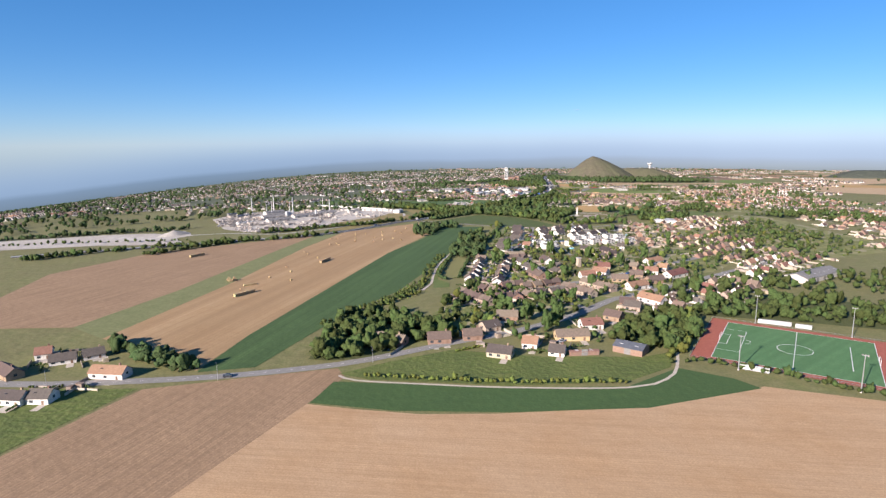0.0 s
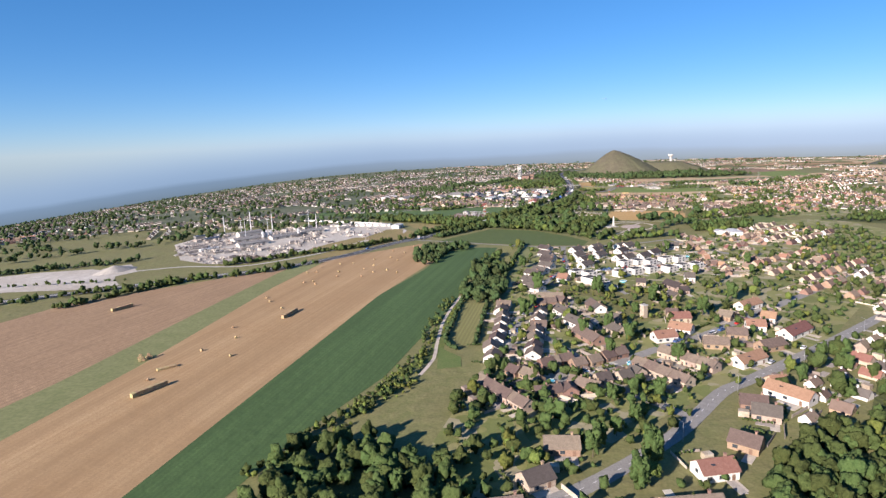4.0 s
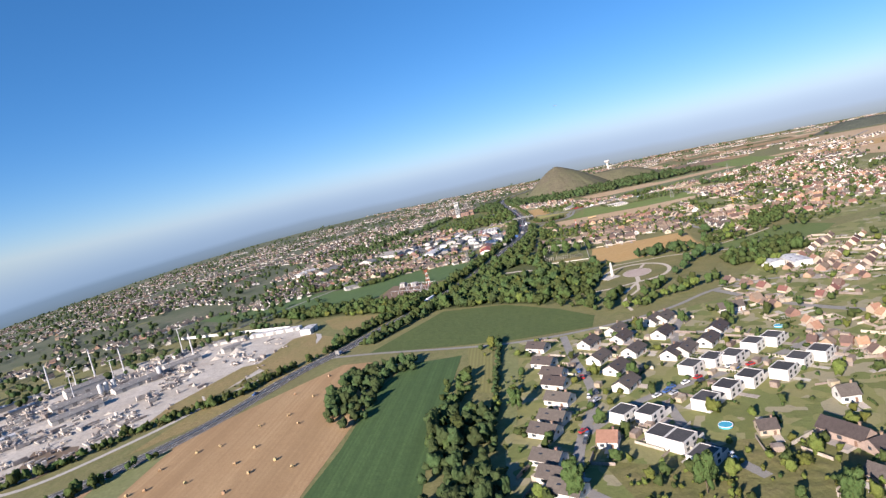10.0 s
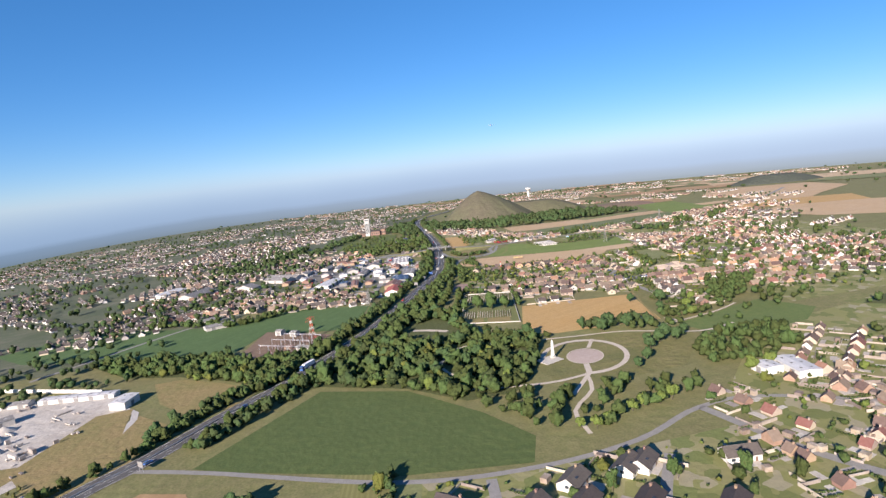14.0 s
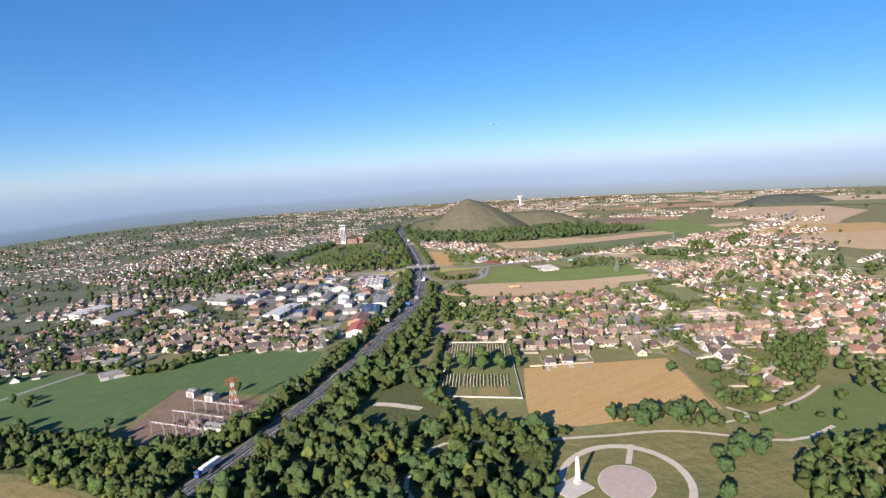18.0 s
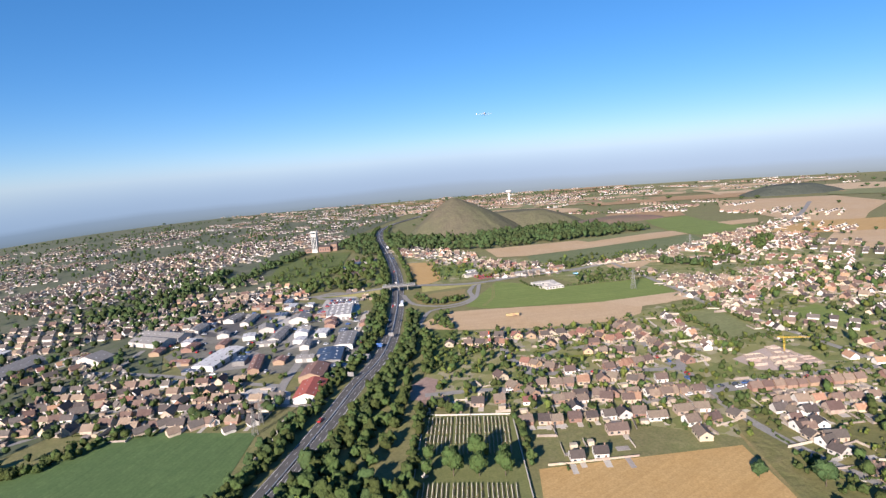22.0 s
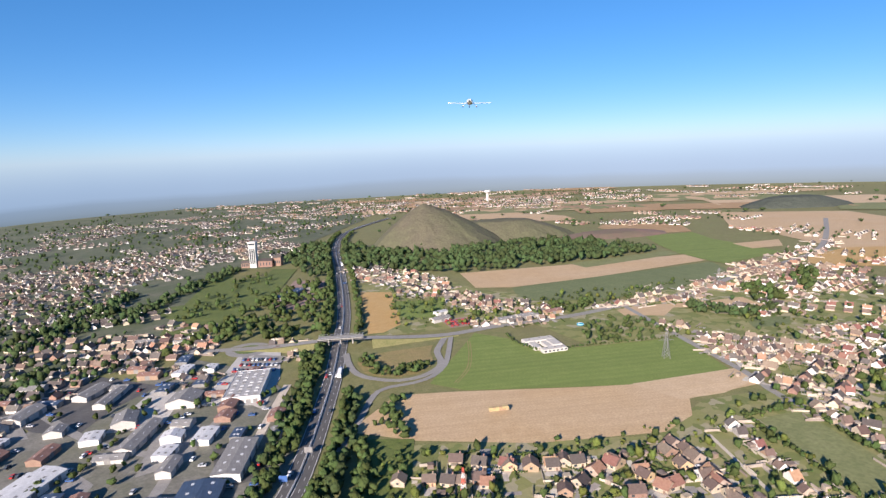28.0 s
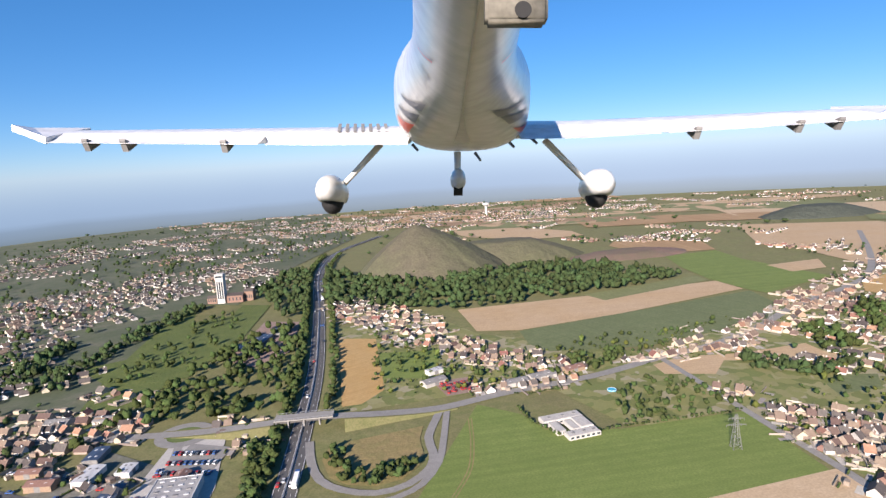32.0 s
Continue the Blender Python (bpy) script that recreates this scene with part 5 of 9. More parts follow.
HOUSES.append(("cubes", [(98, 605, 32, 9, "f"), (107, 599, 32, 9, "f"), (107, 574, 32, 9, "f"), (108, 560, 32, 9, "f"), (103, 581, 32, 9, "f"), (144, 604, 32, 9, "f"), (157, 608, 32, 9, "f"), (131, 598, 32, 9, "f"), (156, 635, 32, 9, "f"), (144, 633, 32, 9, "f"), (181, 641, 32, 9, "f"), (192, 642, 32, 9, "f"), (184, 613, 32, 9, "f"), (196, 615, 32, 9, "f"), (172, 607, 32, 9, "f"), (165, 633, 32, 9, "f")]))
HOUSES.append(("estate", [(91, 713, -46, 9, "w"), (87, 686, -46, 9, "w"), (87, 668, -46, 9, "w"), (84, 655, -46, 9, "w"), (80, 636, -46, 9, "w"), (72, 619, -46, 9, "w"), (65, 609, -46, 9, "w"), (60, 587, -46, 9, "w"), (59, 574, -46, 9, "w"), (60, 564, -46, 9, "w")]))
HOUSES.append(("estate2", [(118, 700, 40, 10, "w"), (114, 674, 40, 10, "w"), (116, 655, 40, 10, "w"), (112, 634, 40, 10, "w"), (139, 710, 40, 10, "w"), (136, 695, 40, 10, "w"), (133, 672, 40, 10, "w"), (163, 711, 40, 10, "w"), (170, 711, 40, 10, "w"), (157, 687, 40, 10, "w"), (147, 656, 40, 10, "w"), (154, 657, 40, 10, "w"), (169, 661, 40, 10, "w"), (182, 674, 40, 10, "w")]))
HOUSES.append(("estate3", [(207, 701, -11, 13, "w"), (156, 554, -72, 15, "d"), (147, 530, -69, 8, "d"), (176, 577, -14, 7, "w"), (138, 570, -17, 8, "d"), (85, 589, -31, 7, "r"), (58, 526, -3, 7, "b"), (65, 527, 2, 7, "b"), (72, 529, -46, 7, "b"), (91, 511, -71, 11, "b"), (132, 493, -14, 7, "b"), (158, 543, 5, 7, "d")]))
HOUSES.append(("brickE", [(227, 706, -1, 6, "b"), (227, 696, -83, 6, "b"), (227, 690, -84, 6, "b"), (228, 680, -91, 6, "b"), (225, 671, 88, 6, "b"), (223, 662, 76, 6, "b"), (222, 655, 84, 6, "b"), (218, 645, 178, 6, "b"), (206, 631, -49, 6, "b"), (209, 625, 35, 6, "b"), (214, 621, -51, 6, "b"), (218, 617, -59, 6, "b"), (217, 615, 157, 6, "b"), (215, 605, 76, 6, "b"), (214, 598, 171, 6, "b"), (210, 588, 82, 6, "b"), (252, 648, 177, 6, "b"), (252, 642, 86, 6, "b"), (253, 634, 88, 6, "b")]))
HOUSES.append(("brickE", [(252, 629, 80, 6, "b"), (255, 688, 108, 6, "b"), (265, 691, 30, 6, "b"), (274, 698, 115, 6, "b"), (283, 701, 119, 6, "b"), (278, 728, 30, 9, "w"), (293, 735, 28, 9, "w"), (304, 745, 26, 9, "w"), (315, 752, 128, 9, "w"), (329, 763, 43, 9, "w"), (305, 754, 79, 8, "w"), (301, 742, 72, 8, "w"), (300, 728, 83, 8, "w"), (298, 714, 80, 8, "w"), (296, 702, 75, 8, "w"), (242, 756, -80, 9, "b"), (245, 742, -84, 9, "b"), (246, 727, -81, 9, "b"), (249, 710, -76, 9, "b")]))
HOUSES.append(("brickE", [(250, 695, -91, 9, "b")]))
HOUSES.append(("vil_a", [(243, 1169, 64, 7, "b"), (256, 1165, -16, 7, "b"), (269, 1159, -17, 7, "b"), (279, 1157, -18, 7, "b"), (295, 1162, 75, 6, "b"), (305, 1157, 65, 6, "b"), (315, 1154, -18, 6, "b"), (327, 1152, -11, 6, "b"), (336, 1149, -16, 6, "b"), (343, 1145, -74, 8, "b"), (348, 1130, -71, 8, "b"), (350, 1120, -66, 8, "b"), (372, 1143, 86, 6, "b"), (370, 1132, 87, 6, "b"), (373, 1120, 170, 6, "b"), (370, 1112, 89, 6, "b"), (371, 1100, 87, 6, "b"), (372, 1092, 83, 6, "b"), (370, 1082, 83, 6, "b")]))
HOUSES.append(("vil_a", [(370, 1071, 80, 6, "b"), (369, 1062, 91, 6, "b"), (277, 1107, -53, 6, "b"), (281, 1100, -67, 6, "b"), (287, 1090, -49, 6, "b"), (294, 1082, -51, 6, "b"), (295, 1080, -19, 6, "b"), (303, 1079, -21, 6, "b"), (312, 1077, -12, 6, "b"), (320, 1074, -9, 6, "b"), (329, 1073, -8, 6, "b"), (332, 1074, 5, 6, "b"), (340, 1073, -6, 6, "b"), (348, 1074, 10, 6, "b")]))
HOUSES.append(("vil_b", [(252, 1090, -84, 10, "b"), (254, 1072, -78, 10, "b"), (259, 1058, -84, 10, "b"), (270, 1068, -18, 6, "b"), (278, 1065, -13, 6, "b"), (286, 1064, -25, 6, "b"), (294, 1062, -18, 6, "b"), (301, 1058, -11, 6, "b"), (306, 1058, 72, 6, "b"), (313, 1058, -52, 6, "b"), (320, 1050, -47, 6, "b"), (324, 1048, -48, 6, "b"), (336, 1044, -19, 6, "r"), (324, 1106, 65, 6, "b"), (333, 1102, -30, 6, "b"), (342, 1098, -32, 6, "b"), (347, 1094, -21, 6, "b"), (268, 1044, -17, 6, "w"), (274, 1042, -31, 6, "w")]))
HOUSES.append(("vil_b", [(280, 1038, -16, 6, "w"), (287, 1036, -16, 6, "w"), (293, 1034, -32, 6, "w"), (302, 1028, -23, 6, "w"), (306, 1026, -31, 6, "w"), (197, 1070, -15, 6, "b"), (209, 1068, 75, 6, "b"), (218, 1063, -20, 6, "b"), (227, 1060, -24, 6, "b"), (239, 1059, -15, 6, "b")]))
HOUSES.append(("vil_c", [(421, 1153, 72, 6, "r"), (418, 1144, 163, 6, "r"), (416, 1132, 172, 6, "r"), (413, 1123, 169, 6, "r"), (409, 1113, 77, 6, "r"), (406, 1104, 172, 6, "r"), (403, 1094, 76, 6, "r"), (401, 1083, 80, 6, "r"), (396, 1075, 66, 6, "r"), (482, 1162, 77, 6, "r"), (478, 1150, 63, 6, "r"), (477, 1140, 67, 6, "r"), (477, 1132, 162, 6, "r"), (473, 1121, 166, 6, "r"), (472, 1113, 162, 6, "r"), (469, 1102, 67, 6, "r"), (469, 1094, 79, 6, "r"), (465, 1085, 71, 6, "r"), (465, 1073, 77, 6, "r")]))
HOUSES.append(("vil_c", [(461, 1064, 76, 6, "r")]))
HOUSES.append(("terr", [(372 + 6.3 * k, 1010 - 1.65 * k, -15, 6.6, "k") for k in range(10)] + [(318, 1026, -13, 6, "b"), (324, 1026, -6, 6, "b"), (329, 1025, -12, 6, "b"), (335, 1022, -11, 6, "b")]))
HOUSES.append(("terr", [(x, y, -14, 8, c) for x, y, c in ((370, 990, "q"), (379, 987, "s"), (388, 985, "o"), (397, 982, "b"), (406, 979, "q"), (416, 977, "s"), (372, 976, "w"), (384, 973, "q"), (396, 968, "o"), (362, 984, "p"), (360, 973, "s"), (357, 963, "q"), (430, 972, "b"), (441, 968, "q"))]))
HOUSES.append(("vil_d", [(240, 1027, -10, 6, "w"), (250, 1023, -24, 6, "w"), (256, 1022, -12, 6, "w"), (266, 1019, -23, 6, "w"), (273, 1017, -16, 6, "w"), (282, 1014, -9, 6, "w"), (289, 1012, 82, 6, "w"), (297, 1010, -23, 6, "w"), (291, 1040, -25, 6, "b"), (298, 1037, 74, 6, "b"), (309, 1033, -18, 6, "b"), (317, 1029, -10, 6, "b"), (325, 1026, -14, 6, "b"), (335, 1026, -21, 6, "b"), (343, 1021, -16, 6, "b"), (315, 992, -7, 6, "b"), (326, 989, -1, 6, "b"), (339, 988, 92, 6, "b"), (246, 983, -17, 7, "d")]))
HOUSES.append(("vil_d", [(258, 983, -16, 7, "d"), (270, 978, -14, 7, "d"), (354, 965, 175, 6, "b"), (352, 957, 87, 6, "b"), (352, 950, 175, 6, "b"), (351, 941, 92, 6, "b"), (350, 934, 78, 6, "b"), (350, 924, 84, 6, "b"), (350, 919, 80, 6, "b"), (347, 911, 86, 6, "b"), (346, 903, 84, 6, "b")]))
HOUSES.append(("vil_e", [(274, 1176, -26, 7, "b"), (284, 1170, -33, 7, "b"), (295, 1164, -41, 7, "b"), (265, 1161, -31, 6, "b"), (273, 1156, -16, 6, "b"), (281, 1153, -29, 6, "b"), (288, 1148, -17, 6, "b"), (314, 1157, -20, 6, "b"), (321, 1155, 64, 6, "b"), (319, 1137, 25, 7, "b"), (331, 1143, 25, 7, "b"), (342, 1145, 119, 7, "b"), (310, 1133, 63, 6, "b"), (337, 1122, -13, 10, "b"), (354, 1121, 3, 10, "b"), (350, 1135, -16, 6, "b"), (380, 1150, 85, 6, "w"), (381, 1141, 88, 6, "w"), (380, 1134, 90, 6, "w")]))
HOUSES.append(("vil_e", [(378, 1127, 81, 6, "d"), (376, 1120, 78, 6, "d"), (374, 1113, 77, 6, "d"), (372, 1104, 160, 6, "d")]))
HOUSES.append(("road_e", [(506, 1265, -44, 6, "w"), (509, 1261, -47, 6, "w"), (515, 1254, -36, 6, "w"), (519, 1249, -47, 6, "w"), (525, 1247, -47, 6, "w"), (531, 1241, -48, 6, "w"), (535, 1236, -50, 6, "w"), (540, 1230, -50, 6, "w"), (546, 1228, -45, 6, "w"), (549, 1223, -43, 6, "w"), (496, 1229, -26, 6, "r"), (499, 1226, -24, 6, "r"), (504, 1223, -26, 6, "r"), (511, 1219, -38, 6, "r"), (517, 1216, -28, 6, "r"), (521, 1211, -38, 6, "r"), (534, 1240, -86, 6, "r"), (533, 1233, -87, 6, "r"), (536, 1224, -75, 6, "r")]))
HOUSES.append(("road_e", [(537, 1220, 10, 6, "r"), (537, 1211, -87, 6, "r"), (538, 1204, -85, 6, "r"), (537, 1198, 15, 6, "r"), (540, 1190, -79, 6, "r"), (539, 1182, -77, 6, "r"), (542, 1175, -85, 6, "r"), (491, 1186, -49, 6, "b"), (494, 1182, -57, 6, "b"), (498, 1178, -50, 6, "b"), (501, 1176, -45, 6, "b"), (502, 1173, 35, 6, "b"), (506, 1167, -58, 6, "b"), (509, 1165, 33, 6, "b"), (513, 1159, -45, 6, "b"), (559, 1221, -83, 6, "b"), (561, 1218, -71, 6, "b"), (562, 1210, -85, 6, "b"), (562, 1204, 3, 6, "b")]))
HOUSES.append(("road_e", [(562, 1198, -82, 6, "b"), (565, 1194, -81, 6, "b"), (565, 1186, -80, 6, "b"), (567, 1180, 9, 6, "b"), (587, 1246, -12, 6, "w"), (596, 1247, -9, 6, "w"), (604, 1246, 0, 6, "w"), (613, 1243, -8, 6, "w"), (621, 1243, -2, 6, "w"), (627, 1240, -8, 6, "w"), (637, 1239, -6, 6, "w"), (646, 1239, -18, 6, "w"), (708, 1433, 68, 12, "w"), (696, 1411, 57, 12, "w"), (683, 1389, 52, 12, "w"), (668, 1368, 55, 12, "w"), (656, 1344, 65, 12, "w"), (692, 1367, 74, 7, "w"), (690, 1355, 71, 7, "w")]))
HOUSES.append(("road_e", [(687, 1346, 72, 7, "w"), (684, 1334, 80, 7, "w"), (682, 1325, 83, 7, "w"), (677, 1313, 69, 7, "w")]))
HOUSES.append(("town_s", [(383, 1497, -80, 7, "w"), (386, 1485, 18, 7, "w"), (389, 1473, -76, 7, "w"), (392, 1463, -66, 7, "w"), (397, 1452, -70, 7, "w"), (397, 1440, -80, 7, "w"), (403, 1431, -69, 7, "w"), (404, 1420, -73, 7, "w"), (409, 1409, -71, 7, "w"), (377, 1460, -31, 6, "r"), (385, 1455, -35, 6, "r"), (391, 1448, -37, 6, "r"), (400, 1442, -35, 6, "r"), (404, 1438, -36, 6, "r"), (414, 1431, -35, 6, "r"), (420, 1426, -34, 6, "r"), (426, 1421, -33, 6, "r"), (434, 1417, -45, 6, "r"), (368, 1383, -16, 6, "b")]))
HOUSES.append(("town_s", [(375, 1380, 83, 6, "b"), (386, 1381, -7, 6, "b"), (398, 1377, 1, 6, "b"), (407, 1376, -1, 6, "b"), (415, 1376, -10, 6, "b"), (427, 1374, -13, 6, "b"), (437, 1373, -8, 6, "b"), (490, 1386, 83, 7, "w"), (502, 1384, 82, 7, "w"), (514, 1383, 85, 7, "w"), (527, 1381, -4, 7, "w"), (537, 1380, -9, 7, "w"), (537, 1382, -3, 6, "w"), (547, 1380, 90, 6, "w"), (557, 1376, -12, 6, "w"), (569, 1376, -10, 6, "w"), (579, 1374, -9, 6, "w"), (587, 1373, -16, 6, "w"), (597, 1372, -9, 6, "w")]))
HOUSES.append(("town_s", [(506, 1382, 104, 10, "w"), (524, 1381, 11, 10, "w"), (510, 1316, -54, 6, "r"), (517, 1306, -59, 6, "r"), (518, 1299, 29, 6, "r"), (525, 1292, -62, 6, "r"), (512, 1278, -41, 6, "b"), (515, 1274, 52, 6, "b"), (520, 1269, -50, 6, "b"), (522, 1266, 52, 6, "b"), (525, 1261, -44, 6, "b"), (530, 1258, -53, 6, "b"), (534, 1254, -49, 6, "b"), (538, 1249, -47, 6, "b"), (497, 1245, 63, 6, "w"), (501, 1244, -12, 6, "w"), (510, 1242, 75, 6, "w"), (514, 1240, -16, 6, "w"), (519, 1239, -17, 6, "w")]))
HOUSES.append(("town_s", [(523, 1237, -14, 6, "w"), (531, 1235, -21, 6, "w"), (536, 1233, -17, 6, "w"), (496, 1230, 12, 6, "r"), (504, 1231, 7, 6, "r"), (511, 1231, -3, 6, "r"), (520, 1232, 9, 6, "r"), (529, 1233, 87, 6, "r"), (536, 1233, 5, 6, "r"), (545, 1233, 1, 6, "r")]))
HOUSES.append(("north", [(311, 1691, -63, 12, "r"), (318, 1673, -77, 12, "r"), (326, 1654, 17, 12, "r"), (332, 1634, 26, 12, "r"), (339, 1616, -62, 12, "r"), (345, 1599, -64, 12, "r"), (350, 1580, -65, 12, "r"), (355, 1598, -62, 8, "r"), (361, 1584, -54, 8, "r"), (367, 1575, -54, 8, "r"), (375, 1561, -66, 8, "r"), (380, 1551, -65, 8, "r"), (385, 1540, 29, 8, "r"), (393, 1528, -68, 8, "r"), (312, 1654, -74, 11, "w"), (316, 1640, -79, 11, "w"), (323, 1620, -65, 11, "w"), (328, 1603, -70, 11, "w"), (334, 1586, -75, 11, "w")]))
HOUSES.append(("north", [(342, 1570, -71, 11, "w"), (340, 1536, -48, 7, "w"), (348, 1526, -61, 7, "w"), (355, 1517, -62, 7, "w"), (362, 1508, -61, 7, "w"), (368, 1498, -49, 7, "w"), (199, 1407, -14, 6, "w"), (206, 1406, -13, 6, "w"), (215, 1404, 71, 6, "w"), (211, 1373, -17, 6, "b"), (216, 1371, -20, 6, "b"), (221, 1371, 71, 6, "b"), (113, 1516, -41, 9, "b"), (125, 1506, -56, 9, "b"), (136, 1493, -40, 9, "b"), (146, 1483, -54, 9, "b"), (70, 1445, -23, 6, "w"), (77, 1444, -7, 6, "w"), (84, 1441, -7, 6, "w")]))
HOUSES.append(("north", [(94, 1440, 76, 6, "w"), (102, 1437, 74, 6, "w"), (88, 1463, -33, 7, "b"), (99, 1455, -37, 7, "b"), (106, 1447, -47, 7, "b"), (115, 1439, -34, 7, "b"), (125, 1432, -43, 7, "b"), (134, 1425, -43, 7, "b"), (142, 1415, 57, 7, "b"), (98, 1402, -43, 9, "b"), (108, 1391, 36, 9, "b"), (116, 1379, -56, 9, "b"), (129, 1369, 40, 9, "b"), (137, 1358, -49, 9, "b"), (150, 1345, -44, 9, "b")]))
LOOKS = {"vil_a": "bbqqdosyb", "vil_b": "bbqqdosyb", "vil_d": "qbdpbqws", "vil_e": "bqqodbs", "vil_c": "qpobqsr", "road_e": "qpbdosqr", "town_s": "qpbdosqw", "north": "pqbsdowq", "brickE": "bbbqo", "mid2": "rrrbo"}
SIZES = {"mid": 0.95, "mid2": 1.08, "cul2": 1.08, "front": 1.12, "farm": 1.05, "cubes": 1.08, "estate": 1.08, "estate2": 1.08}
pick = random.Random(17)
for zone, spots in HOUSES:
    for x, y, turn, length, style in spots:
        if zone in LOOKS and zone != "terr":
            style = pick.choice(LOOKS[zone])
            if zone != "mid2" and pick.random() < 0.1:
                continue
            x, y, turn = x + pick.uniform(-0.8, 0.8), y + pick.uniform(-0.8, 0.8), turn + pick.uniform(-4, 4)
        if zone in PLAIN:
            FAR_HOUSES.append((x, y, turn, length * (0.86 if zone != "terr" else 1.0), style))
        else:
            size = pick.uniform(0.85, 1.0) if zone in LOOKS and zone != "mid2" else SIZES.get(zone, 1.0)
            ob = put_house(x, y, turn, length, style, GROUPS[zone], size=size)
            if zone in ("cul", "estate", "estate2"):
                ob.scale = (size * 1.28, size * 1.1, size * 0.84)

HOUSES.append(("vil_d", [(333, 897, 70, 9, "b"), (341, 900, 62, 9, "d"), (351, 903, 150, 7, "w"), (349, 912, 70, 9, "w"), (352, 929, 60, 8, "w"), (362, 933, 75, 6, "d")]))
EXTRA = [(278, 1017), (277, 999), (270, 983), (303, 1003), (319, 1003), (329, 1002), (310, 978), (262, 1018), (250, 1028), (265, 1043), (271, 1030), (295, 1015), (253, 1049), (312, 1028), (292, 1039), (282, 1044), (303, 1034), (365, 964), (360, 952), (354, 938), (350, 928), (344, 912), (345, 900), (354, 902), (331, 897), (358, 986), (365, 977)]
taken = [(x, y) for _, spots in HOUSES for x, y, *_ in spots]
for x, y in EXTRA:
    if min((x - a) ** 2 + (y - b) ** 2 for a, b in taken) > 36:
        put_house(x, y, -15 + pick.choice((0, 0, 90)) + pick.uniform(-8, 8), pick.choice((9, 9, 11)), pick.choice("wqbsdr"), "village houses beside the ripe field", size=pick.uniform(0.8, 0.95))
# houses strung along the far road
for q0, q1, n in (((545, 1384), (631, 1401), 8), ((631, 1401), (723, 1439), 9), ((723, 1439), (832, 1469), 11), ((832, 1469), (921, 1509), 10), ((921, 1509), (1050, 1600), 9)):
    a = math.atan2(q1[1] - q0[1], q1[0] - q0[0])
    for k in range(n):
        for side in (-1, 1, 2):
            if pick.random() < (0.62 if abs(side) == 1 else 0.2):
                off = (11 if abs(side) == 1 else 24) * (1 if side > 0 else -1) + pick.uniform(-2, 2)
                t = (k + pick.uniform(0.2, 0.8)) / n
                FAR_HOUSES.append((q0[0] + (q1[0] - q0[0]) * t - math.sin(a) * off, q0[1] + (q1[1] - q0[1]) * t + math.cos(a) * off, math.degrees(a) + pick.choice((0, 0, 90)), pick.uniform(7, 11), pick.choice("qpbdoqs")))


def crowd(poly, n, looks, turn, gap=9.0, seed=0):
    """Houses scattered over a built-up patch, none closer than the gap."""
    r = random.Random(seed)
    xs, ys = [p[0] for p in poly], [p[1] for p in poly]
    near = [(h[0], h[1]) for h in FAR_HOUSES] + taken
    for _ in range(n * 12):
        x, y = r.uniform(min(xs), max(xs)), r.uniform(min(ys), max(ys))
        if n <= 0:
            break
        if inside(x, y, poly) and clear(x, y, 1.2) and min((x - a) ** 2 + (y - b) ** 2 for a, b in near) > gap * gap:
            near.append((x, y))
            n -= 1
            FAR_HOUSES.append((x, y, turn + r.choice((0, 0, 90)) + r.uniform(-6, 6), r.uniform(7, 10), r.choice(looks)))


crowd([(319, 1728), (354, 1718), (382, 1661), (404, 1563), (382, 1497), (358, 1525), (344, 1601), (318, 1657)], 50, "sorpqd", -20, 10.0, 1)
crowd([(386, 1509), (408, 1503), (420, 1455), (448, 1421), (456, 1388), (425, 1386), (408, 1401), (393, 1429), (370, 1465)], 36, "sowpq", -20, 9.5, 2)
crowd([(32, 1564), (53, 1595), (47, 1768), (95, 1828), (128, 1959), (81, 2175), (17, 2043), (-100, 2000), (-220, 1700), (-150, 1520)], 330, "wpdqps", 40, 12.0, 3)
crowd([(68, 1450), (82, 1449), (112, 1470), (139, 1464), (164, 1432), (147, 1419), (96, 1440)], 22, "swobq", -22, 10.0, 4)
crowd([(640, 1385), (700, 1405), (830, 1440), (800, 1380), (700, 1330), (640, 1340)], 30, "qpsob", 25, 10.5, 5)

crowd([(440, 985), (560, 930), (640, 960), (650, 1080), (565, 1060), (500, 1045), (460, 1030)], 85, "bqorsdk", -10, 10.5, 8)
crowd([(545, 1130), (640, 1100), (660, 1250), (590, 1240), (560, 1180)], 60, "bqorsd", 20, 10.5, 9)
crowd([(430, 570), (560, 500), (660, 620), (620, 830), (500, 850)], 95, "bqos", 35, 12.0, 6)
crowd([(129, 370), (168, 401), (226, 451), (295, 503), (228, 409), (163, 371), (131, 354)], 45, "bqorsw", 36, 10.0, 7)


def block(x0, y0, ux, uy, vx, vy, n, rows, style, seed=0):
    """Houses set out in even rows: from a corner, along u, then row after row along v."""
    r = random.Random(seed)
    a = math.degrees(math.atan2(uy, ux))
    for j in range(rows):
        for i in range(n):
            if r.random() < 0.12:
                continue
            x, y = x0 + ux * i + vx * j + r.uniform(-1, 1), y0 + uy * i + vy * j + r.uniform(-1, 1)
            FAR_HOUSES.append((x, y, a + (90 if r.random() < 0.12 else 0), r.choice((8, 9, 11)), r.choice(style)))


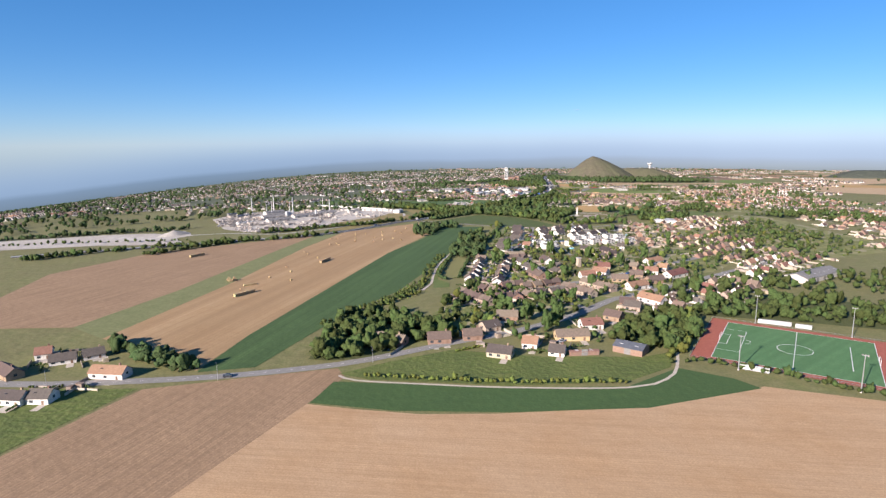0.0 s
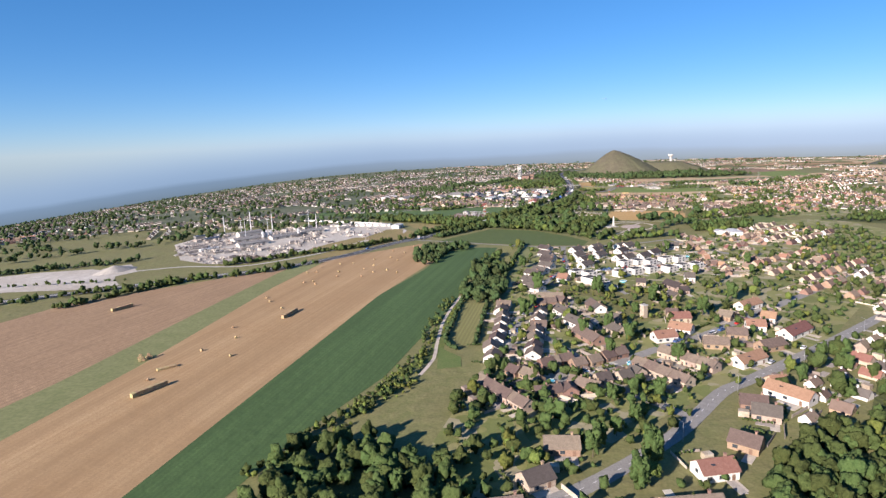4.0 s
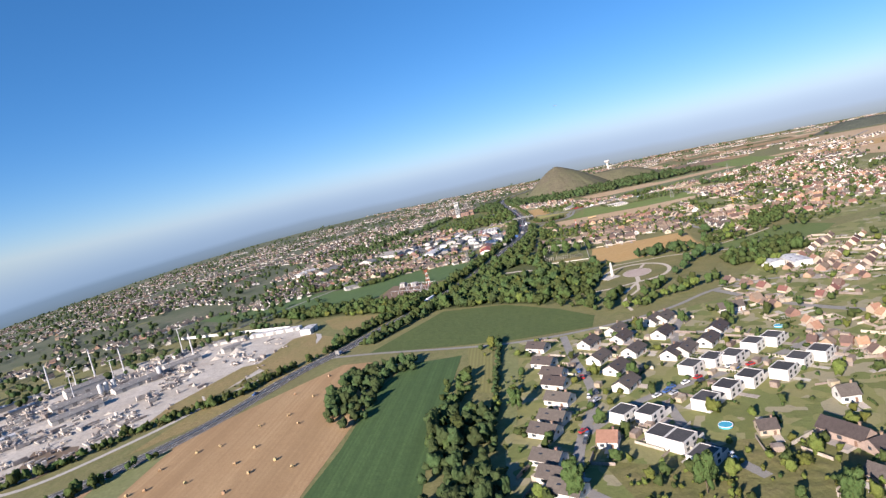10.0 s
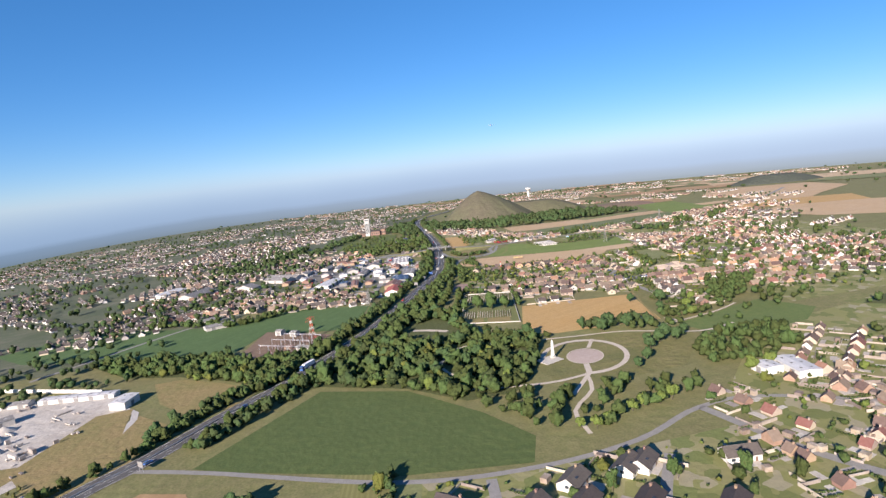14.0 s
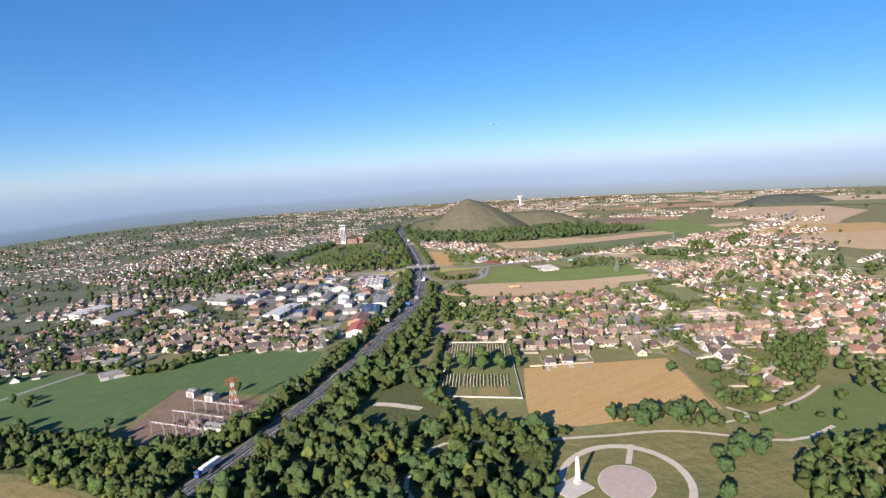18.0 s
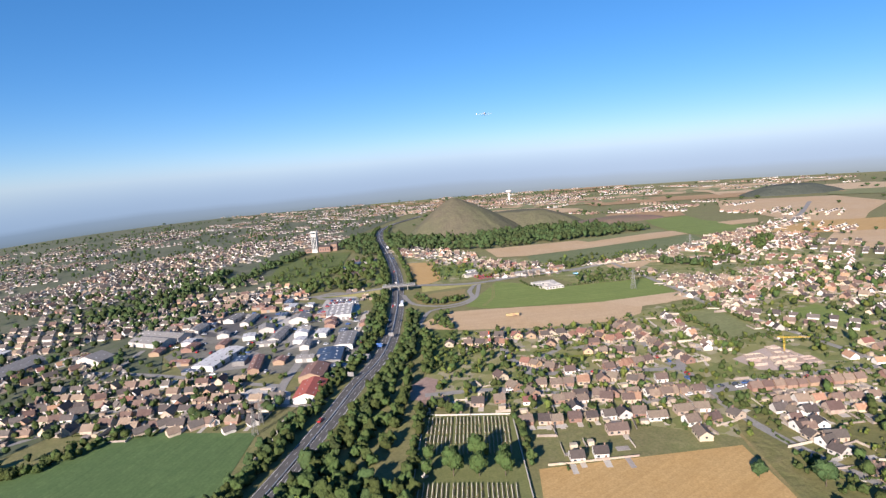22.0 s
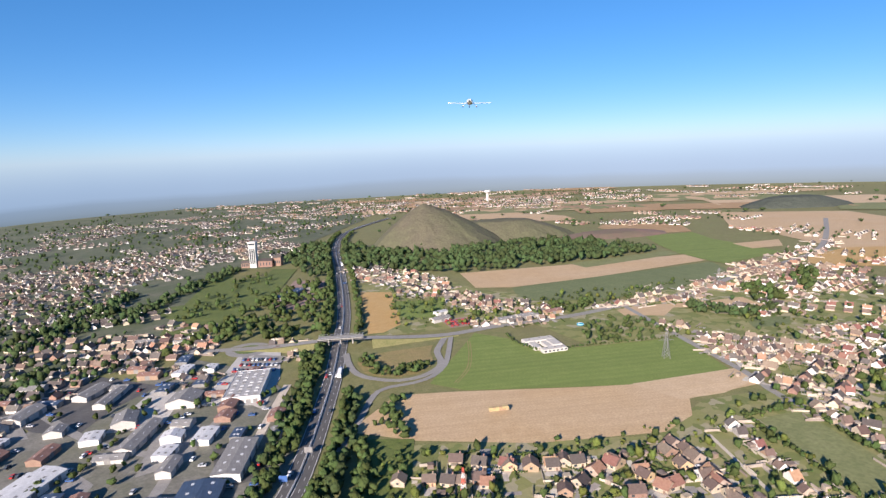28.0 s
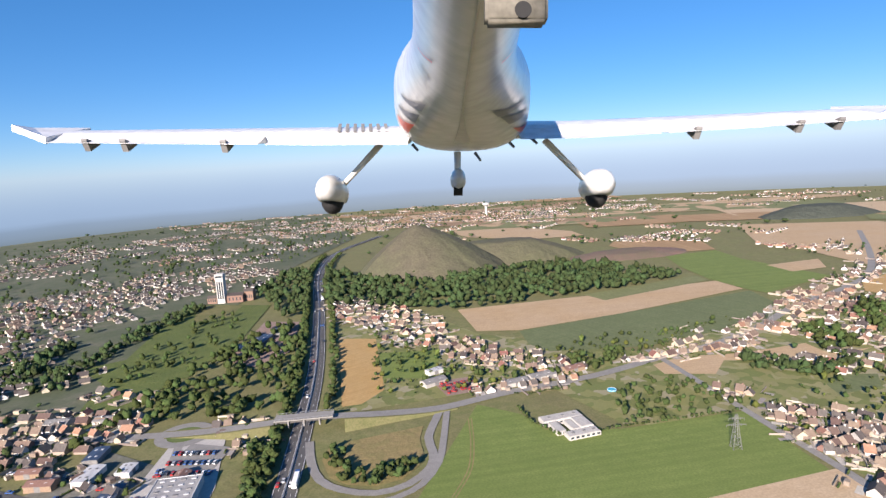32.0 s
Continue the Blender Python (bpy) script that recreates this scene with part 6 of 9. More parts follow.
block(250, 560, 11, 7.5, -8, 24, 8, 3, "bboq", 1)
block(262, 470, 12, 8, -9, 20, 7, 4, "bbos", 2)
block(320, 700, 11, 8, -12, 18, 8, 4, "bqos", 3)
block(420, 930, 13, -4, 5, 20, 5, 3, "bqo", 4)
block(490, 1150, 12, 6, -4, 22, 5, 3, "bqpo", 6)
block(-60, 1150, 12, -4, 5, 16, 12, 5, "bdpq", 9)
block(20, 1130, 12, -5, 6, 15, 8, 3, "bdqp", 10)
block(-60, 1360, 13, -5, 7, 19, 9, 9, "bdqp", 11)
block(60, 1420, 12, -5, 4, 14, 6, 2, "bqdw", 12)
block(-180, 1330, 13, -5, 7, 19, 8, 10, "dpqp", 13)
block(-150, 1180, 13, 9, -14, 20, 11, 3, "brd", 7)
block(-80, 1140, 13, 3, -6, 18, 10, 2, "brd", 8)


# ---- sheds ----
M["metal_white"] = mat("white_sheet_roof", (0.54, 0.545, 0.55), (0.64, 0.645, 0.65), 3.0, 0.8, rough=0.65, rows=(0, 0.8, 0.2))
M["flat_roof"] = mat("grey_flat_roof", (0.30, 0.295, 0.29), (0.40, 0.395, 0.385), 4.0, 0.8, rough=0.85)
M["metal_grey"] = mat("grey_sheet_roof", (0.20, 0.195, 0.19), (0.28, 0.275, 0.265), 3.0, 0.8, rough=0.8, rows=(0, 0.8, 0.2))
M["metal_blue"] = mat("dark_blue_roof", (0.05, 0.075, 0.12), (0.07, 0.10, 0.16), 3.0, 0.8, rough=0.4, rows=(0, 0.8, 0.3))
M["metal_red"] = mat("red_sheet_roof", (0.36, 0.09, 0.06), (0.42, 0.13, 0.09), 3.0, 0.8, rough=0.6)
M["metal_brown"] = mat("brown_sheet_roof", (0.21, 0.12, 0.095), (0.27, 0.16, 0.125), 3.0, 0.8, rough=0.7)
M["slate"] = mat("slate_sheet", (0.09, 0.10, 0.12), (0.13, 0.14, 0.16), 2.0, 0.5, rough=0.6)
SHEDS = {"white": ("render", "metal_white", "white sheet-roofed warehouse beside a yard"), "grey": ("concrete", "metal_grey", "grey sheet-roofed warehouse in a yard"), "striped": ("render", "metal_grey", "warehouse with pale and dark roof strips"), "blue": ("metal_grey", "metal_blue", "low warehouse with a dark blue roof"), "bluewhite": ("render", "metal_white", "small white and blue industrial unit"), "red": ("render", "metal_red", "white workshop with a red roof"), "brown": ("brick", "metal_brown", "workshop with a brown sheet roof"), "barn": ("brick", "slate", "brick barn with a slate-grey roof"), "flat": ("render", "metal_grey", "flat grey-roofed store with white walls"), "office": ("render", "metal_white", "white low office block round a courtyard")}


def shed(x, y, turn, length, width, height, style):
    wall, roof, label = SHEDS[style]
    ob = empty("warehouse", x, y, fall(x, y), turn)
    tagged(ob, label, "warehouse", "sheds of the industrial estate" if y > 1000 else "")
    height = height * 0.64
    if style == "office":
        for sx, sy, px, py, up in ((length, 8, 0, width / 2 - 4, 3.0), (length * 0.78, 7, length * 0.11, -width / 2 + 3.5, 2.5), (8, width - 15.2, length / 2 - 4, 0.4, 2.8), (6, width - 15.2, -length / 2 + 5, 0.4, 2.4), (5, width - 15.2, 2, 0.4, 2.2)):
            bm = bmesh.new()
            box(bm, sx, sy, up, (px, py, 0), bevel=0.05)
            part("wing", bm, M["pale_render"], ob)
            bm = bmesh.new()
            box(bm, sx - 0.8, sy - 0.8, 0.22, (px, py, up))
            part("roof", bm, M["concrete"], ob)
            for q in range(max(2, int(sx / 3))):
                for face in (-1, 1):
                    bm = bmesh.new()
                    box(bm, 1.9, 0.16, 1.2, (px + (q + 0.5) * sx / max(2, int(sx / 3)) - sx / 2, py + face * sy / 2, 0.9))
                    part("window", bm, M["glass"], ob)
            if sx > 9:
                for q in (-0.3, 0.05, 0.35):
                    bm = bmesh.new()
                    box(bm, 1.6, 1.2, 0.5, (px + q * sx, py, up + 0.2))
                    part("roof_unit", bm, M["metal_grey"], ob)
        return ob
    if style == "flat":
        bm = bmesh.new()
        box(bm, length, width, height, (0, 0, 0), bevel=0.05)
        part("wall", bm, M["render"], ob)
        bm = bmesh.new()
        box(bm, length - 0.8, width - 0.8, 0.2, (0, 0, height))
        part("roof", bm, M["flat_roof"], ob)
        for px, py, sx, sy in ((0, width / 2 - 0.2, length, 0.4), (0, -width / 2 + 0.2, length, 0.4), (length / 2 - 0.2, 0, 0.4, width - 0.82), (-length / 2 + 0.2, 0, 0.4, width - 0.82)):
            bm = bmesh.new()
            box(bm, sx, sy, 0.5, (px, py, height + 0.002))
            part("parapet", bm, M["metal_white"], ob)
        for i in range(9):
            for j in range(4):
                bm = bmesh.new()
                box(bm, 1.2, 2.4, 0.35, ((i - 4) * 4.9, (j - 1.5) * 5.2, height + 0.2), bevel=0.05)
                part("rooflight", bm, M["metal_white" if (i + j) % 3 else "metal_grey"], ob)
        for k in range(5):
            bm = bmesh.new()
            box(bm, 0.12, 3.0, 2.8, (-length / 2 - 0.05, (k - 2) * 4.2, 0))
            part("roller_door", bm, M["metal_grey"], ob)
        return ob
    low = style in ("white", "blue", "striped")
    ridge = height + width * (0.05 if low else 0.16)
    bm = bmesh.new()
    gable(bm, length, width, height, ridge)
    part("wall", bm, M[wall], ob)
    bm = bmesh.new()
    roof_slabs(bm, length, width, height, ridge, 0.3, 0.15)
    part("roof", bm, M[roof], ob)
    n = max(2, int(length / 7))
    for k in range(n):
        bm = bmesh.new()
        box(bm, 1.6, width * 0.55, 0.12, ((k + 0.5) * length / n - length / 2, 0, 0))
        for v in bm.verts:
            v.co.z += height + (ridge - height) * (1 - abs(v.co.y) / (width / 2)) + 0.2
        part("rooflight", bm, M["metal_grey" if roof == "metal_white" else "metal_white"], ob)
    for k in range(max(1, int(length / 10))):
        bm = bmesh.new()
        box(bm, 3.2, 0.15, 3.2, ((k + 0.5) * length / max(1, int(length / 10)) - length / 2, -width / 2, 0))
        part("roller_door", bm, M["metal_grey"], ob)
    return ob


for row in [
    (179, 1318, 79, 46, 23, 7, "flat"),
    (172, 1219, 75, 36, 14, 7, "striped"),
    (157, 1194, 76, 15, 19, 6, "blue"),
    (135, 1370, 70, 18, 9, 5, "white"),
    (141, 1312, 74, 18, 18, 6, "grey"),
    (137, 1242, 70, 12, 9, 5, "white"),
    (139, 1259, 78, 9, 11, 6, "bluewhite"),
    (121, 1268, 72, 36, 10, 5, "grey"),
    (110, 1294, 90, 17, 13, 6, "grey"),
    (96, 1277, 85, 12, 10, 5, "white"),
    (81, 1235, 56, 22, 15, 6, "white"),
    (80, 1353, 63, 23, 11, 5, "grey"),
    (94, 1337, 73, 28, 8, 5, "grey"),
    (74, 1295, 83, 10, 10, 5, "grey"),
    (49, 1328, 69, 22, 12, 6, "grey"),
    (137, 1122, 74, 29, 16, 6, "red"),
    (142, 1155, 72, 25, 16, 6, "brown"),
    (15, 1306, -41, 39, 18, 6, "grey"),
    (-23, 1275, 60, 17, 25, 6, "grey"),
    (74, 1222, 63, 40, 17, 6, "white"),
    (103, 1196, 83, 33, 8, 5, "brown"),
    (156, 1182, 77, 23, 16, 6, "blue"),
    (22, 1321, -39, 49, 16, 6, "grey"),
    (394, 1309, -3, 25, 29, 8, "office"),
    (95, 286, -37, 15, 11, 5, "barn"),
    (70, 282, 5, 15, 3, 3, "brown"),
    (283, 769, -91, 11, 11, 6, "white"),
    (296, 763, -101, 24, 12, 6, "white"),
    (286, 445, 33, 52, 17, 6, "grey"),
]:
    shed(*row)

# ---- cars and lorries ----
M["tyre"] = mat("tyre_rubber", (0.02, 0.02, 0.02), (0.03, 0.03, 0.03), 0.5, rough=0.85)
PAINTS = [mat("car_paint_" + n, c, tuple(v * 1.08 for v in c), 2.0, rough=0.25, spec=0.5) for n, c in (("white", (0.75, 0.75, 0.74)), ("silver", (0.42, 0.43, 0.45)), ("dark", (0.04, 0.045, 0.055)), ("red", (0.38, 0.03, 0.025)), ("blue", (0.05, 0.11, 0.28)))]


def car(paint, label):
    ob = empty("car", 0, 0)
    tagged(ob, label, "car")
    bm = bmesh.new()
    box(bm, 4.3, 1.8, 0.75, (0, 0, 0.35), bevel=0.18)
    part("body", bm, paint, ob)
    bm = bmesh.new()
    top = box(bm, 2.5, 1.6, 0.62, (-0.2, 0, 1.02))
    for v in top:
        if v.co.z > 1.4:
            v.co.x = -0.2 + (v.co.x + 0.2) * 0.66
            v.co.y *= 0.84
    part("cabin_glass", bm, M["glass"], ob)
    bm = bmesh.new()
    box(bm, 1.6, 1.34, 0.06, (-0.2, 0, 1.62), bevel=0.02)
    part("roof", bm, paint, ob)
    for x in (-1.35, 1.35):
        for y in (-0.82, 0.82):
            bm = bmesh.new()
            tube(bm, (x, y - 0.12, 0.32), (x, y + 0.12, 0.32), 0.32, seg=10)
            part("wheel", bm, M["tyre"], ob)
    return ob


CARS = [car(p, l) for p, l in zip(PAINTS, ("white car on grey asphalt", "silver car on grey asphalt", "dark grey car on asphalt", "red car on grey asphalt", "blue car on grey asphalt"))]
CAR_USED = set()


def put_car(x, y, turn, k, group):
    m = pose(x, y, fall(x, y) + 0.16, 0, 0, turn)
    if k not in CAR_USED:
        CAR_USED.add(k)
        CARS[k].matrix_basis = m
        return tagged(CARS[k], group=group)
    return tagged(copy_thing(CARS[k], m), group=group)


def lorry(x, y, turn, paint):
    ob = empty("lorry", x, y, fall(x, y) + 0.15, turn)
    tagged(ob, "articulated lorry with a pale box trailer", "lorry", "lorries on the motorway")
    bm = bmesh.new()
    box(bm, 12.0, 2.5, 2.7, (-1.5, 0, 1.1), bevel=0.06)
    part("trailer", bm, PAINTS[0], ob)
    bm = bmesh.new()
    box(bm, 2.3, 2.4, 2.9, (6.2, 0, 0.5), bevel=0.15)
    part("cab", bm, paint, ob)
    bm = bmesh.new()
    box(bm, 0.1, 2.1, 0.9, (7.36, 0, 2.1))
    part("windscreen", bm, M["glass"], ob)
    for px in (-6, -4.8, -3.6, 3.2, 6.4):
        for py in (-1.05, 1.05):
            bm = bmesh.new()
            tube(bm, (px, py - 0.15, 0.48), (px, py + 0.15, 0.48), 0.48, seg=10)
            part("wheel", bm, M["tyre"], ob)


def traffic():
    r = random.Random(3)
    line = [p for p in MOTORWAY if 700 < p[1] < 2000]
    for i in range(4, len(line) - 2, 5):
        for off, rev in ((-4.6, 180), (-2.2, 180), (2.2, 0), (4.6, 0)):
            if r.random() < 0.33:
                p, q = line[i], line[i + 1]
                d = q - p
                nrm = np.array((d[1], -d[0])) / np.linalg.norm(d)
                c = p + d * r.random() + nrm * off
                a = math.degrees(math.atan2(d[1], d[0])) + rev
                if r.random() < 0.16 and abs(off) > 3:
                    lorry(c[0], c[1], a, r.choice(PAINTS))
                else:
                    put_car(c[0], c[1], a, r.randrange(5), "cars on the motorway")
    for k in range(26):
        i, j = k % 9, k // 9
        put_car(172 + i * 3.1 + j * 2.5, 1357 + j * 11 - i * 1.3, 65 + r.uniform(-3, 3), r.randrange(5), "cars in the car park")
    for x, y, a in ((62, 300, 30), (66, 303, 30), (70, 402, 40), (66, 408, 130), (62, 412, 130), (85, 372, 40), (150, 415, 42), (175, 432, 42), (118, 448, 34), (165, 480, 37), (95, 628, 30), (128, 622, 14), (160, 628, 12), (118, 560, 80), (112, 570, 80), (70, 545, 70), (250, 1070, -20), (300, 1042, -25), (330, 1031, -20), (278, 1110, 92), (376, 1110, 80), (379, 1140, 80), (-100, 256, 5), (20, 309, 32), (140, 1230, 20), (118, 1285, 60), (165, 1262, 70), (150, 1300, 70), (172, 1280, 75)):
        put_car(x, y, a + (180 if r.random() < 0.5 else 0), r.randrange(5), "parked cars")


traffic()

# ---- sports pitch ----
def pitch():
    # corner at the far left, u along the goal line towards the road, v along the touch line
    o, u, v = np.array((167.0, 333.0)), np.array((-0.533, -0.846)), np.array((0.80, -0.53))
    v = v / np.linalg.norm(v)
    W2, L2 = 66.0, 70.0

    def at(a, b, z):
        p = o + u * a + v * b
        return (p[0], p[1], z)

    def slab(name, a0, a1, b0, b1, z, material, label, cat="sports pitch"):
        verts = [at(a0, b0, z), at(a1, b0, z), at(a1, b1, z), at(a0, b1, z)]
        return tagged(raw(name, verts, [(0, 1, 2, 3)], material), label, cat, "", "structure")

    slab("pitch_surround", -5, W2 + 5, -9, L2 + 9, 0.16, M["tartan"], "red all-weather surround of the pitch")
    slab("pitch_turf", 0, W2, 0, L2, 0.2, M["turf"], "green artificial turf with white markings")
    for name, a0, a1, b0, b1 in (("goal_line", 0, W2, 0, 0.3), ("goal_line", 0, W2, L2 - 0.3, L2), ("touch_line", 0, 0.3, 0, L2), ("touch_line", W2 - 0.3, W2, 0, L2), ("halfway_line", 0, W2, L2 / 2 - 0.15, L2 / 2 + 0.15), ("box_line", 14, W2 - 14, 11, 11.3), ("box_line", 14, W2 - 14, L2 - 11.3, L2 - 11), ("box_line", 14, 14.3, 0, 11), ("box_line", W2 - 14.3, W2 - 14, 0, 11), ("box_line", 24, W2 - 24, 4, 4.3), ("box_line", 24, 24.3, 0, 4), ("box_line", W2 - 24.3, W2 - 24, 0, 4)):
        slab(name, a0, a1, b0, b1, 0.24, M["paint"], "white painted line on the turf", "pitch marking")
    c = at(W2 / 2, L2 / 2, 0)
    ring(c[0], c[1], 7.8, 8.15, M["paint"], "centre_circle", "white centre circle", 0.24, category="pitch marking")
    c = at(W2 / 2, 10.5, 0)
    ring(c[0], c[1], 4.0, 4.3, M["paint"], "box_arc", "white arc at the penalty box", 0.24, a0=-100, a1=35, category="pitch marking")
    # masts
    for k, (x, y, h) in enumerate(((137, 260, 16.5), (182, 331, 16.5), (176, 234, 16.5), (220, 304, 16.5))):
        ob = empty("floodlight_mast", x, y, 0, -34)
        tagged(ob, "tall galvanised floodlight mast beside the pitch", "floodlight", "floodlights of the pitch")
        bm = bmesh.new()
        tube(bm, (0, 0, 0), (0, 0, h), 0.28, 0.14, 10)
        part("pole", bm, M["steel"], ob)
        bm = bmesh.new()
        box(bm, 2.6, 0.2, 0.2, (0, 0, h - 0.2))
        part("crossbar", bm, M["steel"], ob)
        for px in (-1.0, 0, 1.0):
            bm = bmesh.new()
            box(bm, 0.6, 0.35, 0.5, (px, -0.2, h), bevel=0.05)
            part("lamp", bm, M["metal_grey"], ob)
        bm = bmesh.new()
        box(bm, 0.9, 0.9, 0.4, (0, 0, 0))
        part("footing", bm, M["concrete"], ob)
    # shelters
    for x, y, ln, a in ((143, 258, 13, -32), (191, 327, 17, -28), (203, 319, 8, -28)):
        ob = empty("dugout_shelter", x, y, 0.15, a)
        tagged(ob, "white-roofed spectator shelter beside the pitch", "shelter", "shelters of the pitch")
        bm = bmesh.new()
        box(bm, ln, 1.9, 0.15, (0, 0, 2.3), bevel=0.03)
        part("roof", bm, M["paint"], ob)
        bm = bmesh.new()
        box(bm, ln, 0.12, 2.1, (0, 0.8, 0.1))
        part("back_panel", bm, M["paint"], ob)
        bm = bmesh.new()
        box(bm, ln - 0.6, 0.45, 0.45, (0, 0.4, 0))
        part("bench", bm, M["steel"], ob)
        for k in range(5):
            bm = bmesh.new()
            tube(bm, (-ln / 2 + 0.2 + k * (ln - 0.4) / 4, -0.85, 0), (-ln / 2 + 0.2 + k * (ln - 0.4) / 4, -0.85, 2.35), 0.05, seg=6)
            part("post", bm, M["steel"], ob)
    fence = empty("fence", 0, 0)
    tagged(fence, "low mesh fence round the pitch", "fence")
    corners = [at(-5, -9, 0), at(W2 + 5, -9, 0), at(W2 + 5, L2 + 9, 0), at(-5, L2 + 9, 0)]
    for i in range(4):
        p, q = Vector(corners[i - 1]), Vector(corners[i])
        n = 10
        bm = bmesh.new()
        tube(bm, p + Vector((0, 0, 1.1)), q + Vector((0, 0, 1.1)), 0.05, seg=5)
        tube(bm, p + Vector((0, 0, 0.6)), q + Vector((0, 0, 0.6)), 0.03, seg=5)
        part("rail", bm, M["steel"], fence)
        for k in range(n):
            w = p.lerp(q, k / n)
            bm = bmesh.new()
            tube(bm, w, w + Vector((0, 0, 1.15)), 0.05, seg=5)
            part("post", bm, M["steel"], fence)
    for b, s in ((0, -1), (L2, 1)):
        g0 = at(W2 / 2, b, 0.2)
        ob = empty("goal", g0[0], g0[1], 0.2, math.degrees(math.atan2(u[1], u[0])))
        tagged(ob, "white football goal on green turf", "goal", "goals of the pitch")
        for px in (-3.66, 3.66):
            bm = bmesh.new()
            tube(bm, (px, 0, 0), (px, 0, 2.44), 0.09, seg=8)
            part("post", bm, M["paint"], ob)
        bm = bmesh.new()
        tube(bm, (-3.66, 0, 2.44), (3.66, 0, 2.44), 0.09, seg=8)
        part("crossbar", bm, M["paint"], ob)


pitch()

# ---- bales ----
M["straw"] = mat("straw", (0.36, 0.26, 0.135), (0.45, 0.34, 0.19), 0.5, 0.15, bump=0.05, vary=0.1)


def bales():
    me = None
    r = random.Random(9)
    for x, y in ((-121, 615), (-110, 608), (-114, 618), (-97, 633), (-119, 653), (-76, 630), (-127, 652), (-119, 673), (-104, 684), (-92, 685), (-78, 658), (-68, 644), (-74, 700), (-57, 651), (-47, 639), (-59, 706), (-47, 728), (-38, 738), (-132, 559), (-118, 540), (-138, 570), (-99, 650), (-71, 672), (-51, 690), (-60, 740), (-40, 760), (-137, 500), (-128, 480), (-140, 460), (-150, 420), (-120, 450)):
        ob = empty("straw_bale", x, y, 0.05, r.uniform(0, 180))
        tagged(ob, "round straw bale lying on stubble", "straw bale", "round bales on the stubble")
        if me is None:
            bm = bmesh.new()
            tube(bm, (-0.6, 0, 0.7), (0.6, 0, 0.7), 0.72, seg=16)
            b = part("roll", bm, M["straw"], ob)
            bm = bmesh.new()
            for px in (-0.35, 0.0, 0.35):
                tube(bm, (px - 0.03, 0, 0.7), (px + 0.03, 0, 0.7), 0.732, seg=16)
            n = part("netting", bm, M["stubble"], ob, "pale net wrap")
            me = (b.data, n.data)
        else:
            for nm, d in zip(("roll", "netting"), me):
                o = new(nm, d)
                o.parent = ob
    for x, y, a, n in ((-142, 408, 58, 9), (-108, 526, 74, 9), (-237, 556, 60, 8), (-147, 436, 40, 5), (317, 1219, -10, 6)):
        ob = empty("bale_stack", x, y, 0.05, a)
        tagged(ob, "long low stack of square straw bales", "bale stack", "bale stacks")
        for k in range(n):
            for z in range(2 if n > 5 else 1):
                bm = bmesh.new()
                box(bm, 1.9, 2.2, 1.1, ((k - n / 2) * 1.95, r.uniform(-0.1, 0.1), z * 1.12), bevel=0.06)
                part("bale", bm, M["straw"], ob)
    for x, y in ((-167, 447), (-165, 451), (-169, 450)):
        ob = empty("bale_stack", x, y, 0.05, 30)
        tagged(ob, "heap of round straw bales", "bale stack", "bale stacks")
        for px, pz in ((-0.9, 0), (0.9, 0), (0, 1.45)):
            bm = bmesh.new()
            tube(bm, (px, -0.65, 0.85 + pz), (px, 0.65, 0.85 + pz), 0.85, seg=14)
            part("bale", bm, M["straw"], ob)


bales()

# ---- memorial and cemetery ----
M["stone"] = mat("pale_stone", (0.44, 0.42, 0.37), (0.54, 0.51, 0.46), 1.0, 0.3, rough=0.8)
M["plaza"] = mat("pink_paving", (0.40, 0.32, 0.275), (0.48, 0.40, 0.35), 2.5, 0.5)
ring(212, 840, 0, 10.8, M["plaza"], "memorial_plaza", "round pale pink paved plaza", 0.2, category="plaza", stretch=1.25, turn=60)
ring(212, 840, 10.8, 11.5, M["path"], "plaza_kerb", "pale kerb round the plaza", 0.32, category="kerb", stretch=1.25, turn=60)
ring(212, 841, 24.2, 27.4, M["path"], "memorial_ring", "pale curved path round the plaza", 0.2, a0=-172, a1=98, category="footpath", stretch=1.2, turn=60)
street([(221, 853), (232, 868)], 2.5, "path", "pale path to the plaza", "footpath", 0.22)
street([(206, 827), (200, 811)], 3.5, "path", "pale path to the plaza", "footpath", 0.22)
street([(200, 812), (187, 810), (174, 810), (149, 816), (132, 822)], 2.6, "path", "pale footpath through the memorial wood", "footpath", 0.21)
street([(201, 813), (190, 801), (178, 788)], 2.6, "path", "pale footpath to the lane", "footpath", 0.23)
ob = empty("obelisk", 193, 846, 0.1, 20)
tagged(ob, "tall white stone obelisk on a paved platform", "monument")
bm = bmesh.new()
box(bm, 14, 11, 0.4, (-4, -1, 0), bevel=0.05)
part("platform", bm, M["stone"], ob)
bm = bmesh.new()
box(bm, 2.6, 2.6, 1.4, (0, 0, 0.4), bevel=0.1)
part("plinth", bm, M["stone"], ob)
bm = bmesh.new()
for v in box(bm, 1.6, 1.6, 9.4, (0, 0, 1.8)):
    if v.co.z > 5:
        v.co.x *= 0.62
        v.co.y *= 0.62
top = bmesh.ops.create_cone(bm, cap_ends=True, segments=4, radius1=0.7, radius2=0.02, depth=1.0, matrix=Matrix.Translation((0, 0, 11.7)) @ Matrix.Rotation(radians(45), 4, "Z"))
part("shaft", bm, M["render"], ob)


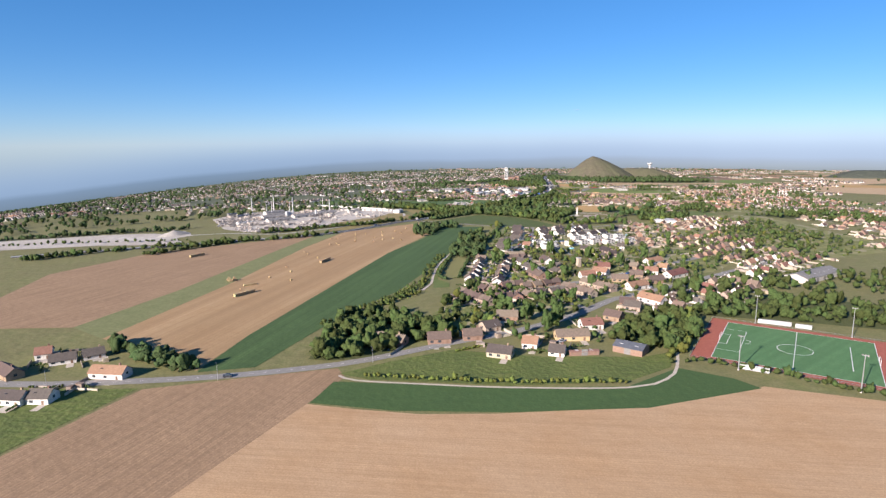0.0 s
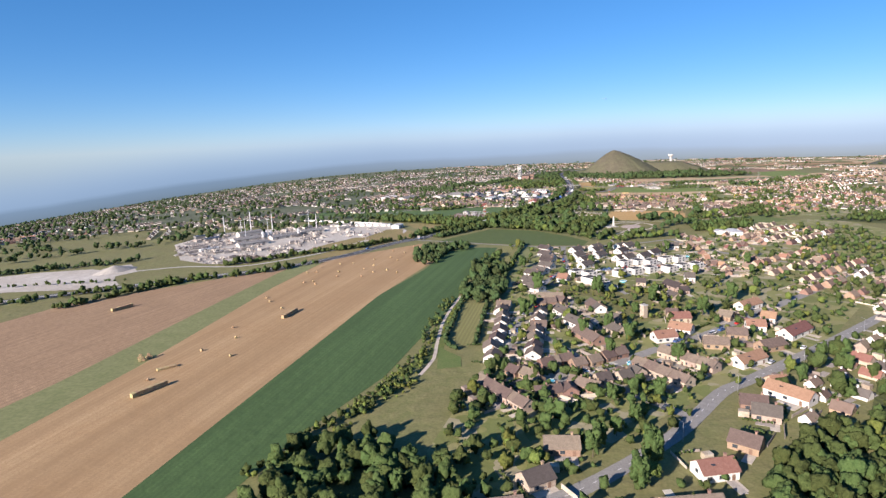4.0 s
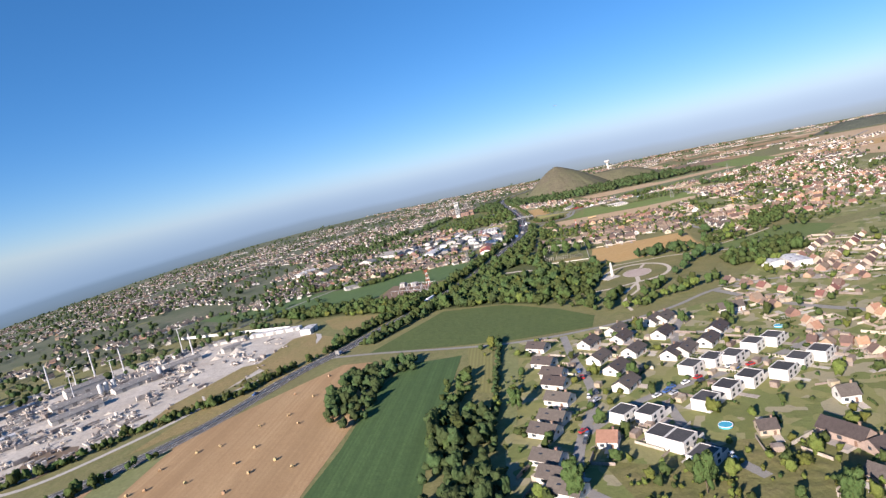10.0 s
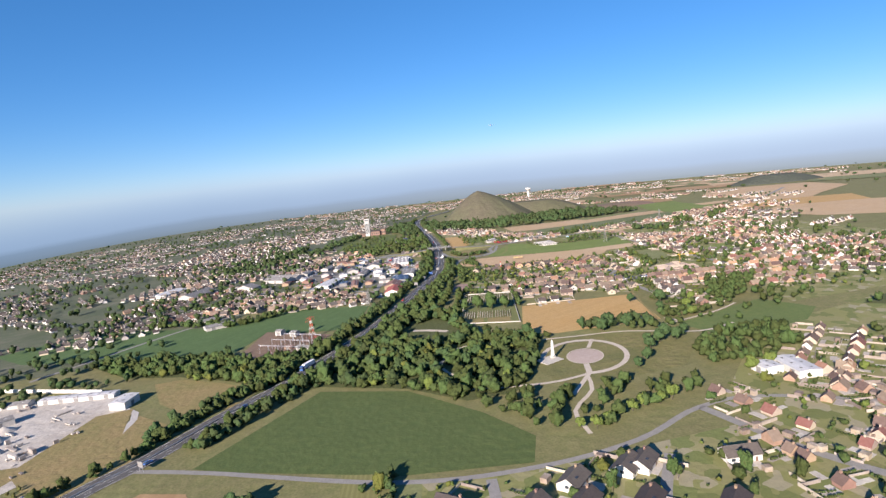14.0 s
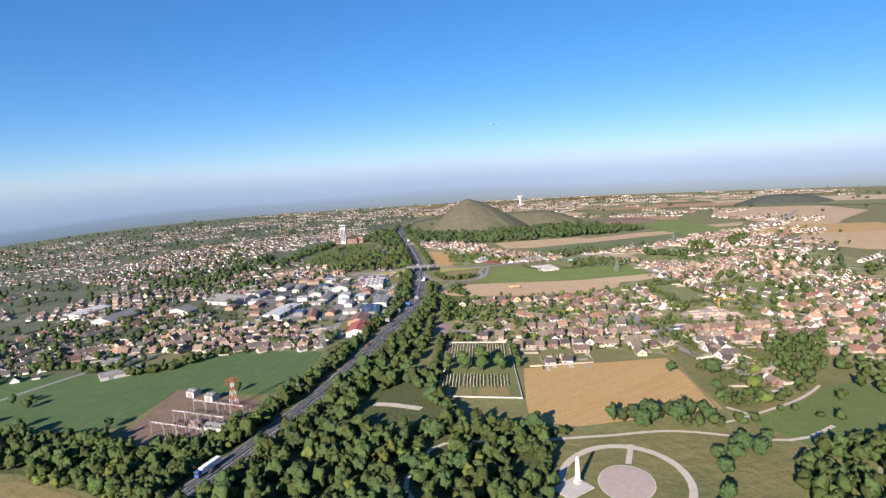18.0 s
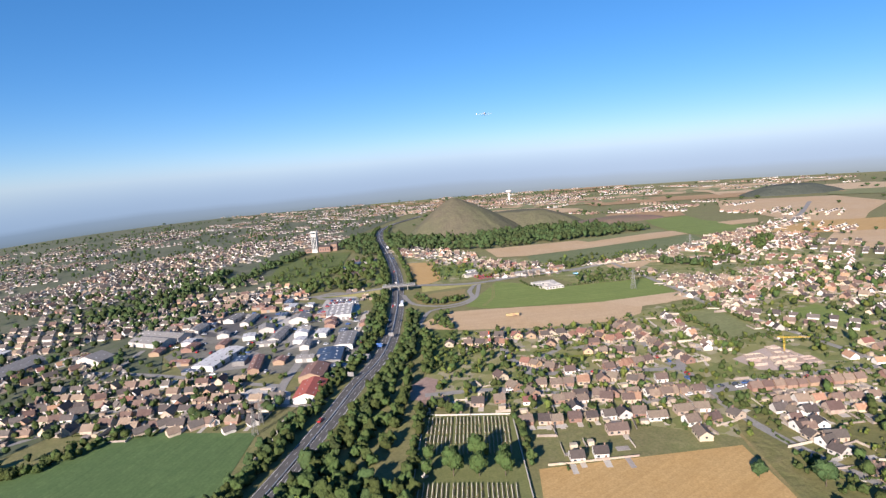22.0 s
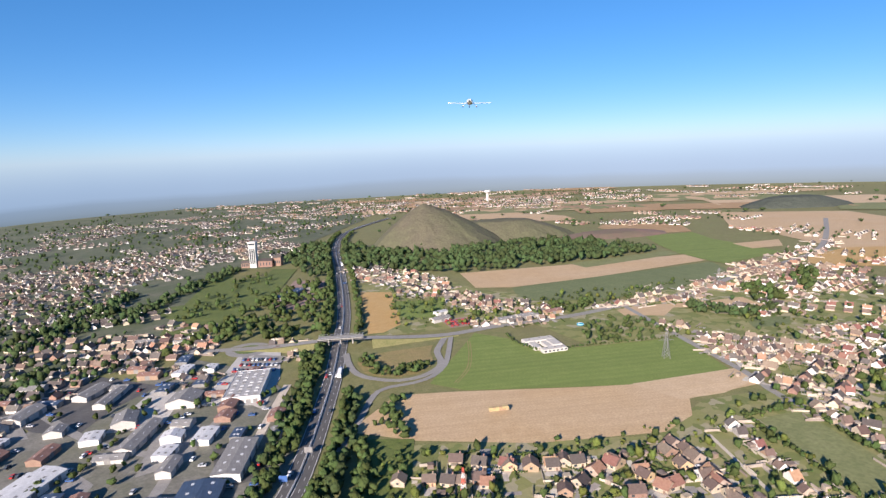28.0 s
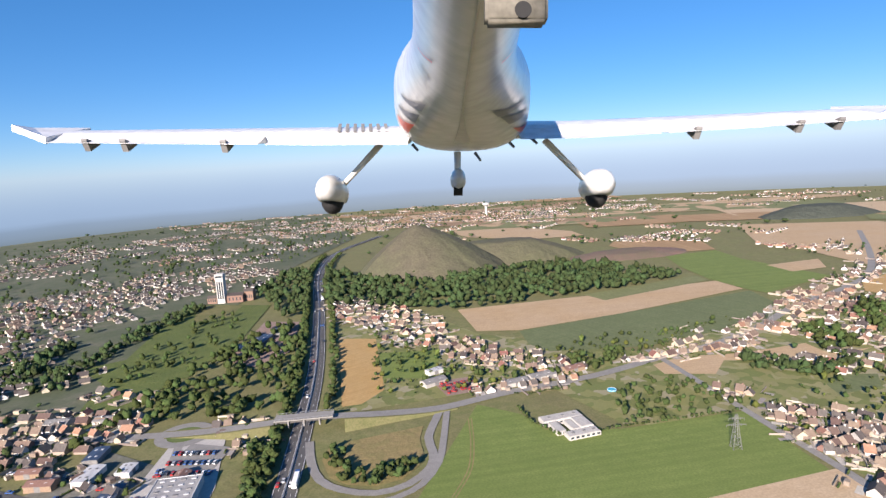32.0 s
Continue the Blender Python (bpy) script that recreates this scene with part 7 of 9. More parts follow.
def cemetery():
    tl, tr, br, bl = (Vector((*p, 0)) for p in ((194, 1058), (238, 1039), (207, 937), (160, 960)))
    area("cemetery_lawn", [p.to_2d()[:] for p in (tl, tr, br, bl)], mat("cemetery_grass", (0.135, 0.155, 0.052), (0.175, 0.185, 0.072), 4.0, 0.8), 0.1, "mown cemetery lawn", "lawn")
    wall = empty("cemetery_wall", 0, 0)
    tagged(wall, "low pale stone wall round the cemetery", "wall")
    cs = (tl, tr, br, bl)
    for i in range(4):
        a, b = cs[i - 1], cs[i]
        d = b - a
        bm = bmesh.new()
        m = (a + b) / 2
        box(bm, d.length, 0.4, 0.8, (m.x, m.y, 0.0), math.atan2(d.y, d.x), bevel=0.05)
        part("wall_run", bm, M["stone"], wall)
    ax, ay = (tr - tl), (bl - tl)
    verts, faces = [], []
    r = random.Random(2)
    ux, uy = ax.normalized(), ay.normalized()
    beds = []
    for band in ((0.035, 0.115), (0.135, 0.215), (0.235, 0.315), (0.335, 0.415), (0.665, 0.86)):
        for i in range(21):
            s = 0.06 + 0.31 * (i // 7) + 0.042 * (i % 7)
            p, q = tl + ax * s + ay * band[0], tl + ax * s + ay * band[1]
            beds.append((p, q))
            n = int((q - p).length / 1.5)
            for k in range(n):
                if r.random() < 0.06:
                    continue
                c = p.lerp(q, k / n)
                o = len(verts)
                for z in (0.0, 0.95):
                    for su, sv in ((-0.22, -0.06), (0.22, -0.06), (0.22, 0.06), (-0.22, 0.06)):
                        w = c + ux * sv * 2 + uy * su * 1.6
                        verts.append((w.x, w.y, z))
                faces += [tuple(o + j for j in f) for f in ((4, 5, 6, 7), (0, 1, 5, 4), (1, 2, 6, 5), (2, 3, 7, 6), (3, 0, 4, 7))]
    tagged(raw("headstones", verts, faces, mat("weathered_headstone", (0.33, 0.31, 0.26), (0.42, 0.40, 0.35), 0.8, island=0.2)), "long even rows of pale war grave headstones", "headstones", "", "stuff")
    for p, q in beds:
        bm = bmesh.new()
        d = q - p
        m = (p + q) / 2
        box(bm, d.length, 0.7, 0.12, (m.x + ux.x * 0.5, m.y + ux.y * 0.5, 0.06), math.atan2(d.y, d.x))
        tagged(part("flower_bed", bm, M["dry"]), "narrow brown flower bed along a grave row", "flower bed", "flower beds between the graves")
    spots = []
    for v in (0.475, 0.59):
        for k in range(4):
            c = tl + ax * (0.13 + 0.24 * k) + ay * v
            spots.append((c.x, c.y))
    plant(tree(31, HIGH[0], M["leaf"], 8.2, 10.5, "round-crowned cemetery tree on the lawn"), spots, "cemetery trees", 4)
    ob = empty("stone_cross", *(tl + ax * 0.1 + ay * 0.6).to_2d(), 0.1, 25)
    tagged(ob, "white stone cross on a stepped base", "monument")
    bm = bmesh.new()
    box(bm, 2.6, 2.6, 0.6, bevel=0.1)
    part("base", bm, M["stone"], ob)
    bm = bmesh.new()
    box(bm, 0.5, 0.4, 6.0, (0, 0, 0.6), bevel=0.05)
    box(bm, 2.2, 0.4, 0.45, (0, 0, 4.8), bevel=0.05)
    part("cross", bm, M["stone"], ob)
    for j, (v0, v1) in enumerate(((0.86, 0.98), (0.86, 0.98))):
        p = tl + ax * (0.1 + 0.45 * j) + ay * v0
        q = p + ax * 0.38
        s = q + (bl - tl) * (v1 - v0)
        w = p + (bl - tl) * (v1 - v0)
        area("lawn_panel", [k.to_2d()[:] for k in (p, q, s, w)], M["dry"], 0.16, "worn lawn panel at the cemetery gate", "lawn")


cemetery()
wall = empty("garden_wall", 252, 978.5, 0, -12.5)
tagged(wall, "low pale garden wall along the ripe field", "wall")
for k in range(6):
    bm = bmesh.new()
    box(bm, 6.9, 0.3, 0.9 if k % 3 else 1.15, ((k - 2.5) * 7.0, 0, 0), bevel=0.04)
    part("wall_run", bm, M["pale_brick"], wall)


# ---- building site ----
def building_site():
    area("building_site", [(396, 1053), (438, 1062), (437, 1022), (413, 1021), (396, 1031)], M["plaza"], 0.14, "pinkish bare ground of a building site", "ground")
    M["blockwork"] = mat("new_blockwork", (0.34, 0.27, 0.22), (0.46, 0.39, 0.33), 2.0, 0.5, vary=0.15)
    r = random.Random(61)
    for x, y, ln, d in ((402, 1040, 11, 8), (409, 1048, 11, 8), (418, 1036, 12, 8), (427, 1043, 12, 8), (421, 1027, 14, 8), (432, 1029, 10, 8), (430, 1053, 10, 8), (412, 1029, 8, 7)):
        ob = empty("house_shell", x, y, 0.14, -14 + r.choice((0, 90)))
        tagged(ob, "unfinished roofless house shell of pinkish blockwork", "house shell", "house shells on the building site")
        for px, py, sx, sy in ((0, -d / 2, ln, 0.3), (0, d / 2, ln, 0.3), (-ln / 2, 0, 0.3, d - 0.3), (ln / 2, 0, 0.3, d - 0.3), (ln * 0.1, 0, 0.3, d - 0.3)):
            bm = bmesh.new()
            box(bm, sx, sy, r.uniform(0.5, 1.9), (px, py, 0))
            part("wall", bm, M["blockwork"], ob)
    M["crane_yellow"] = mat("yellow_crane_paint", (0.55, 0.36, 0.04), (0.62, 0.42, 0.07), 1.0, 0.3, rough=0.5)
    ob = empty("tower_crane", 430, 1046, 0.14, -28)
    tagged(ob, "yellow tower crane with a long jib over bare ground", "crane")
    bm = bmesh.new()
    for sx, sy in ((-0.35, -0.35), (0.35, -0.35), (0.35, 0.35), (-0.35, 0.35)):
        tube(bm, (sx, sy, 0), (sx, sy, 10), 0.07, seg=4)
    for k in range(7):
        tube(bm, (-0.35, -0.35, k * 1.4), (0.35, -0.35, k * 1.4 + 1.4), 0.045, seg=3)
        tube(bm, (-0.35, 0.35, k * 1.4), (-0.35, -0.35, k * 1.4 + 1.4), 0.045, seg=3)
    part("mast", bm, M["crane_yellow"], ob)
    bm = bmesh.new()
    for py in (-0.3, 0.3):
        tube(bm, (-4, py, 10), (15, py, 10), 0.07, seg=4)
    tube(bm, (-4, 0, 10.6), (15, 0, 10.6), 0.07, seg=4)
    for k in range(14):
        tube(bm, (-4 + k * 1.35, -0.3, 10), (-3.3 + k * 1.35, 0, 10.6), 0.04, seg=3)
        tube(bm, (-4 + k * 1.35, 0.3, 10), (-3.3 + k * 1.35, 0, 10.6), 0.04, seg=3)
    part("jib", bm, M["crane_yellow"], ob)
    bm = bmesh.new()
    box(bm, 1.6, 1.0, 1.0, (-3.4, 0, 9.0), bevel=0.08)
    part("counterweight", bm, M["concrete"], ob)
    bm = bmesh.new()
    box(bm, 3.6, 3.6, 0.6, (0, 0, 0), bevel=0.08)
    part("footing", bm, M["concrete"], ob)


building_site()


# ---- houses too many to count ----
FAR_LOOK = {
    "brown_roof_tiles": mat("far_brown_tiles", (0.135, 0.095, 0.075), (0.18, 0.13, 0.105), 1.5, island=0.4),
    "orange_roof_tiles": mat("far_orange_tiles", (0.235, 0.12, 0.082), (0.29, 0.165, 0.12), 1.5, island=0.35),
    "dark_roof_tiles": mat("far_dark_tiles", (0.075, 0.065, 0.06), (0.11, 0.095, 0.088), 1.5, island=0.4),
    "red_brick": mat("far_red_brick", (0.24, 0.15, 0.11), (0.31, 0.21, 0.155), 1.5, island=0.25),
    "pale_brick": mat("far_pale_brick", (0.35, 0.28, 0.215), (0.44, 0.37, 0.295), 1.5, island=0.25),
}


def joined_houses(name, spots, label, wall_cols, roof_cols, small=1.0):
    """Many small gabled houses in one mesh, each with a wall and a roof material."""
    me = bpy.data.meshes.new(name)
    verts, faces, slots = [], [], []
    r = random.Random(len(spots))
    mats = wall_cols + roof_cols
    for x, y, turn, length, style in spots:
        wall, roof, eaves, _ = STYLES.get(style, STYLES["w"])
        wi = wall_cols.index(M[wall]) if M[wall] in wall_cols else 0
        ri = len(wall_cols) + (roof_cols.index(M[roof]) if M[roof] in roof_cols else 0)
        k = small * r.uniform(0.78, 1.02)
        l, d, e = length / 2 * k, 3.5 * k * r.uniform(0.9, 1.15), eaves * k * r.uniform(0.65, 0.95)
        g = e + d * 0.85
        c, s = math.cos(radians(turn)), math.sin(radians(turn))
        z0, o = fall(x, y), len(verts)
        k = 0.4
        for px, py, pz in ((-l, -d, -0.4), (l, -d, -0.4), (l, d, -0.4), (-l, d, -0.4), (-l, -d, e), (l, -d, e), (l, d, e), (-l, d, e), (-l, 0, g), (l, 0, g), (-l - k, -d - k, e - 0.3), (l + k, -d - k, e - 0.3), (l + k, 0, g + 0.12), (-l - k, 0, g + 0.12), (l + k, d + k, e - 0.3), (-l - k, d + k, e - 0.3)):
            verts.append((x + px * c - py * s, y + px * s + py * c, z0 + pz))
        for f, m in (((0, 1, 5, 4), wi), ((1, 2, 6, 9, 5), wi), ((2, 3, 7, 6), wi), ((3, 0, 4, 8, 7), wi), ((10, 11, 12, 13), ri), ((13, 12, 14, 15), ri)):
            faces.append(tuple(o + i for i in f))
            slots.append(m)
        cx = l * 0.5
        o = len(verts)
        for pz in (g - 0.6, g + 0.9):
            for px, py in ((cx - 0.35, -0.35), (cx + 0.35, -0.35), (cx + 0.35, 0.35), (cx - 0.35, 0.35)):
                verts.append((x + px * c - py * s, y + px * s + py * c, z0 + pz))
        for f in ((4, 5, 6, 7), (0, 1, 5, 4), (1, 2, 6, 5), (2, 3, 7, 6), (3, 0, 4, 7)):
            faces.append(tuple(o + i for i in f))
            slots.append(wi)
    me.from_pydata(verts, [], faces)
    for m in mats:
        me.materials.append(FAR_LOOK.get(m.name, m))
    me.polygons.foreach_set("material_index", slots)
    me.update()
    return tagged(new(name, me), label, "houses", "", "stuff")


WALLS = [M["render"], M["brick"], M["pale_brick"], M["yellow_brick"], M["pale_render"]]
ROOFS = [M["tile_brown"], M["tile_red"], M["tile_dark"]]
FAR_HOUSES = [h for h in FAR_HOUSES if not any(inside(h[0], h[1], p) for p in CLEARINGS)]
joined_houses("village_houses", FAR_HOUSES, "rows of brick and rendered village houses with chimneys", WALLS, ROOFS, 0.88)

KEEP_OUT = [
    [(-99, 1124), (-44, 983), (-20, 991), (15, 1043), (78, 1002), (90, 1026), (105, 1077), (30, 1106), (-18, 1077)],
    [(10, 1180), (215, 1100), (230, 1290), (200, 1400), (140, 1410), (30, 1340)],
    [(100, 1395), (270, 1395), (330, 1960), (249, 1840), (120, 1850), (105, 1600)],
    [(-8, 975), (10, 1037), (63, 994), (53, 960), (8, 945)],
    [(150, 1770), (260, 1750), (260, 1850), (150, 1850)],
]


def town():
    """The town spread over the plain: short streets of houses with trees between."""
    r = random.Random(12)
    spots, trees = [], []

    def free(x, y):
        if any(inside(x, y, p) for p in KEEP_OUT):
            return False
        i = np.argmin(np.sum((ROAD_PTS - np.array((x, y))) ** 2, 1))
        return x < ROAD_PTS[i][0] - 30 or y > 2500

    def row_of(cx, cy, a, n, gap, styles):
        dx, dy = math.cos(a), math.sin(a)
        for side in (-1, 1):
            for k in range(n):
                if r.random() < 0.15:
                    continue
                x = cx + dx * (k - n / 2) * gap - dy * side * 9 + r.uniform(-1.5, 1.5)
                y = cy + dy * (k - n / 2) * gap + dx * side * 9 + r.uniform(-1.5, 1.5)
                if free(x, y):
                    spots.append((x, y, math.degrees(a) + (90 if r.random() < 0.25 else 0), r.uniform(7, 11), r.choice(styles)))

    for _ in range(860):
        a = radians(r.uniform(68, 178))
        d = r.uniform(0, 1) ** 0.8
        rad = 1050 + d * 1900
        cx, cy = 150 + rad * math.cos(a), rad * math.sin(a)
        if cy < 960 or not free(cx, cy):
            continue
        row_of(cx, cy, radians(r.choice((25, 115, 40, 130, 10))), r.randint(5, 11), r.uniform(11, 15), r.choice(("wpdp", "pwdq", "wpdd", "bdpw")))
    for cx, cy, rad, n in ((760, 1350, 70, 6), (860, 1430, 60, 5), (660, 1240, 90, 10), (600, 1080, 100, 13), (700, 900, 120, 14), (1000, 1900, 120, 12), (900, 2500, 260, 40), (1400, 2700, 260, 36), (500, 2800, 300, 46), (1900, 2500, 220, 24), (1200, 3400, 350, 40), (200, 3300, 350, 40), (-700, 620, 200, 22), (-560, 480, 120, 10), (-900, 900, 300, 40), (1050, 1600, 60, 6)):
        for _ in range(n):
            x, y = r.gauss(cx, rad * 0.6), r.gauss(cy, rad * 0.6)
            dx_a = radians(r.choice((20, 110, 35, 125)))
            dx, dy = math.cos(dx_a), math.sin(dx_a)
            style = r.choice(("prq", "bqr", "wpq"))
            for side in (-1, 1):
                for k in range(r.randint(3, 7)):
                    px, py = x + dx * k * 13 - dy * side * 9, y + dy * k * 13 + dx * side * 9
                    spots.append((px, py, math.degrees(dx_a), r.uniform(7, 11), r.choice(style)))
            for k in range(5):
                trees.append((x + r.uniform(-45, 45), y + r.uniform(-45, 45), r.uniform(5, 9), r.uniform(5, 9)))
    joined_houses("town_houses", spots, "spread of small white and red-roofed town houses", WALLS, ROOFS, 0.8)
    for _ in range(12500):
        a = radians(r.uniform(64, 182))
        rad = 980 + r.uniform(0, 1) ** 1.2 * 2300
        x, y = 150 + rad * math.cos(a), rad * math.sin(a)
        if free(x, y) and noise.noise((x / 160, y / 160, 0.5)) > -0.28:
            w = r.uniform(6, 12)
            trees.append((x, y, w, w * r.uniform(0.8, 1.2)))
    for _ in range(1500):
        a = radians(r.uniform(10, 170))
        rad = r.uniform(2000, 4300)
        x, y = 150 + rad * math.cos(a), rad * math.sin(a)
        if noise.noise((x / 420, y / 160, 3.5)) > 0.12:
            w = r.uniform(12, 24)
            trees.append((x, y, w, w * 0.55))
    grove("town_trees", trees, M["leaf_dark"], "trees scattered between the houses of the town", protos=TINY)


town()


# ---- gardens ----
def gardens():
    r = random.Random(21)
    homes = np.array([(x, y) for _, spots in HOUSES for x, y, *_ in spots] + [(s[0], s[1]) for s in FAR_HOUSES])
    zones = [((0, 300), (150, 395), (250, 500), (250, 640), (230, 720), (120, 722), (60, 745), (45, 600), (20, 440), (-10, 345)), ((205, 1062), (240, 1045), (330, 965), (470, 950), (480, 1180), (420, 1165), (300, 1180), (230, 1205)), ((250, 460), (420, 560), (420, 800), (230, 760), (250, 560)), ((400, 880), (620, 880), (640, 1340), (500, 1290), (470, 1100)), ((300, 1400), (480, 1375), (640, 1440), (430, 1445), (330, 1580))]
    counts = (760, 760, 420, 520, 300)
    low, light, bush = [], [], []
    for poly, n in zip(zones, counts):
        xs, ys = [p[0] for p in poly], [p[1] for p in poly]
        made = 0
        for _ in range(n * 8):
            if made >= n:
                break
            x, y = r.uniform(min(xs), max(xs)), r.uniform(min(ys), max(ys))
            if not inside(x, y, poly) or not clear(x, y, 0.9):
                continue
            d2 = np.min(np.sum((homes - np.array((x, y))) ** 2, 1))
            if d2 < 42 or (60 < x < 215 and 560 < y < 728 and r.random() < 0.65):
                continue
            made += 1
            w = r.uniform(1.6, 3.0) if r.random() < 0.5 else r.uniform(3.0, 6.2)
            (light if r.random() < 0.3 else low).append((x, y, w, w * r.uniform(0.8, 1.4)))
    grove("garden_trees", low, M["leaf"], "garden trees and shrubs between the houses")
    grove("garden_bushes", light, M["leaf_light"], "bright green garden bushes between the houses")
    # single trees that stand out
    plant(tree(41, HIGH[1], M["leaf"], 7, 10, "tall green tree among village gardens"), [(58, 318), (66, 330), (-18, 318), (72, 462), (88, 470), (94, 452), (78, 430), (66, 380), (108, 420), (150, 492), (180, 520), (62, 560), (52, 520), (44, 500), (118, 640), (150, 700), (176, 700), (200, 690), (240, 620), (228, 590), (60, 640), (130, 520), (112, 500), (100, 545)], "village trees", 5)
    plant(tree(42, HIGH[1], M["leaf"], 6, 8, "grey-green willow beside the road"), [(52, 345), (60, 352), (70, 362), (48, 338), (86, 380)], "willows by the road", 6)
    plant(tree(43, HIGH[2], M["leaf_light"], 7, 8, "bright yellow-green tree at the wood edge"), [(170, 748), (178, 752), (186, 755), (194, 757), (202, 760), (210, 758), (218, 760), (164, 752), (20, 345), (62, 322), (290, 775), (284, 782), (276, 772), (320, 880), (330, 900), (345, 915)], "bright trees by the lane", 7)
    plant(tree(44, HIGH[0], M["leaf_dark"], 8, 9, "broad dark tree in rough grass"), [(258, 842), (264, 838), (270, 842), (276, 838), (282, 842), (288, 846), (252, 830), (240, 815), (228, 806), (150, 870), (140, 860), (132, 880), (246, 880), (254, 884), (266, 880), (196, 895), (310, 905), (324, 925), (306, 940)], "trees round the memorial", 8)
    # clipped hedges
    for x, y, ln, a in ((40, 392, 16, 30), (52, 384, 12, -60), (92, 460, 18, 35), (120, 436, 14, 35), (140, 470, 20, 36), (172, 500, 16, 36), (85, 620, 14, 20), (140, 612, 18, 12), (168, 640, 16, 12), (300, 1122, 16, 0), (330, 1122, 16, 0), (315, 1100, 18, -20), (345, 1085, 14, -70), (280, 1180, 14, 10), (310, 1168, 16, -12), (340, 1160, 14, -12), (365, 1150, 14, 70), (15, 292, 20, 28), (50, 286, 14, -10), (255, 1150, 14, 80)):
        ob = empty("hedge", x, y, 0, a)
        v = np.concatenate([c[0] * np.array((2.6, 1.9, 1.7)) + np.array((k * 1.5 - ln / 2, 0, -0.1)) for k, c in ((k, LOW[k % 4]) for k in range(int(ln / 1.5)))])
        n, f = 0, []
        for k in range(int(ln / 1.5)):
            f.append(LOW[k % 4][1] + n)
            n += len(LOW[k % 4][0])
        o = new("foliage", tri_mesh("foliage", v, np.concatenate(f), M["leaf_light" if x % 3 == 0 else "leaf"]))
        o.parent = ob
        tagged(ob, "clipped green garden hedge beside a lawn", "hedge", "garden hedges")
    M["pool"] = mat("pool_water", (0.05, 0.32, 0.45), (0.08, 0.40, 0.55), 1.0, rough=0.1, spec=0.5)
    for x, y, rad in ((128, 580, 2.6), (86, 420, 2.2), (44, 402, 2.0), (352, 1120, 2.0), (445, 1340, 3.0), (208, 660, 2.2)):
        ob = empty("swimming_pool", x, y, 0.05)
        tagged(ob, "round blue garden pool with a pale rim", "pool", "garden pools")
        bm = bmesh.new()
        tube(bm, (0, 0, 0), (0, 0, 0.75), rad, seg=20)
        part("water", bm, M["pool"], ob)
        bm = bmesh.new()
        for k in range(20):
            a0, a1 = k * 0.31416, (k + 1) * 0.31416
            tube(bm, (rad * math.cos(a0), rad * math.sin(a0), 0.75), (rad * math.cos(a1), rad * math.sin(a1), 0.75), 0.14, seg=5)
        part("rim", bm, M["paint"], ob)


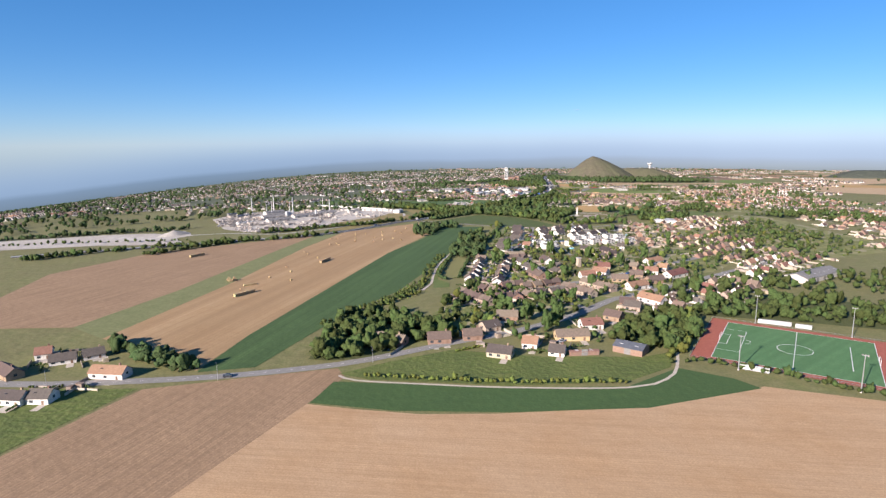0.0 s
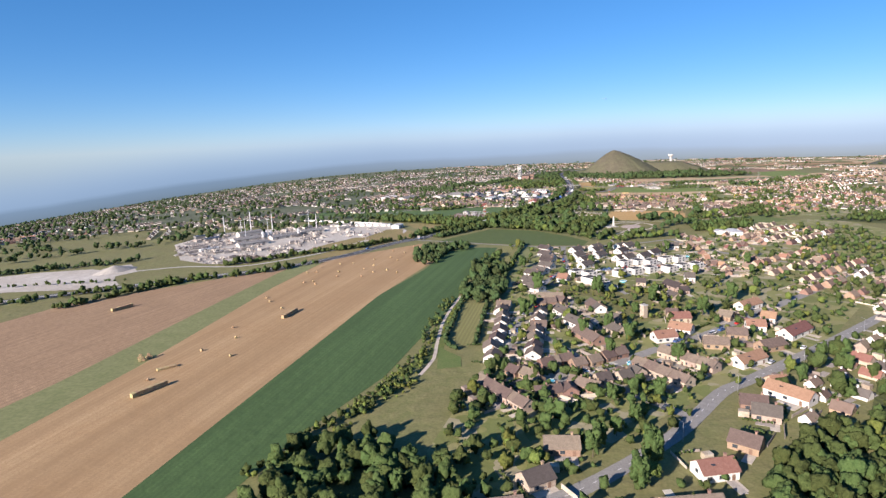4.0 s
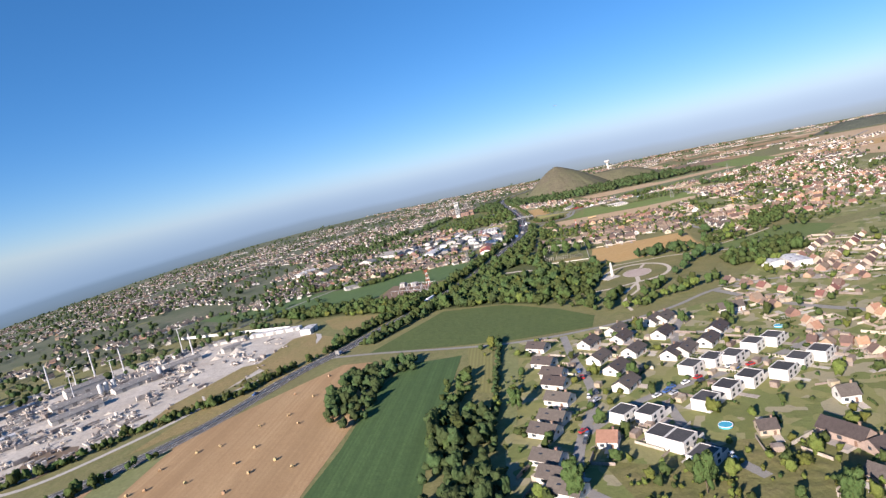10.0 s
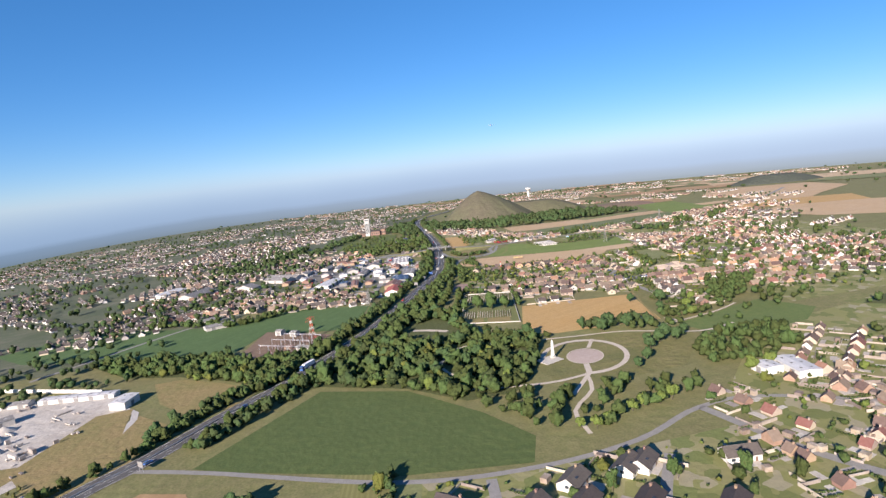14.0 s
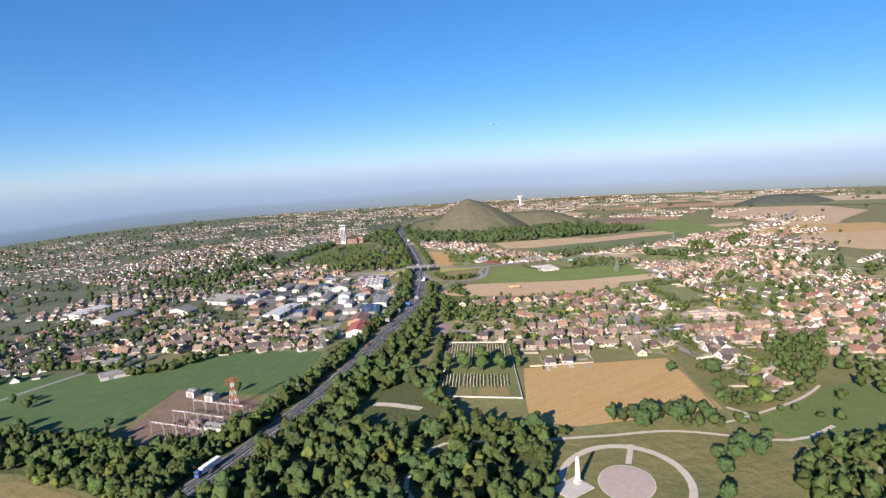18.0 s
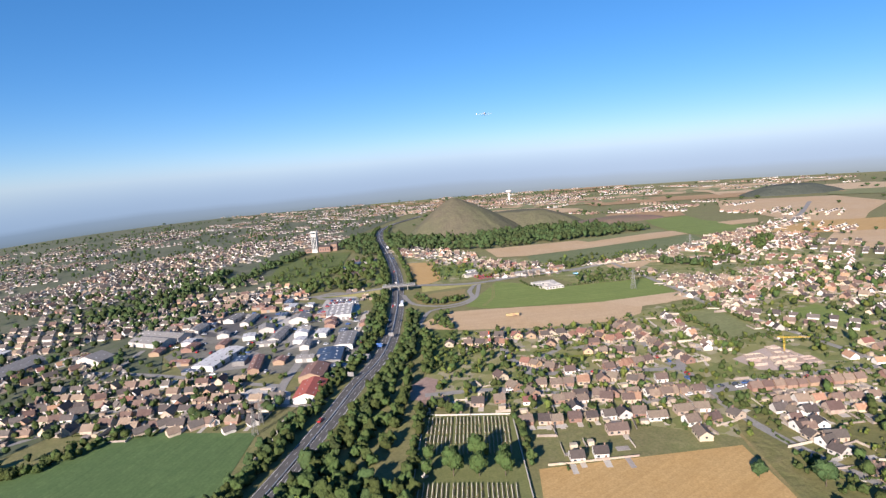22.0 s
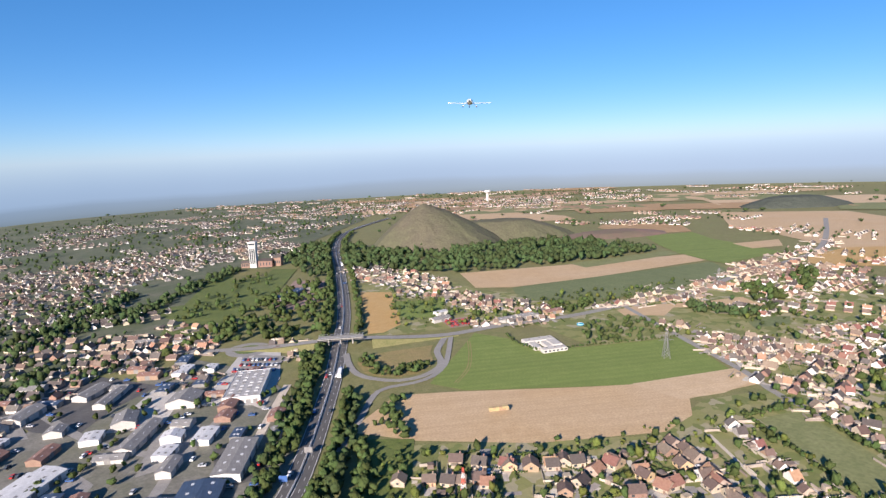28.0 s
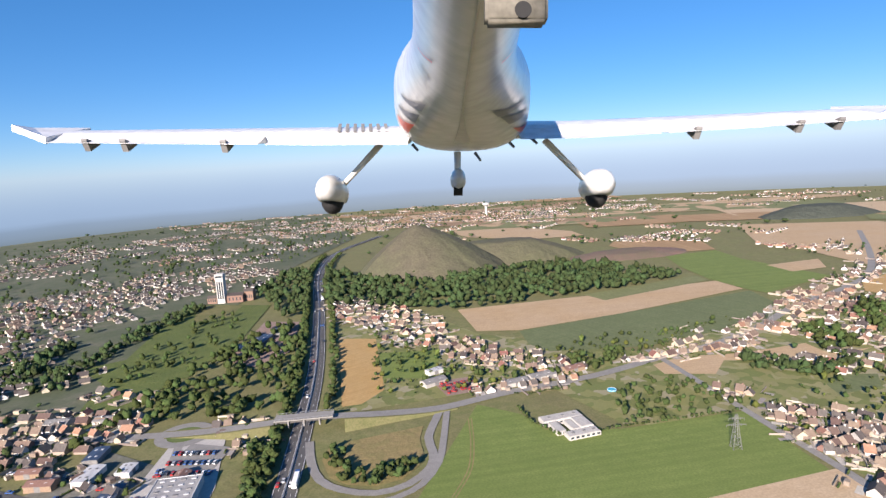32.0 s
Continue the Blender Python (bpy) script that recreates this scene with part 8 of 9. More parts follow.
def clutter():
    """Patios, sheds, walls and fences round the houses, too many to count."""
    r = random.Random(33)
    homes = [h for z, spots in HOUSES for h in spots] + FAR_HOUSES
    hedge = []
    kinds = {"patio": ([], []), "garden_shed": ([], []), "garden_wall": ([], [])}

    def slab(kind, x, y, a, l, w, z0, z1):
        verts, faces = kinds[kind]
        n = len(verts)
        c, s = math.cos(a), math.sin(a)
        g0 = fall(x, y)
        for z in (z0, z1):
            for u, v in ((-l, -w), (l, -w), (l, w), (-l, w)):
                verts.append((x + (u * c - v * s) / 2, y + (u * s + v * c) / 2, g0 + z))
        faces.extend(tuple(n + i for i in f) for f in ((4, 5, 6, 7), (0, 1, 5, 4), (1, 2, 6, 5), (2, 3, 7, 6), (3, 0, 4, 7)))

    for x, y, turn, length, style in homes:
        a = radians(turn)
        c, s = math.cos(a), math.sin(a)

        def at(u, v):
            return x + u * c - v * s, y + u * s + v * c

        side = r.choice((-1, 1))
        if r.random() < 0.75:
            slab("patio", *at(r.uniform(-2, 2), side * 5.6), a, r.uniform(4, 8), r.uniform(2.5, 4), 0.0, 0.13)
        if r.random() < 0.5:
            slab("patio", *at(r.uniform(-3, 3), -side * 7.5), a, r.uniform(2.4, 3.2), r.uniform(6, 9), 0.0, 0.12)
        if r.random() < 0.55:
            slab("garden_shed", *at(r.uniform(-5, 5), side * r.uniform(9, 14)), a, r.uniform(2.4, 4.5), r.uniform(2.2, 3.2), -0.1, r.uniform(1.9, 2.5))
        if r.random() < 0.8:
            k = r.choice((-1, 1))
            slab("garden_wall", *at(k * (length / 2 + 1.2), side * 10), a, 0.18, r.uniform(8, 14), -0.1, r.uniform(0.9, 1.8))
        if r.random() < 0.75 and y < 1450:
            k, v0 = r.choice((-1, 1)), r.uniform(4, 6)
            for i in range(r.randint(4, 8)):
                hedge.append((*at(k * (length / 2 + 2.2) + r.uniform(-0.2, 0.2), -side * (v0 + i * 1.3)), r.uniform(1.7, 2.4), r.uniform(1.5, 2.3)))
        if r.random() < 0.45 and y < 1450:
            for i in range(r.randint(4, 8)):
                hedge.append((*at(-length / 2 + i * 1.4, side * 13.5 + r.uniform(-0.2, 0.2)), r.uniform(1.7, 2.6), r.uniform(1.5, 2.6)))
        if r.random() < 0.4:
            slab("garden_wall", *at(0, side * r.uniform(14, 16)), a, r.uniform(7, 11), 0.18, -0.1, r.uniform(0.9, 1.6))
    hedge = [h for h in hedge if clear(h[0], h[1], 0.8)]
    grove("garden_hedges", hedge, M["leaf"], "dark green hedges between the garden plots", protos=BUSH, category="hedges")
    M["patio"] = mat("patio_paving", (0.36, 0.33, 0.29), (0.50, 0.46, 0.41), 2.0, 0.5, island=0.3)
    M["shed_wood"] = mat("shed_boards", (0.22, 0.16, 0.11), (0.40, 0.35, 0.30), 4.0, 0.4, island=0.45)
    M["wall_mix"] = mat("garden_walls", (0.30, 0.25, 0.20), (0.42, 0.38, 0.34), 4.0, 0.5, island=0.4)
    for name, material, label in (("patio", "patio", "pale paved patios and drives beside the houses"), ("garden_shed", "shed_wood", "small wooden garden sheds behind the houses"), ("garden_wall", "wall_mix", "low garden walls and fences between plots")):
        v, f = kinds[name]
        tagged(raw(name + "s", v, f, M[material]), label, name.replace("_", " "), "", "stuff")


def estate():
    """Small workshops, vans and skips crowded between the larger sheds."""
    r = random.Random(51)
    poly = [(60, 1190), (190, 1150), (202, 1290), (188, 1345), (140, 1400), (20, 1390), (0, 1320), (30, 1260)]
    used = [(o.location.x, o.location.y) for o in bpy.data.objects if o.name.startswith("warehouse")]
    made = 0
    for _ in range(900):
        x, y = r.uniform(0, 205), r.uniform(1140, 1400)
        if made >= 34 or not inside(x, y, poly) or not clear(x, y, 1.6):
            continue
        if min((x - a) ** 2 + (y - b) ** 2 for a, b in used) < 17 ** 2:
            continue
        used.append((x, y))
        made += 1
        shed(x, y, r.choice((72, -18)) + r.uniform(-4, 4), r.uniform(8, 17), r.uniform(6, 10), r.uniform(3.5, 5.5), r.choice(("grey", "brown", "grey", "brown", "blue", "white")))
    n = 0
    for _ in range(2000):
        x, y = r.uniform(0, 205), r.uniform(1140, 1400)
        if n >= 70 or not inside(x, y, poly) or not clear(x, y, 1.3) or min((x - a) ** 2 + (y - b) ** 2 for a, b in used) < 11 ** 2:
            continue
        n += 1
        put_car(x, y, r.choice((72, -18)), r.randrange(5), "vehicles of the industrial estate")
    for pts, m in (([(380, 1152), (368, 1105), (359, 1076), (351, 1032)], 12), ([(293, 1080), (321, 1070), (341, 1061)], 7), ([(292, 1183), (277, 1146), (272, 1119)], 6), ([(309, 1023), (347, 1020), (409, 1012)], 12), ([(66, 532), (44, 508), (30, 452)], 7), ([(77, 600), (143, 623), (179, 627)], 10), ([(66, 562), (72, 588), (96, 636), (104, 690)], 9), ([(102, 437), (139, 459), (210, 512)], 9)):
        line = smooth_line(pts, 3.0)
        for _ in range(m):
            i = r.randrange(1, len(line))
            d = line[i] - line[i - 1]
            k = r.choice((-1, 1)) * 1.9
            u = d / np.linalg.norm(d)
            put_car(line[i][0] + u[1] * k, line[i][1] - u[0] * k, math.degrees(math.atan2(d[1], d[0])) + (180 if k > 0 else 0), r.randrange(5), "cars parked in the streets")


gardens()
clutter()
estate()


# ---- slag heap, headframe, water tower ----
def heap(name, cx, cy, rx, ry, h, material, label, turn=0.0, flat=0.0, power=1.0, seed=0, skew=0.0):
    rings, seg = (26, 72) if rx > 40 else (8, 22)
    verts, faces = [], []
    ct, st = math.cos(radians(turn)), math.sin(radians(turn))
    for i in range(rings + 1):
        t = i / rings
        for k in range(seg):
            a = 2 * math.pi * k / seg
            gul = 1 + 0.05 * noise.noise((math.cos(a) * 4, math.sin(a) * 4, seed)) + 0.03 * noise.noise((math.cos(a) * 13, math.sin(a) * 13, seed + 3)) * t
            u, v = rx * t * math.cos(a) * gul, ry * t * math.sin(a) * gul
            x, y = cx + u * ct - v * st + skew * t, cy + u * st + v * ct
            z = h * min(1 - flat * 0.2, (1 - t ** power)) + 0.6 * noise.noise((x / 14, y / 14, seed + 1.0))
            if t > 0.88:
                z *= (1 - t) / 0.12 * 0.5 + 0.5
            verts.append((x, y, fall(cx, cy) - 2.5 * t + max(z, -1)))
        if i:
            o = i * seg
            for k in range(seg):
                faces.append((o - seg + k, o + k, o + (k + 1) % seg, o - seg + (k + 1) % seg))
    return tagged(raw(name, verts, faces, material, smooth=True), label, "slag heap")


heap("slag_hill", 470, 1866, 120, 108, 70, M["slag"], "tall conical slag heap of dark spoil", power=1.3, seed=1, skew=26)
heap("slag_hill", 610, 1880, 150, 66, 40, M["slag"], "lower flat-topped slag mound of dark spoil", -8, 1.0, 1.6, 5)
heap("slag_hill", 790, 1790, 110, 55, 9, M["slag_pink"], "low spread of pinkish burnt slag", -6, 1.0, 2.0, 8)
M["wooded_slope"] = mat("wooded_slope", (0.052, 0.062, 0.05), (0.072, 0.082, 0.064), 14.0, 4.0, bump=2.0)
heap("slag_hill", 1440, 1990, 150, 70, 30, M["wooded_slope"], "distant long slag hill grown over with trees", -14, 1.0, 1.6, 9)
M["tower_white"] = mat("white_cladding", (0.52, 0.51, 0.48), (0.60, 0.59, 0.56), 4.0, 1.0, rough=0.7)
ob = empty("headframe_tower", 193, 1806, fall(193, 1806), -18)
tagged(ob, "tall white concrete mine headframe tower", "tower")
bm = bmesh.new()
box(bm, 9.5, 9.5, 36, (0, 0, 0), bevel=0.2)
part("shaft", bm, M["tower_white"], ob)
bm = bmesh.new()
box(bm, 10.6, 10.6, 6, (0, 0, 31.5), bevel=0.2)
part("winding_room", bm, M["tower_white"], ob)
for k in range(3):
    bm = bmesh.new()
    box(bm, 1.8, 0.2, 22, (-2.8 + k * 2.8, -4.8, 6))
    part("window_strip", bm, M["glass"], ob)
bm = bmesh.new()
box(bm, 8.6, 0.2, 2.6, (0, -5.32, 33.0))
part("window_strip", bm, M["glass"], ob)
for sx, sy, sz, x, y in ((20, 14, 9, 17, 4), (12, 12, 12, 33, 10), (12, 10, 7, -11, 3)):
    h = empty("engine_house", 193 + x, 1806 + y - x * 0.3, fall(193, 1806), -18)
    tagged(h, "red brick engine house beside the headframe", "building", "engine houses of the mine")
    bm = bmesh.new()
    gable(bm, sx, sy, sz, sz + 2.4)
    part("wall", bm, M["brick"], h)
    bm = bmesh.new()
    roof_slabs(bm, sx, sy, sz, sz + 2.4)
    part("roof", bm, M["tile_dark"], h)
    for k in range(4):
        bm = bmesh.new()
        box(bm, 1.4, 0.15, 4.0, ((k - 1.5) * sx / 4.5, -sy / 2, sz * 0.3))
        part("window", bm, M["glass"], h)
ob = empty("water_tower", 940, 2700, fall(940, 2700))
tagged(ob, "white mushroom-shaped water tower on the plain", "water tower")
bm = bmesh.new()
tube(bm, (0, 0, 0), (0, 0, 30), 4.5, 4.0, 20)
part("shaft", bm, M["tower_white"], ob)
bm = bmesh.new()
tube(bm, (0, 0, 29), (0, 0, 34), 5.0, 11, 24)
tube(bm, (0, 0, 34), (0, 0, 39), 11, 10, 24)
part("tank", bm, M["tower_white"], ob)
for x, y, sx, sy, sz in ((232, 1590, 24, 14, 6), (250, 1612, 18, 12, 5), (215, 1575, 14, 9, 5)):
    shed(x, y, 62, sx, sy, sz, "blue")
for x, y, a, ln, w in ((345, 1412, 15, 18, 9), (352, 1432, 15, 12, 7), (418, 1386, 5, 20, 9), (445, 1388, 5, 16, 8), (396, 1384, 3, 18, 8)):
    shed(x, y, a, ln, w, 4.5, "white" if ln == 12 else "brown" if ln == 16 else "grey")


for x, y, a, ln, w in ((-126, 1332, 62, 44, 22), (-84, 1283, 62, 46, 24), (-36, 1282, -20, 26, 14), (-35, 1086, 20, 26, 12), (-50, 1117, 20, 16, 9), (98, 1462, -20, 16, 9), (128, 1452, -20, 14, 9)):
    shed(x, y, a, ln, w, 5.5 if ln > 30 else 4.0, "white" if ln == 44 else "grey")
for k in range(17):
    rr = random.Random(k)
    put_car(348 + (k % 5) * 5.6 + rr.uniform(-1.2, 1.2), 1390 + (k // 5) * 6.5 + rr.uniform(-1.2, 1.2), rr.uniform(0, 180), 3, "red machines in the sales yard")


# ---- pylons and masts ----
M["red_paint"] = mat("red_lattice_paint", (0.45, 0.08, 0.05), (0.55, 0.12, 0.08), 1.0, rough=0.6)


M["pylon_steel"] = mat("weathered_pylon_steel", (0.20, 0.20, 0.195), (0.27, 0.27, 0.26), 1.0, 0.3, rough=0.6, metal=0.3)


def lattice(x, y, h, base, label, arms=(), turn=0.0, bands=None, group="pylons"):
    ob = empty("pylon", x, y, fall(x, y), turn)
    tagged(ob, label, "pylon", group)
    top = base * 0.22
    n = max(4, int(h / 2.2))

    def corner(k, i):
        t = i / n
        w = (base * (1 - t) ** 1.3 + top * (1 - (1 - t) ** 1.3)) / 2
        sx, sy = ((-1, -1), (1, -1), (1, 1), (-1, 1))[k % 4]
        return Vector((sx * w, sy * w, h * t))

    for i in range(n):
        material = M["pylon_steel"] if bands is None else M[bands[i % len(bands)]]
        bm = bmesh.new()
        for k in range(4):
            tube(bm, corner(k, i), corner(k, i + 1), 0.12, seg=4)
            tube(bm, corner(k, i), corner(k + 1, i + 1), 0.06, seg=3)
            tube(bm, corner(k + 1, i), corner(k, i + 1), 0.06, seg=3)
        part("lattice_bay", bm, material, ob)
    for z, half in arms:
        bm = bmesh.new()
        for s in (-1, 1):
            tube(bm, (0, -0.3, z), (s * half, 0, z + 0.1), 0.09, seg=4)
            tube(bm, (0, 0.3, z), (s * half, 0, z + 0.1), 0.09, seg=4)
            tube(bm, (0, 0, z + 1.1), (s * half, 0, z + 0.15), 0.08, seg=4)
            for q in (0.5, 1.0):
                tube(bm, (s * half * q, 0, z), (s * half * q, 0, z - 0.9), 0.1, seg=5)
        part("crossarm", bm, M["pylon_steel"] if bands is None else M["red_paint"], ob)
    return ob


lattice(107, 1090, 15, 2.4, "pale lattice pylon with one long crossarm by the motorway", ((13.4, 6.0),), 10)
lattice(459, 1251, 19, 4.6, "grey steel lattice pylon in the crop", ((13, 5.0), (16.5, 4.0)), -20)
lattice(645, 1398, 20, 4.6, "grey steel lattice pylon in the crop", ((14, 5.0), (17.5, 4.0)), -20)
lattice(48, 991, 17.5, 4.4, "red and white lattice pylon at the substation", ((15.0, 4.6), (17.2, 3.6)), 30, ("red_paint", "paint"))
lattice(104, 1077, 15.5, 2.6, "grey lattice mast at the field edge", ((14.8, 2.2),), 30)
lattice(268, 1150, 13, 2.2, "slim red and white lattice mast among houses", (), 20, ("red_paint", "paint"))
for x, y, h in ((-251, 855, 25), (-232, 883, 20), (-193, 937, 24), (-272, 900, 18)):
    ob = empty("lighting_mast", x, y, 0, 20)
    tagged(ob, "tall pale mast over the concrete works", "mast", "masts of the works")
    bm = bmesh.new()
    tube(bm, (0, 0, 0), (0, 0, h), 0.5, 0.25, 8)
    part("pole", bm, M["metal_white"], ob)
    bm = bmesh.new()
    box(bm, 5.5, 0.4, 0.4, (1.4, 0, h))
    part("boom", bm, M["metal_white"], ob)
    bm = bmesh.new()
    box(bm, 1.6, 1.6, 0.6, (0, 0, 0))
    part("footing", bm, M["concrete"], ob)


# ---- substation ----
def substation():
    area("substation_yard", [(-8, 975), (10, 1037), (63, 994), (53, 974), (29, 949), (8, 952)], mat("substation_gravel", (0.17, 0.115, 0.08), (0.25, 0.18, 0.125), 4.0, 0.8), 0.12, "brownish gravel yard of the substation", "yard")
    ax, ay = Vector((0.80, -0.60, 0)), Vector((0.60, 0.80, 0))
    o = Vector((12, 966, 0))
    for i in range(4):
        for j in range(3):
            p = o + ax * (i * 9 - 1) + ay * (j * 15)
            ob = empty("gantry", p.x, p.y, 0.1, -37)
            tagged(ob, "steel portal gantry of the substation", "gantry", "gantries of the substation")
            for s in (-4.2, 4.2):
                bm = bmesh.new()
                for q in (-0.35, 0.35):
                    tube(bm, (s + q, 0, 0), (s, 0, 7.2), 0.12, seg=4)
                part("post", bm, M["steel"], ob)
            bm = bmesh.new()
            tube(bm, (-4.4, 0, 7.0), (4.4, 0, 7.0), 0.14, seg=4)
            tube(bm, (-4.4, 0, 6.4), (4.4, 0, 6.4), 0.1, seg=4)
            for k in range(8):
                tube(bm, (-4.2 + k * 1.05, 0, 6.4 + 0.6 * (k % 2)), (-3.15 + k * 1.05, 0, 7.0 - 0.6 * (k % 2)), 0.06, seg=3)
            part("beam", bm, M["steel"], ob)
            for s in (-2.8, 0, 2.8):
                bm = bmesh.new()
                tube(bm, (s, 0, 5.2), (s, 0, 6.4), 0.16, seg=6)
                part("insulator", bm, M["metal_brown"], ob)
    r = random.Random(4)
    for i in range(66):
        p = o + ax * (round(r.uniform(-1, 11)) * 3.0) + ay * (round(r.uniform(-1, 9)) * 4.0)
        ob = empty("switchgear", p.x, p.y, 0.1, -37)
        tagged(ob, "grey switchgear post with insulator on gravel", "switchgear", "switchgear of the substation")
        bm = bmesh.new()
        tube(bm, (0, 0, 0), (0, 0, 2.2), 0.16, seg=6)
        part("post", bm, M["steel"], ob)
        bm = bmesh.new()
        tube(bm, (0, 0, 2.2), (0, 0, 3.6), 0.28, 0.16, 8)
        part("insulator", bm, M["metal_brown"], ob)
    for x, y, a, ln, w, h, st in ((42, 962, -37, 14, 6, 4, "grey"), (30, 972, -37, 7, 5, 3, "brown"), (22, 1020, -37, 6, 6, 6, "grey"), (34, 1008, -37, 6, 6, 6, "grey"), (52, 968, -37, 8, 4, 3, "white")):
        shed(x, y, a, ln, w, h, st)


substation()


# ---- concrete works ----
def works():
    ax, ay = Vector((0.73, 0.69, 0)), Vector((-0.69, 0.73, 0))
    o = Vector((-262, 735, 0))
    r = random.Random(8)
    outline = [(-279, 738), (-333, 841), (-318, 922), (-245, 944), (-179, 958), (-77, 928), (-64, 880), (-86, 821), (-126, 775), (-169, 744), (-199, 705), (-240, 710)]
    verts, faces = [], []

    def blockish(c, l, w, h, a):
        n = len(verts)
        ca, sa = math.cos(a), math.sin(a)
        for z in (0.1, h):
            for u, v in ((-l, -w), (l, -w), (l, w), (-l, w)):
                verts.append((c.x + (u * ca - v * sa) / 2, c.y + (u * sa + v * ca) / 2, z))
        for f in ((4, 5, 6, 7), (0, 1, 5, 4), (1, 2, 6, 5), (2, 3, 7, 6), (3, 0, 4, 7)):
            faces.append(tuple(n + i for i in f))

    for j in range(-6, 18):
        for i in range(-3, 32):
            p = o + ax * (i * 7.5) + ay * (j * 8.5 - 6)
            if not inside(p.x, p.y, outline) or r.random() < 0.2 or noise.noise((p.x / 45, p.y / 45, 9.1)) < -0.2 or (p.x > -165 and r.random() < 0.72):
                continue
            for _ in range(r.randint(1, 3) if p.x > -165 else r.randint(3, 5)):
                q = p + ax * r.uniform(-3, 3) + ay * r.uniform(-3, 3)
                blockish(q, r.choice((1.5, 2, 3, 5, 9)) * r.uniform(0.7, 1.2), r.uniform(0.6, 1.8), r.uniform(0.3, 1.4) if r.random() < 0.85 else r.uniform(1.5, 3.2), 0.76 + r.choice((0, 1.57)))
    M["precast"] = mat("precast_units", (0.27, 0.225, 0.19), (0.54, 0.51, 0.475), 4.0, 1.0, island=0.5)
    tagged(raw("precast_units", verts, faces, M["precast"]), "stacks of grey and white precast concrete units", "concrete units", "", "stuff")
    for x, y, a, ln, w, h, st in ((-105, 934, -14, 50, 8, 4, "white"), (-150, 942, -8, 30, 8, 4, "grey"), (-70, 905, 72, 16, 10, 7, "white"), (-230, 815, 40, 34, 12, 5, "grey"), (-245, 850, 40, 40, 14, 5, "grey"), (-205, 862, 43, 38, 12, 5, "grey"), (-316, 888, 40, 24, 9, 6, "blue"), (-298, 866, 40, 18, 8, 5, "blue"), (-255, 880, 42, 30, 12, 10, "grey"), (-180, 895, 35, 30, 12, 5, "grey"), (-270, 790, 42, 20, 6, 4, "white"), (-140, 905, 35, 16, 8, 6, "grey")):
        shed(x, y, a, ln, w, h, st)
    for x, y, h in ((-225, 854, 9), (-228, 850, 9), (-221, 858, 9), (-190, 870, 8)):
        ob = empty("silo", x, y, 0.1)
        tagged(ob, "pale steel cement silo at the works", "silo", "cement silos")
        bm = bmesh.new()
        tube(bm, (0, 0, 3), (0, 0, h), 1.7, seg=16)
        tube(bm, (0, 0, h), (0, 0, h + 0.9), 1.7, 0.4, 16)
        tube(bm, (0, 0, 1.2), (0, 0, 3), 0.5, 1.7, 16)
        part("drum", bm, M["metal_white"], ob)
        for k in range(4):
            bm = bmesh.new()
            a = k * 1.571 + 0.78
            tube(bm, (1.4 * math.cos(a), 1.4 * math.sin(a), 0), (1.4 * math.cos(a), 1.4 * math.sin(a), 3.2), 0.14, seg=5)
            part("leg", bm, M["steel"], ob)
    for k in range(9):
        x, y = -160 + r.uniform(-60, 55), 880 + r.uniform(-40, 45)
        if inside(x, y, outline):
            heap("spoil_mound", x, y, r.uniform(6, 13), r.uniform(5, 9), r.uniform(2, 4.5), M["chalk"], "heap of chalky white spoil", r.uniform(0, 90), seed=k)
    area("bare_ground", [(-560, 640), (-470, 672), (-400, 702), (-352, 708), (-318, 690), (-300, 655), (-284, 634), (-312, 622), (-372, 622), (-440, 604), (-540, 580)], M["chalk"], 0.1, "pale bare ground beside the works", "ground")
    belt([(-540, 600), (-450, 628), (-372, 640), (-320, 644), (-290, 650)], 5, 5, (2.5, 5), "leaf", "scrub along the pale bare ground", 98)
    belt([(-545, 650), (-465, 682), (-400, 712), (-350, 728), (-330, 745)], 9, 4, (4, 7), "leaf_dark", "trees behind the pale bare ground", 99)
    heap("spoil_mound", -322, 694, 16, 30, 6, M["chalk"], "long heap of white chalky spoil", -30, seed=21)
    area("bare_ground", [(-343, 686), (-339, 716), (-323, 726), (-297, 688), (-313, 661)], M["chalk"], 0.09, "chalky ground round a spoil heap", "ground")
    long_wall = empty("works_wall", -155, 972, 0.1, -29)
    tagged(long_wall, "long white boundary wall of the concrete works", "wall")
    for k in range(12):
        bm = bmesh.new()
        box(bm, 11.6, 0.5, 2.6, ((k - 5.5) * 12, 0, 0), bevel=0.05)
        part("wall_panel", bm, M["render"], long_wall)
    # slender chimneys over the yard
    for x, y, h in ((-268, 925, 27), (-233, 905, 25), (-296, 905, 25), (-180, 925, 20)):
        ob = empty("chimney", x, y, fall(x, y) + 0.1)
        tagged(ob, "tall slender pale chimney over the works", "chimney", "chimneys of the works")
        bm = bmesh.new()
        tube(bm, (0, 0, 0), (0, 0, h), 0.8, 0.5, 14)
        part("stack", bm, M["metal_white"], ob)
        bm = bmesh.new()
        tube(bm, (0, 0, h), (0, 0, h + 0.4), 0.62, 0.62, 14)
        tube(bm, (0, 0, h * 0.66), (0, 0, h * 0.66 + 0.25), 0.95, 0.95, 14)
        part("rim", bm, M["steel"], ob)
        bm = bmesh.new()
        box(bm, 3.4, 3.4, 0.9, (0, 0, 0), bevel=0.1)
        part("footing", bm, M["concrete"], ob)
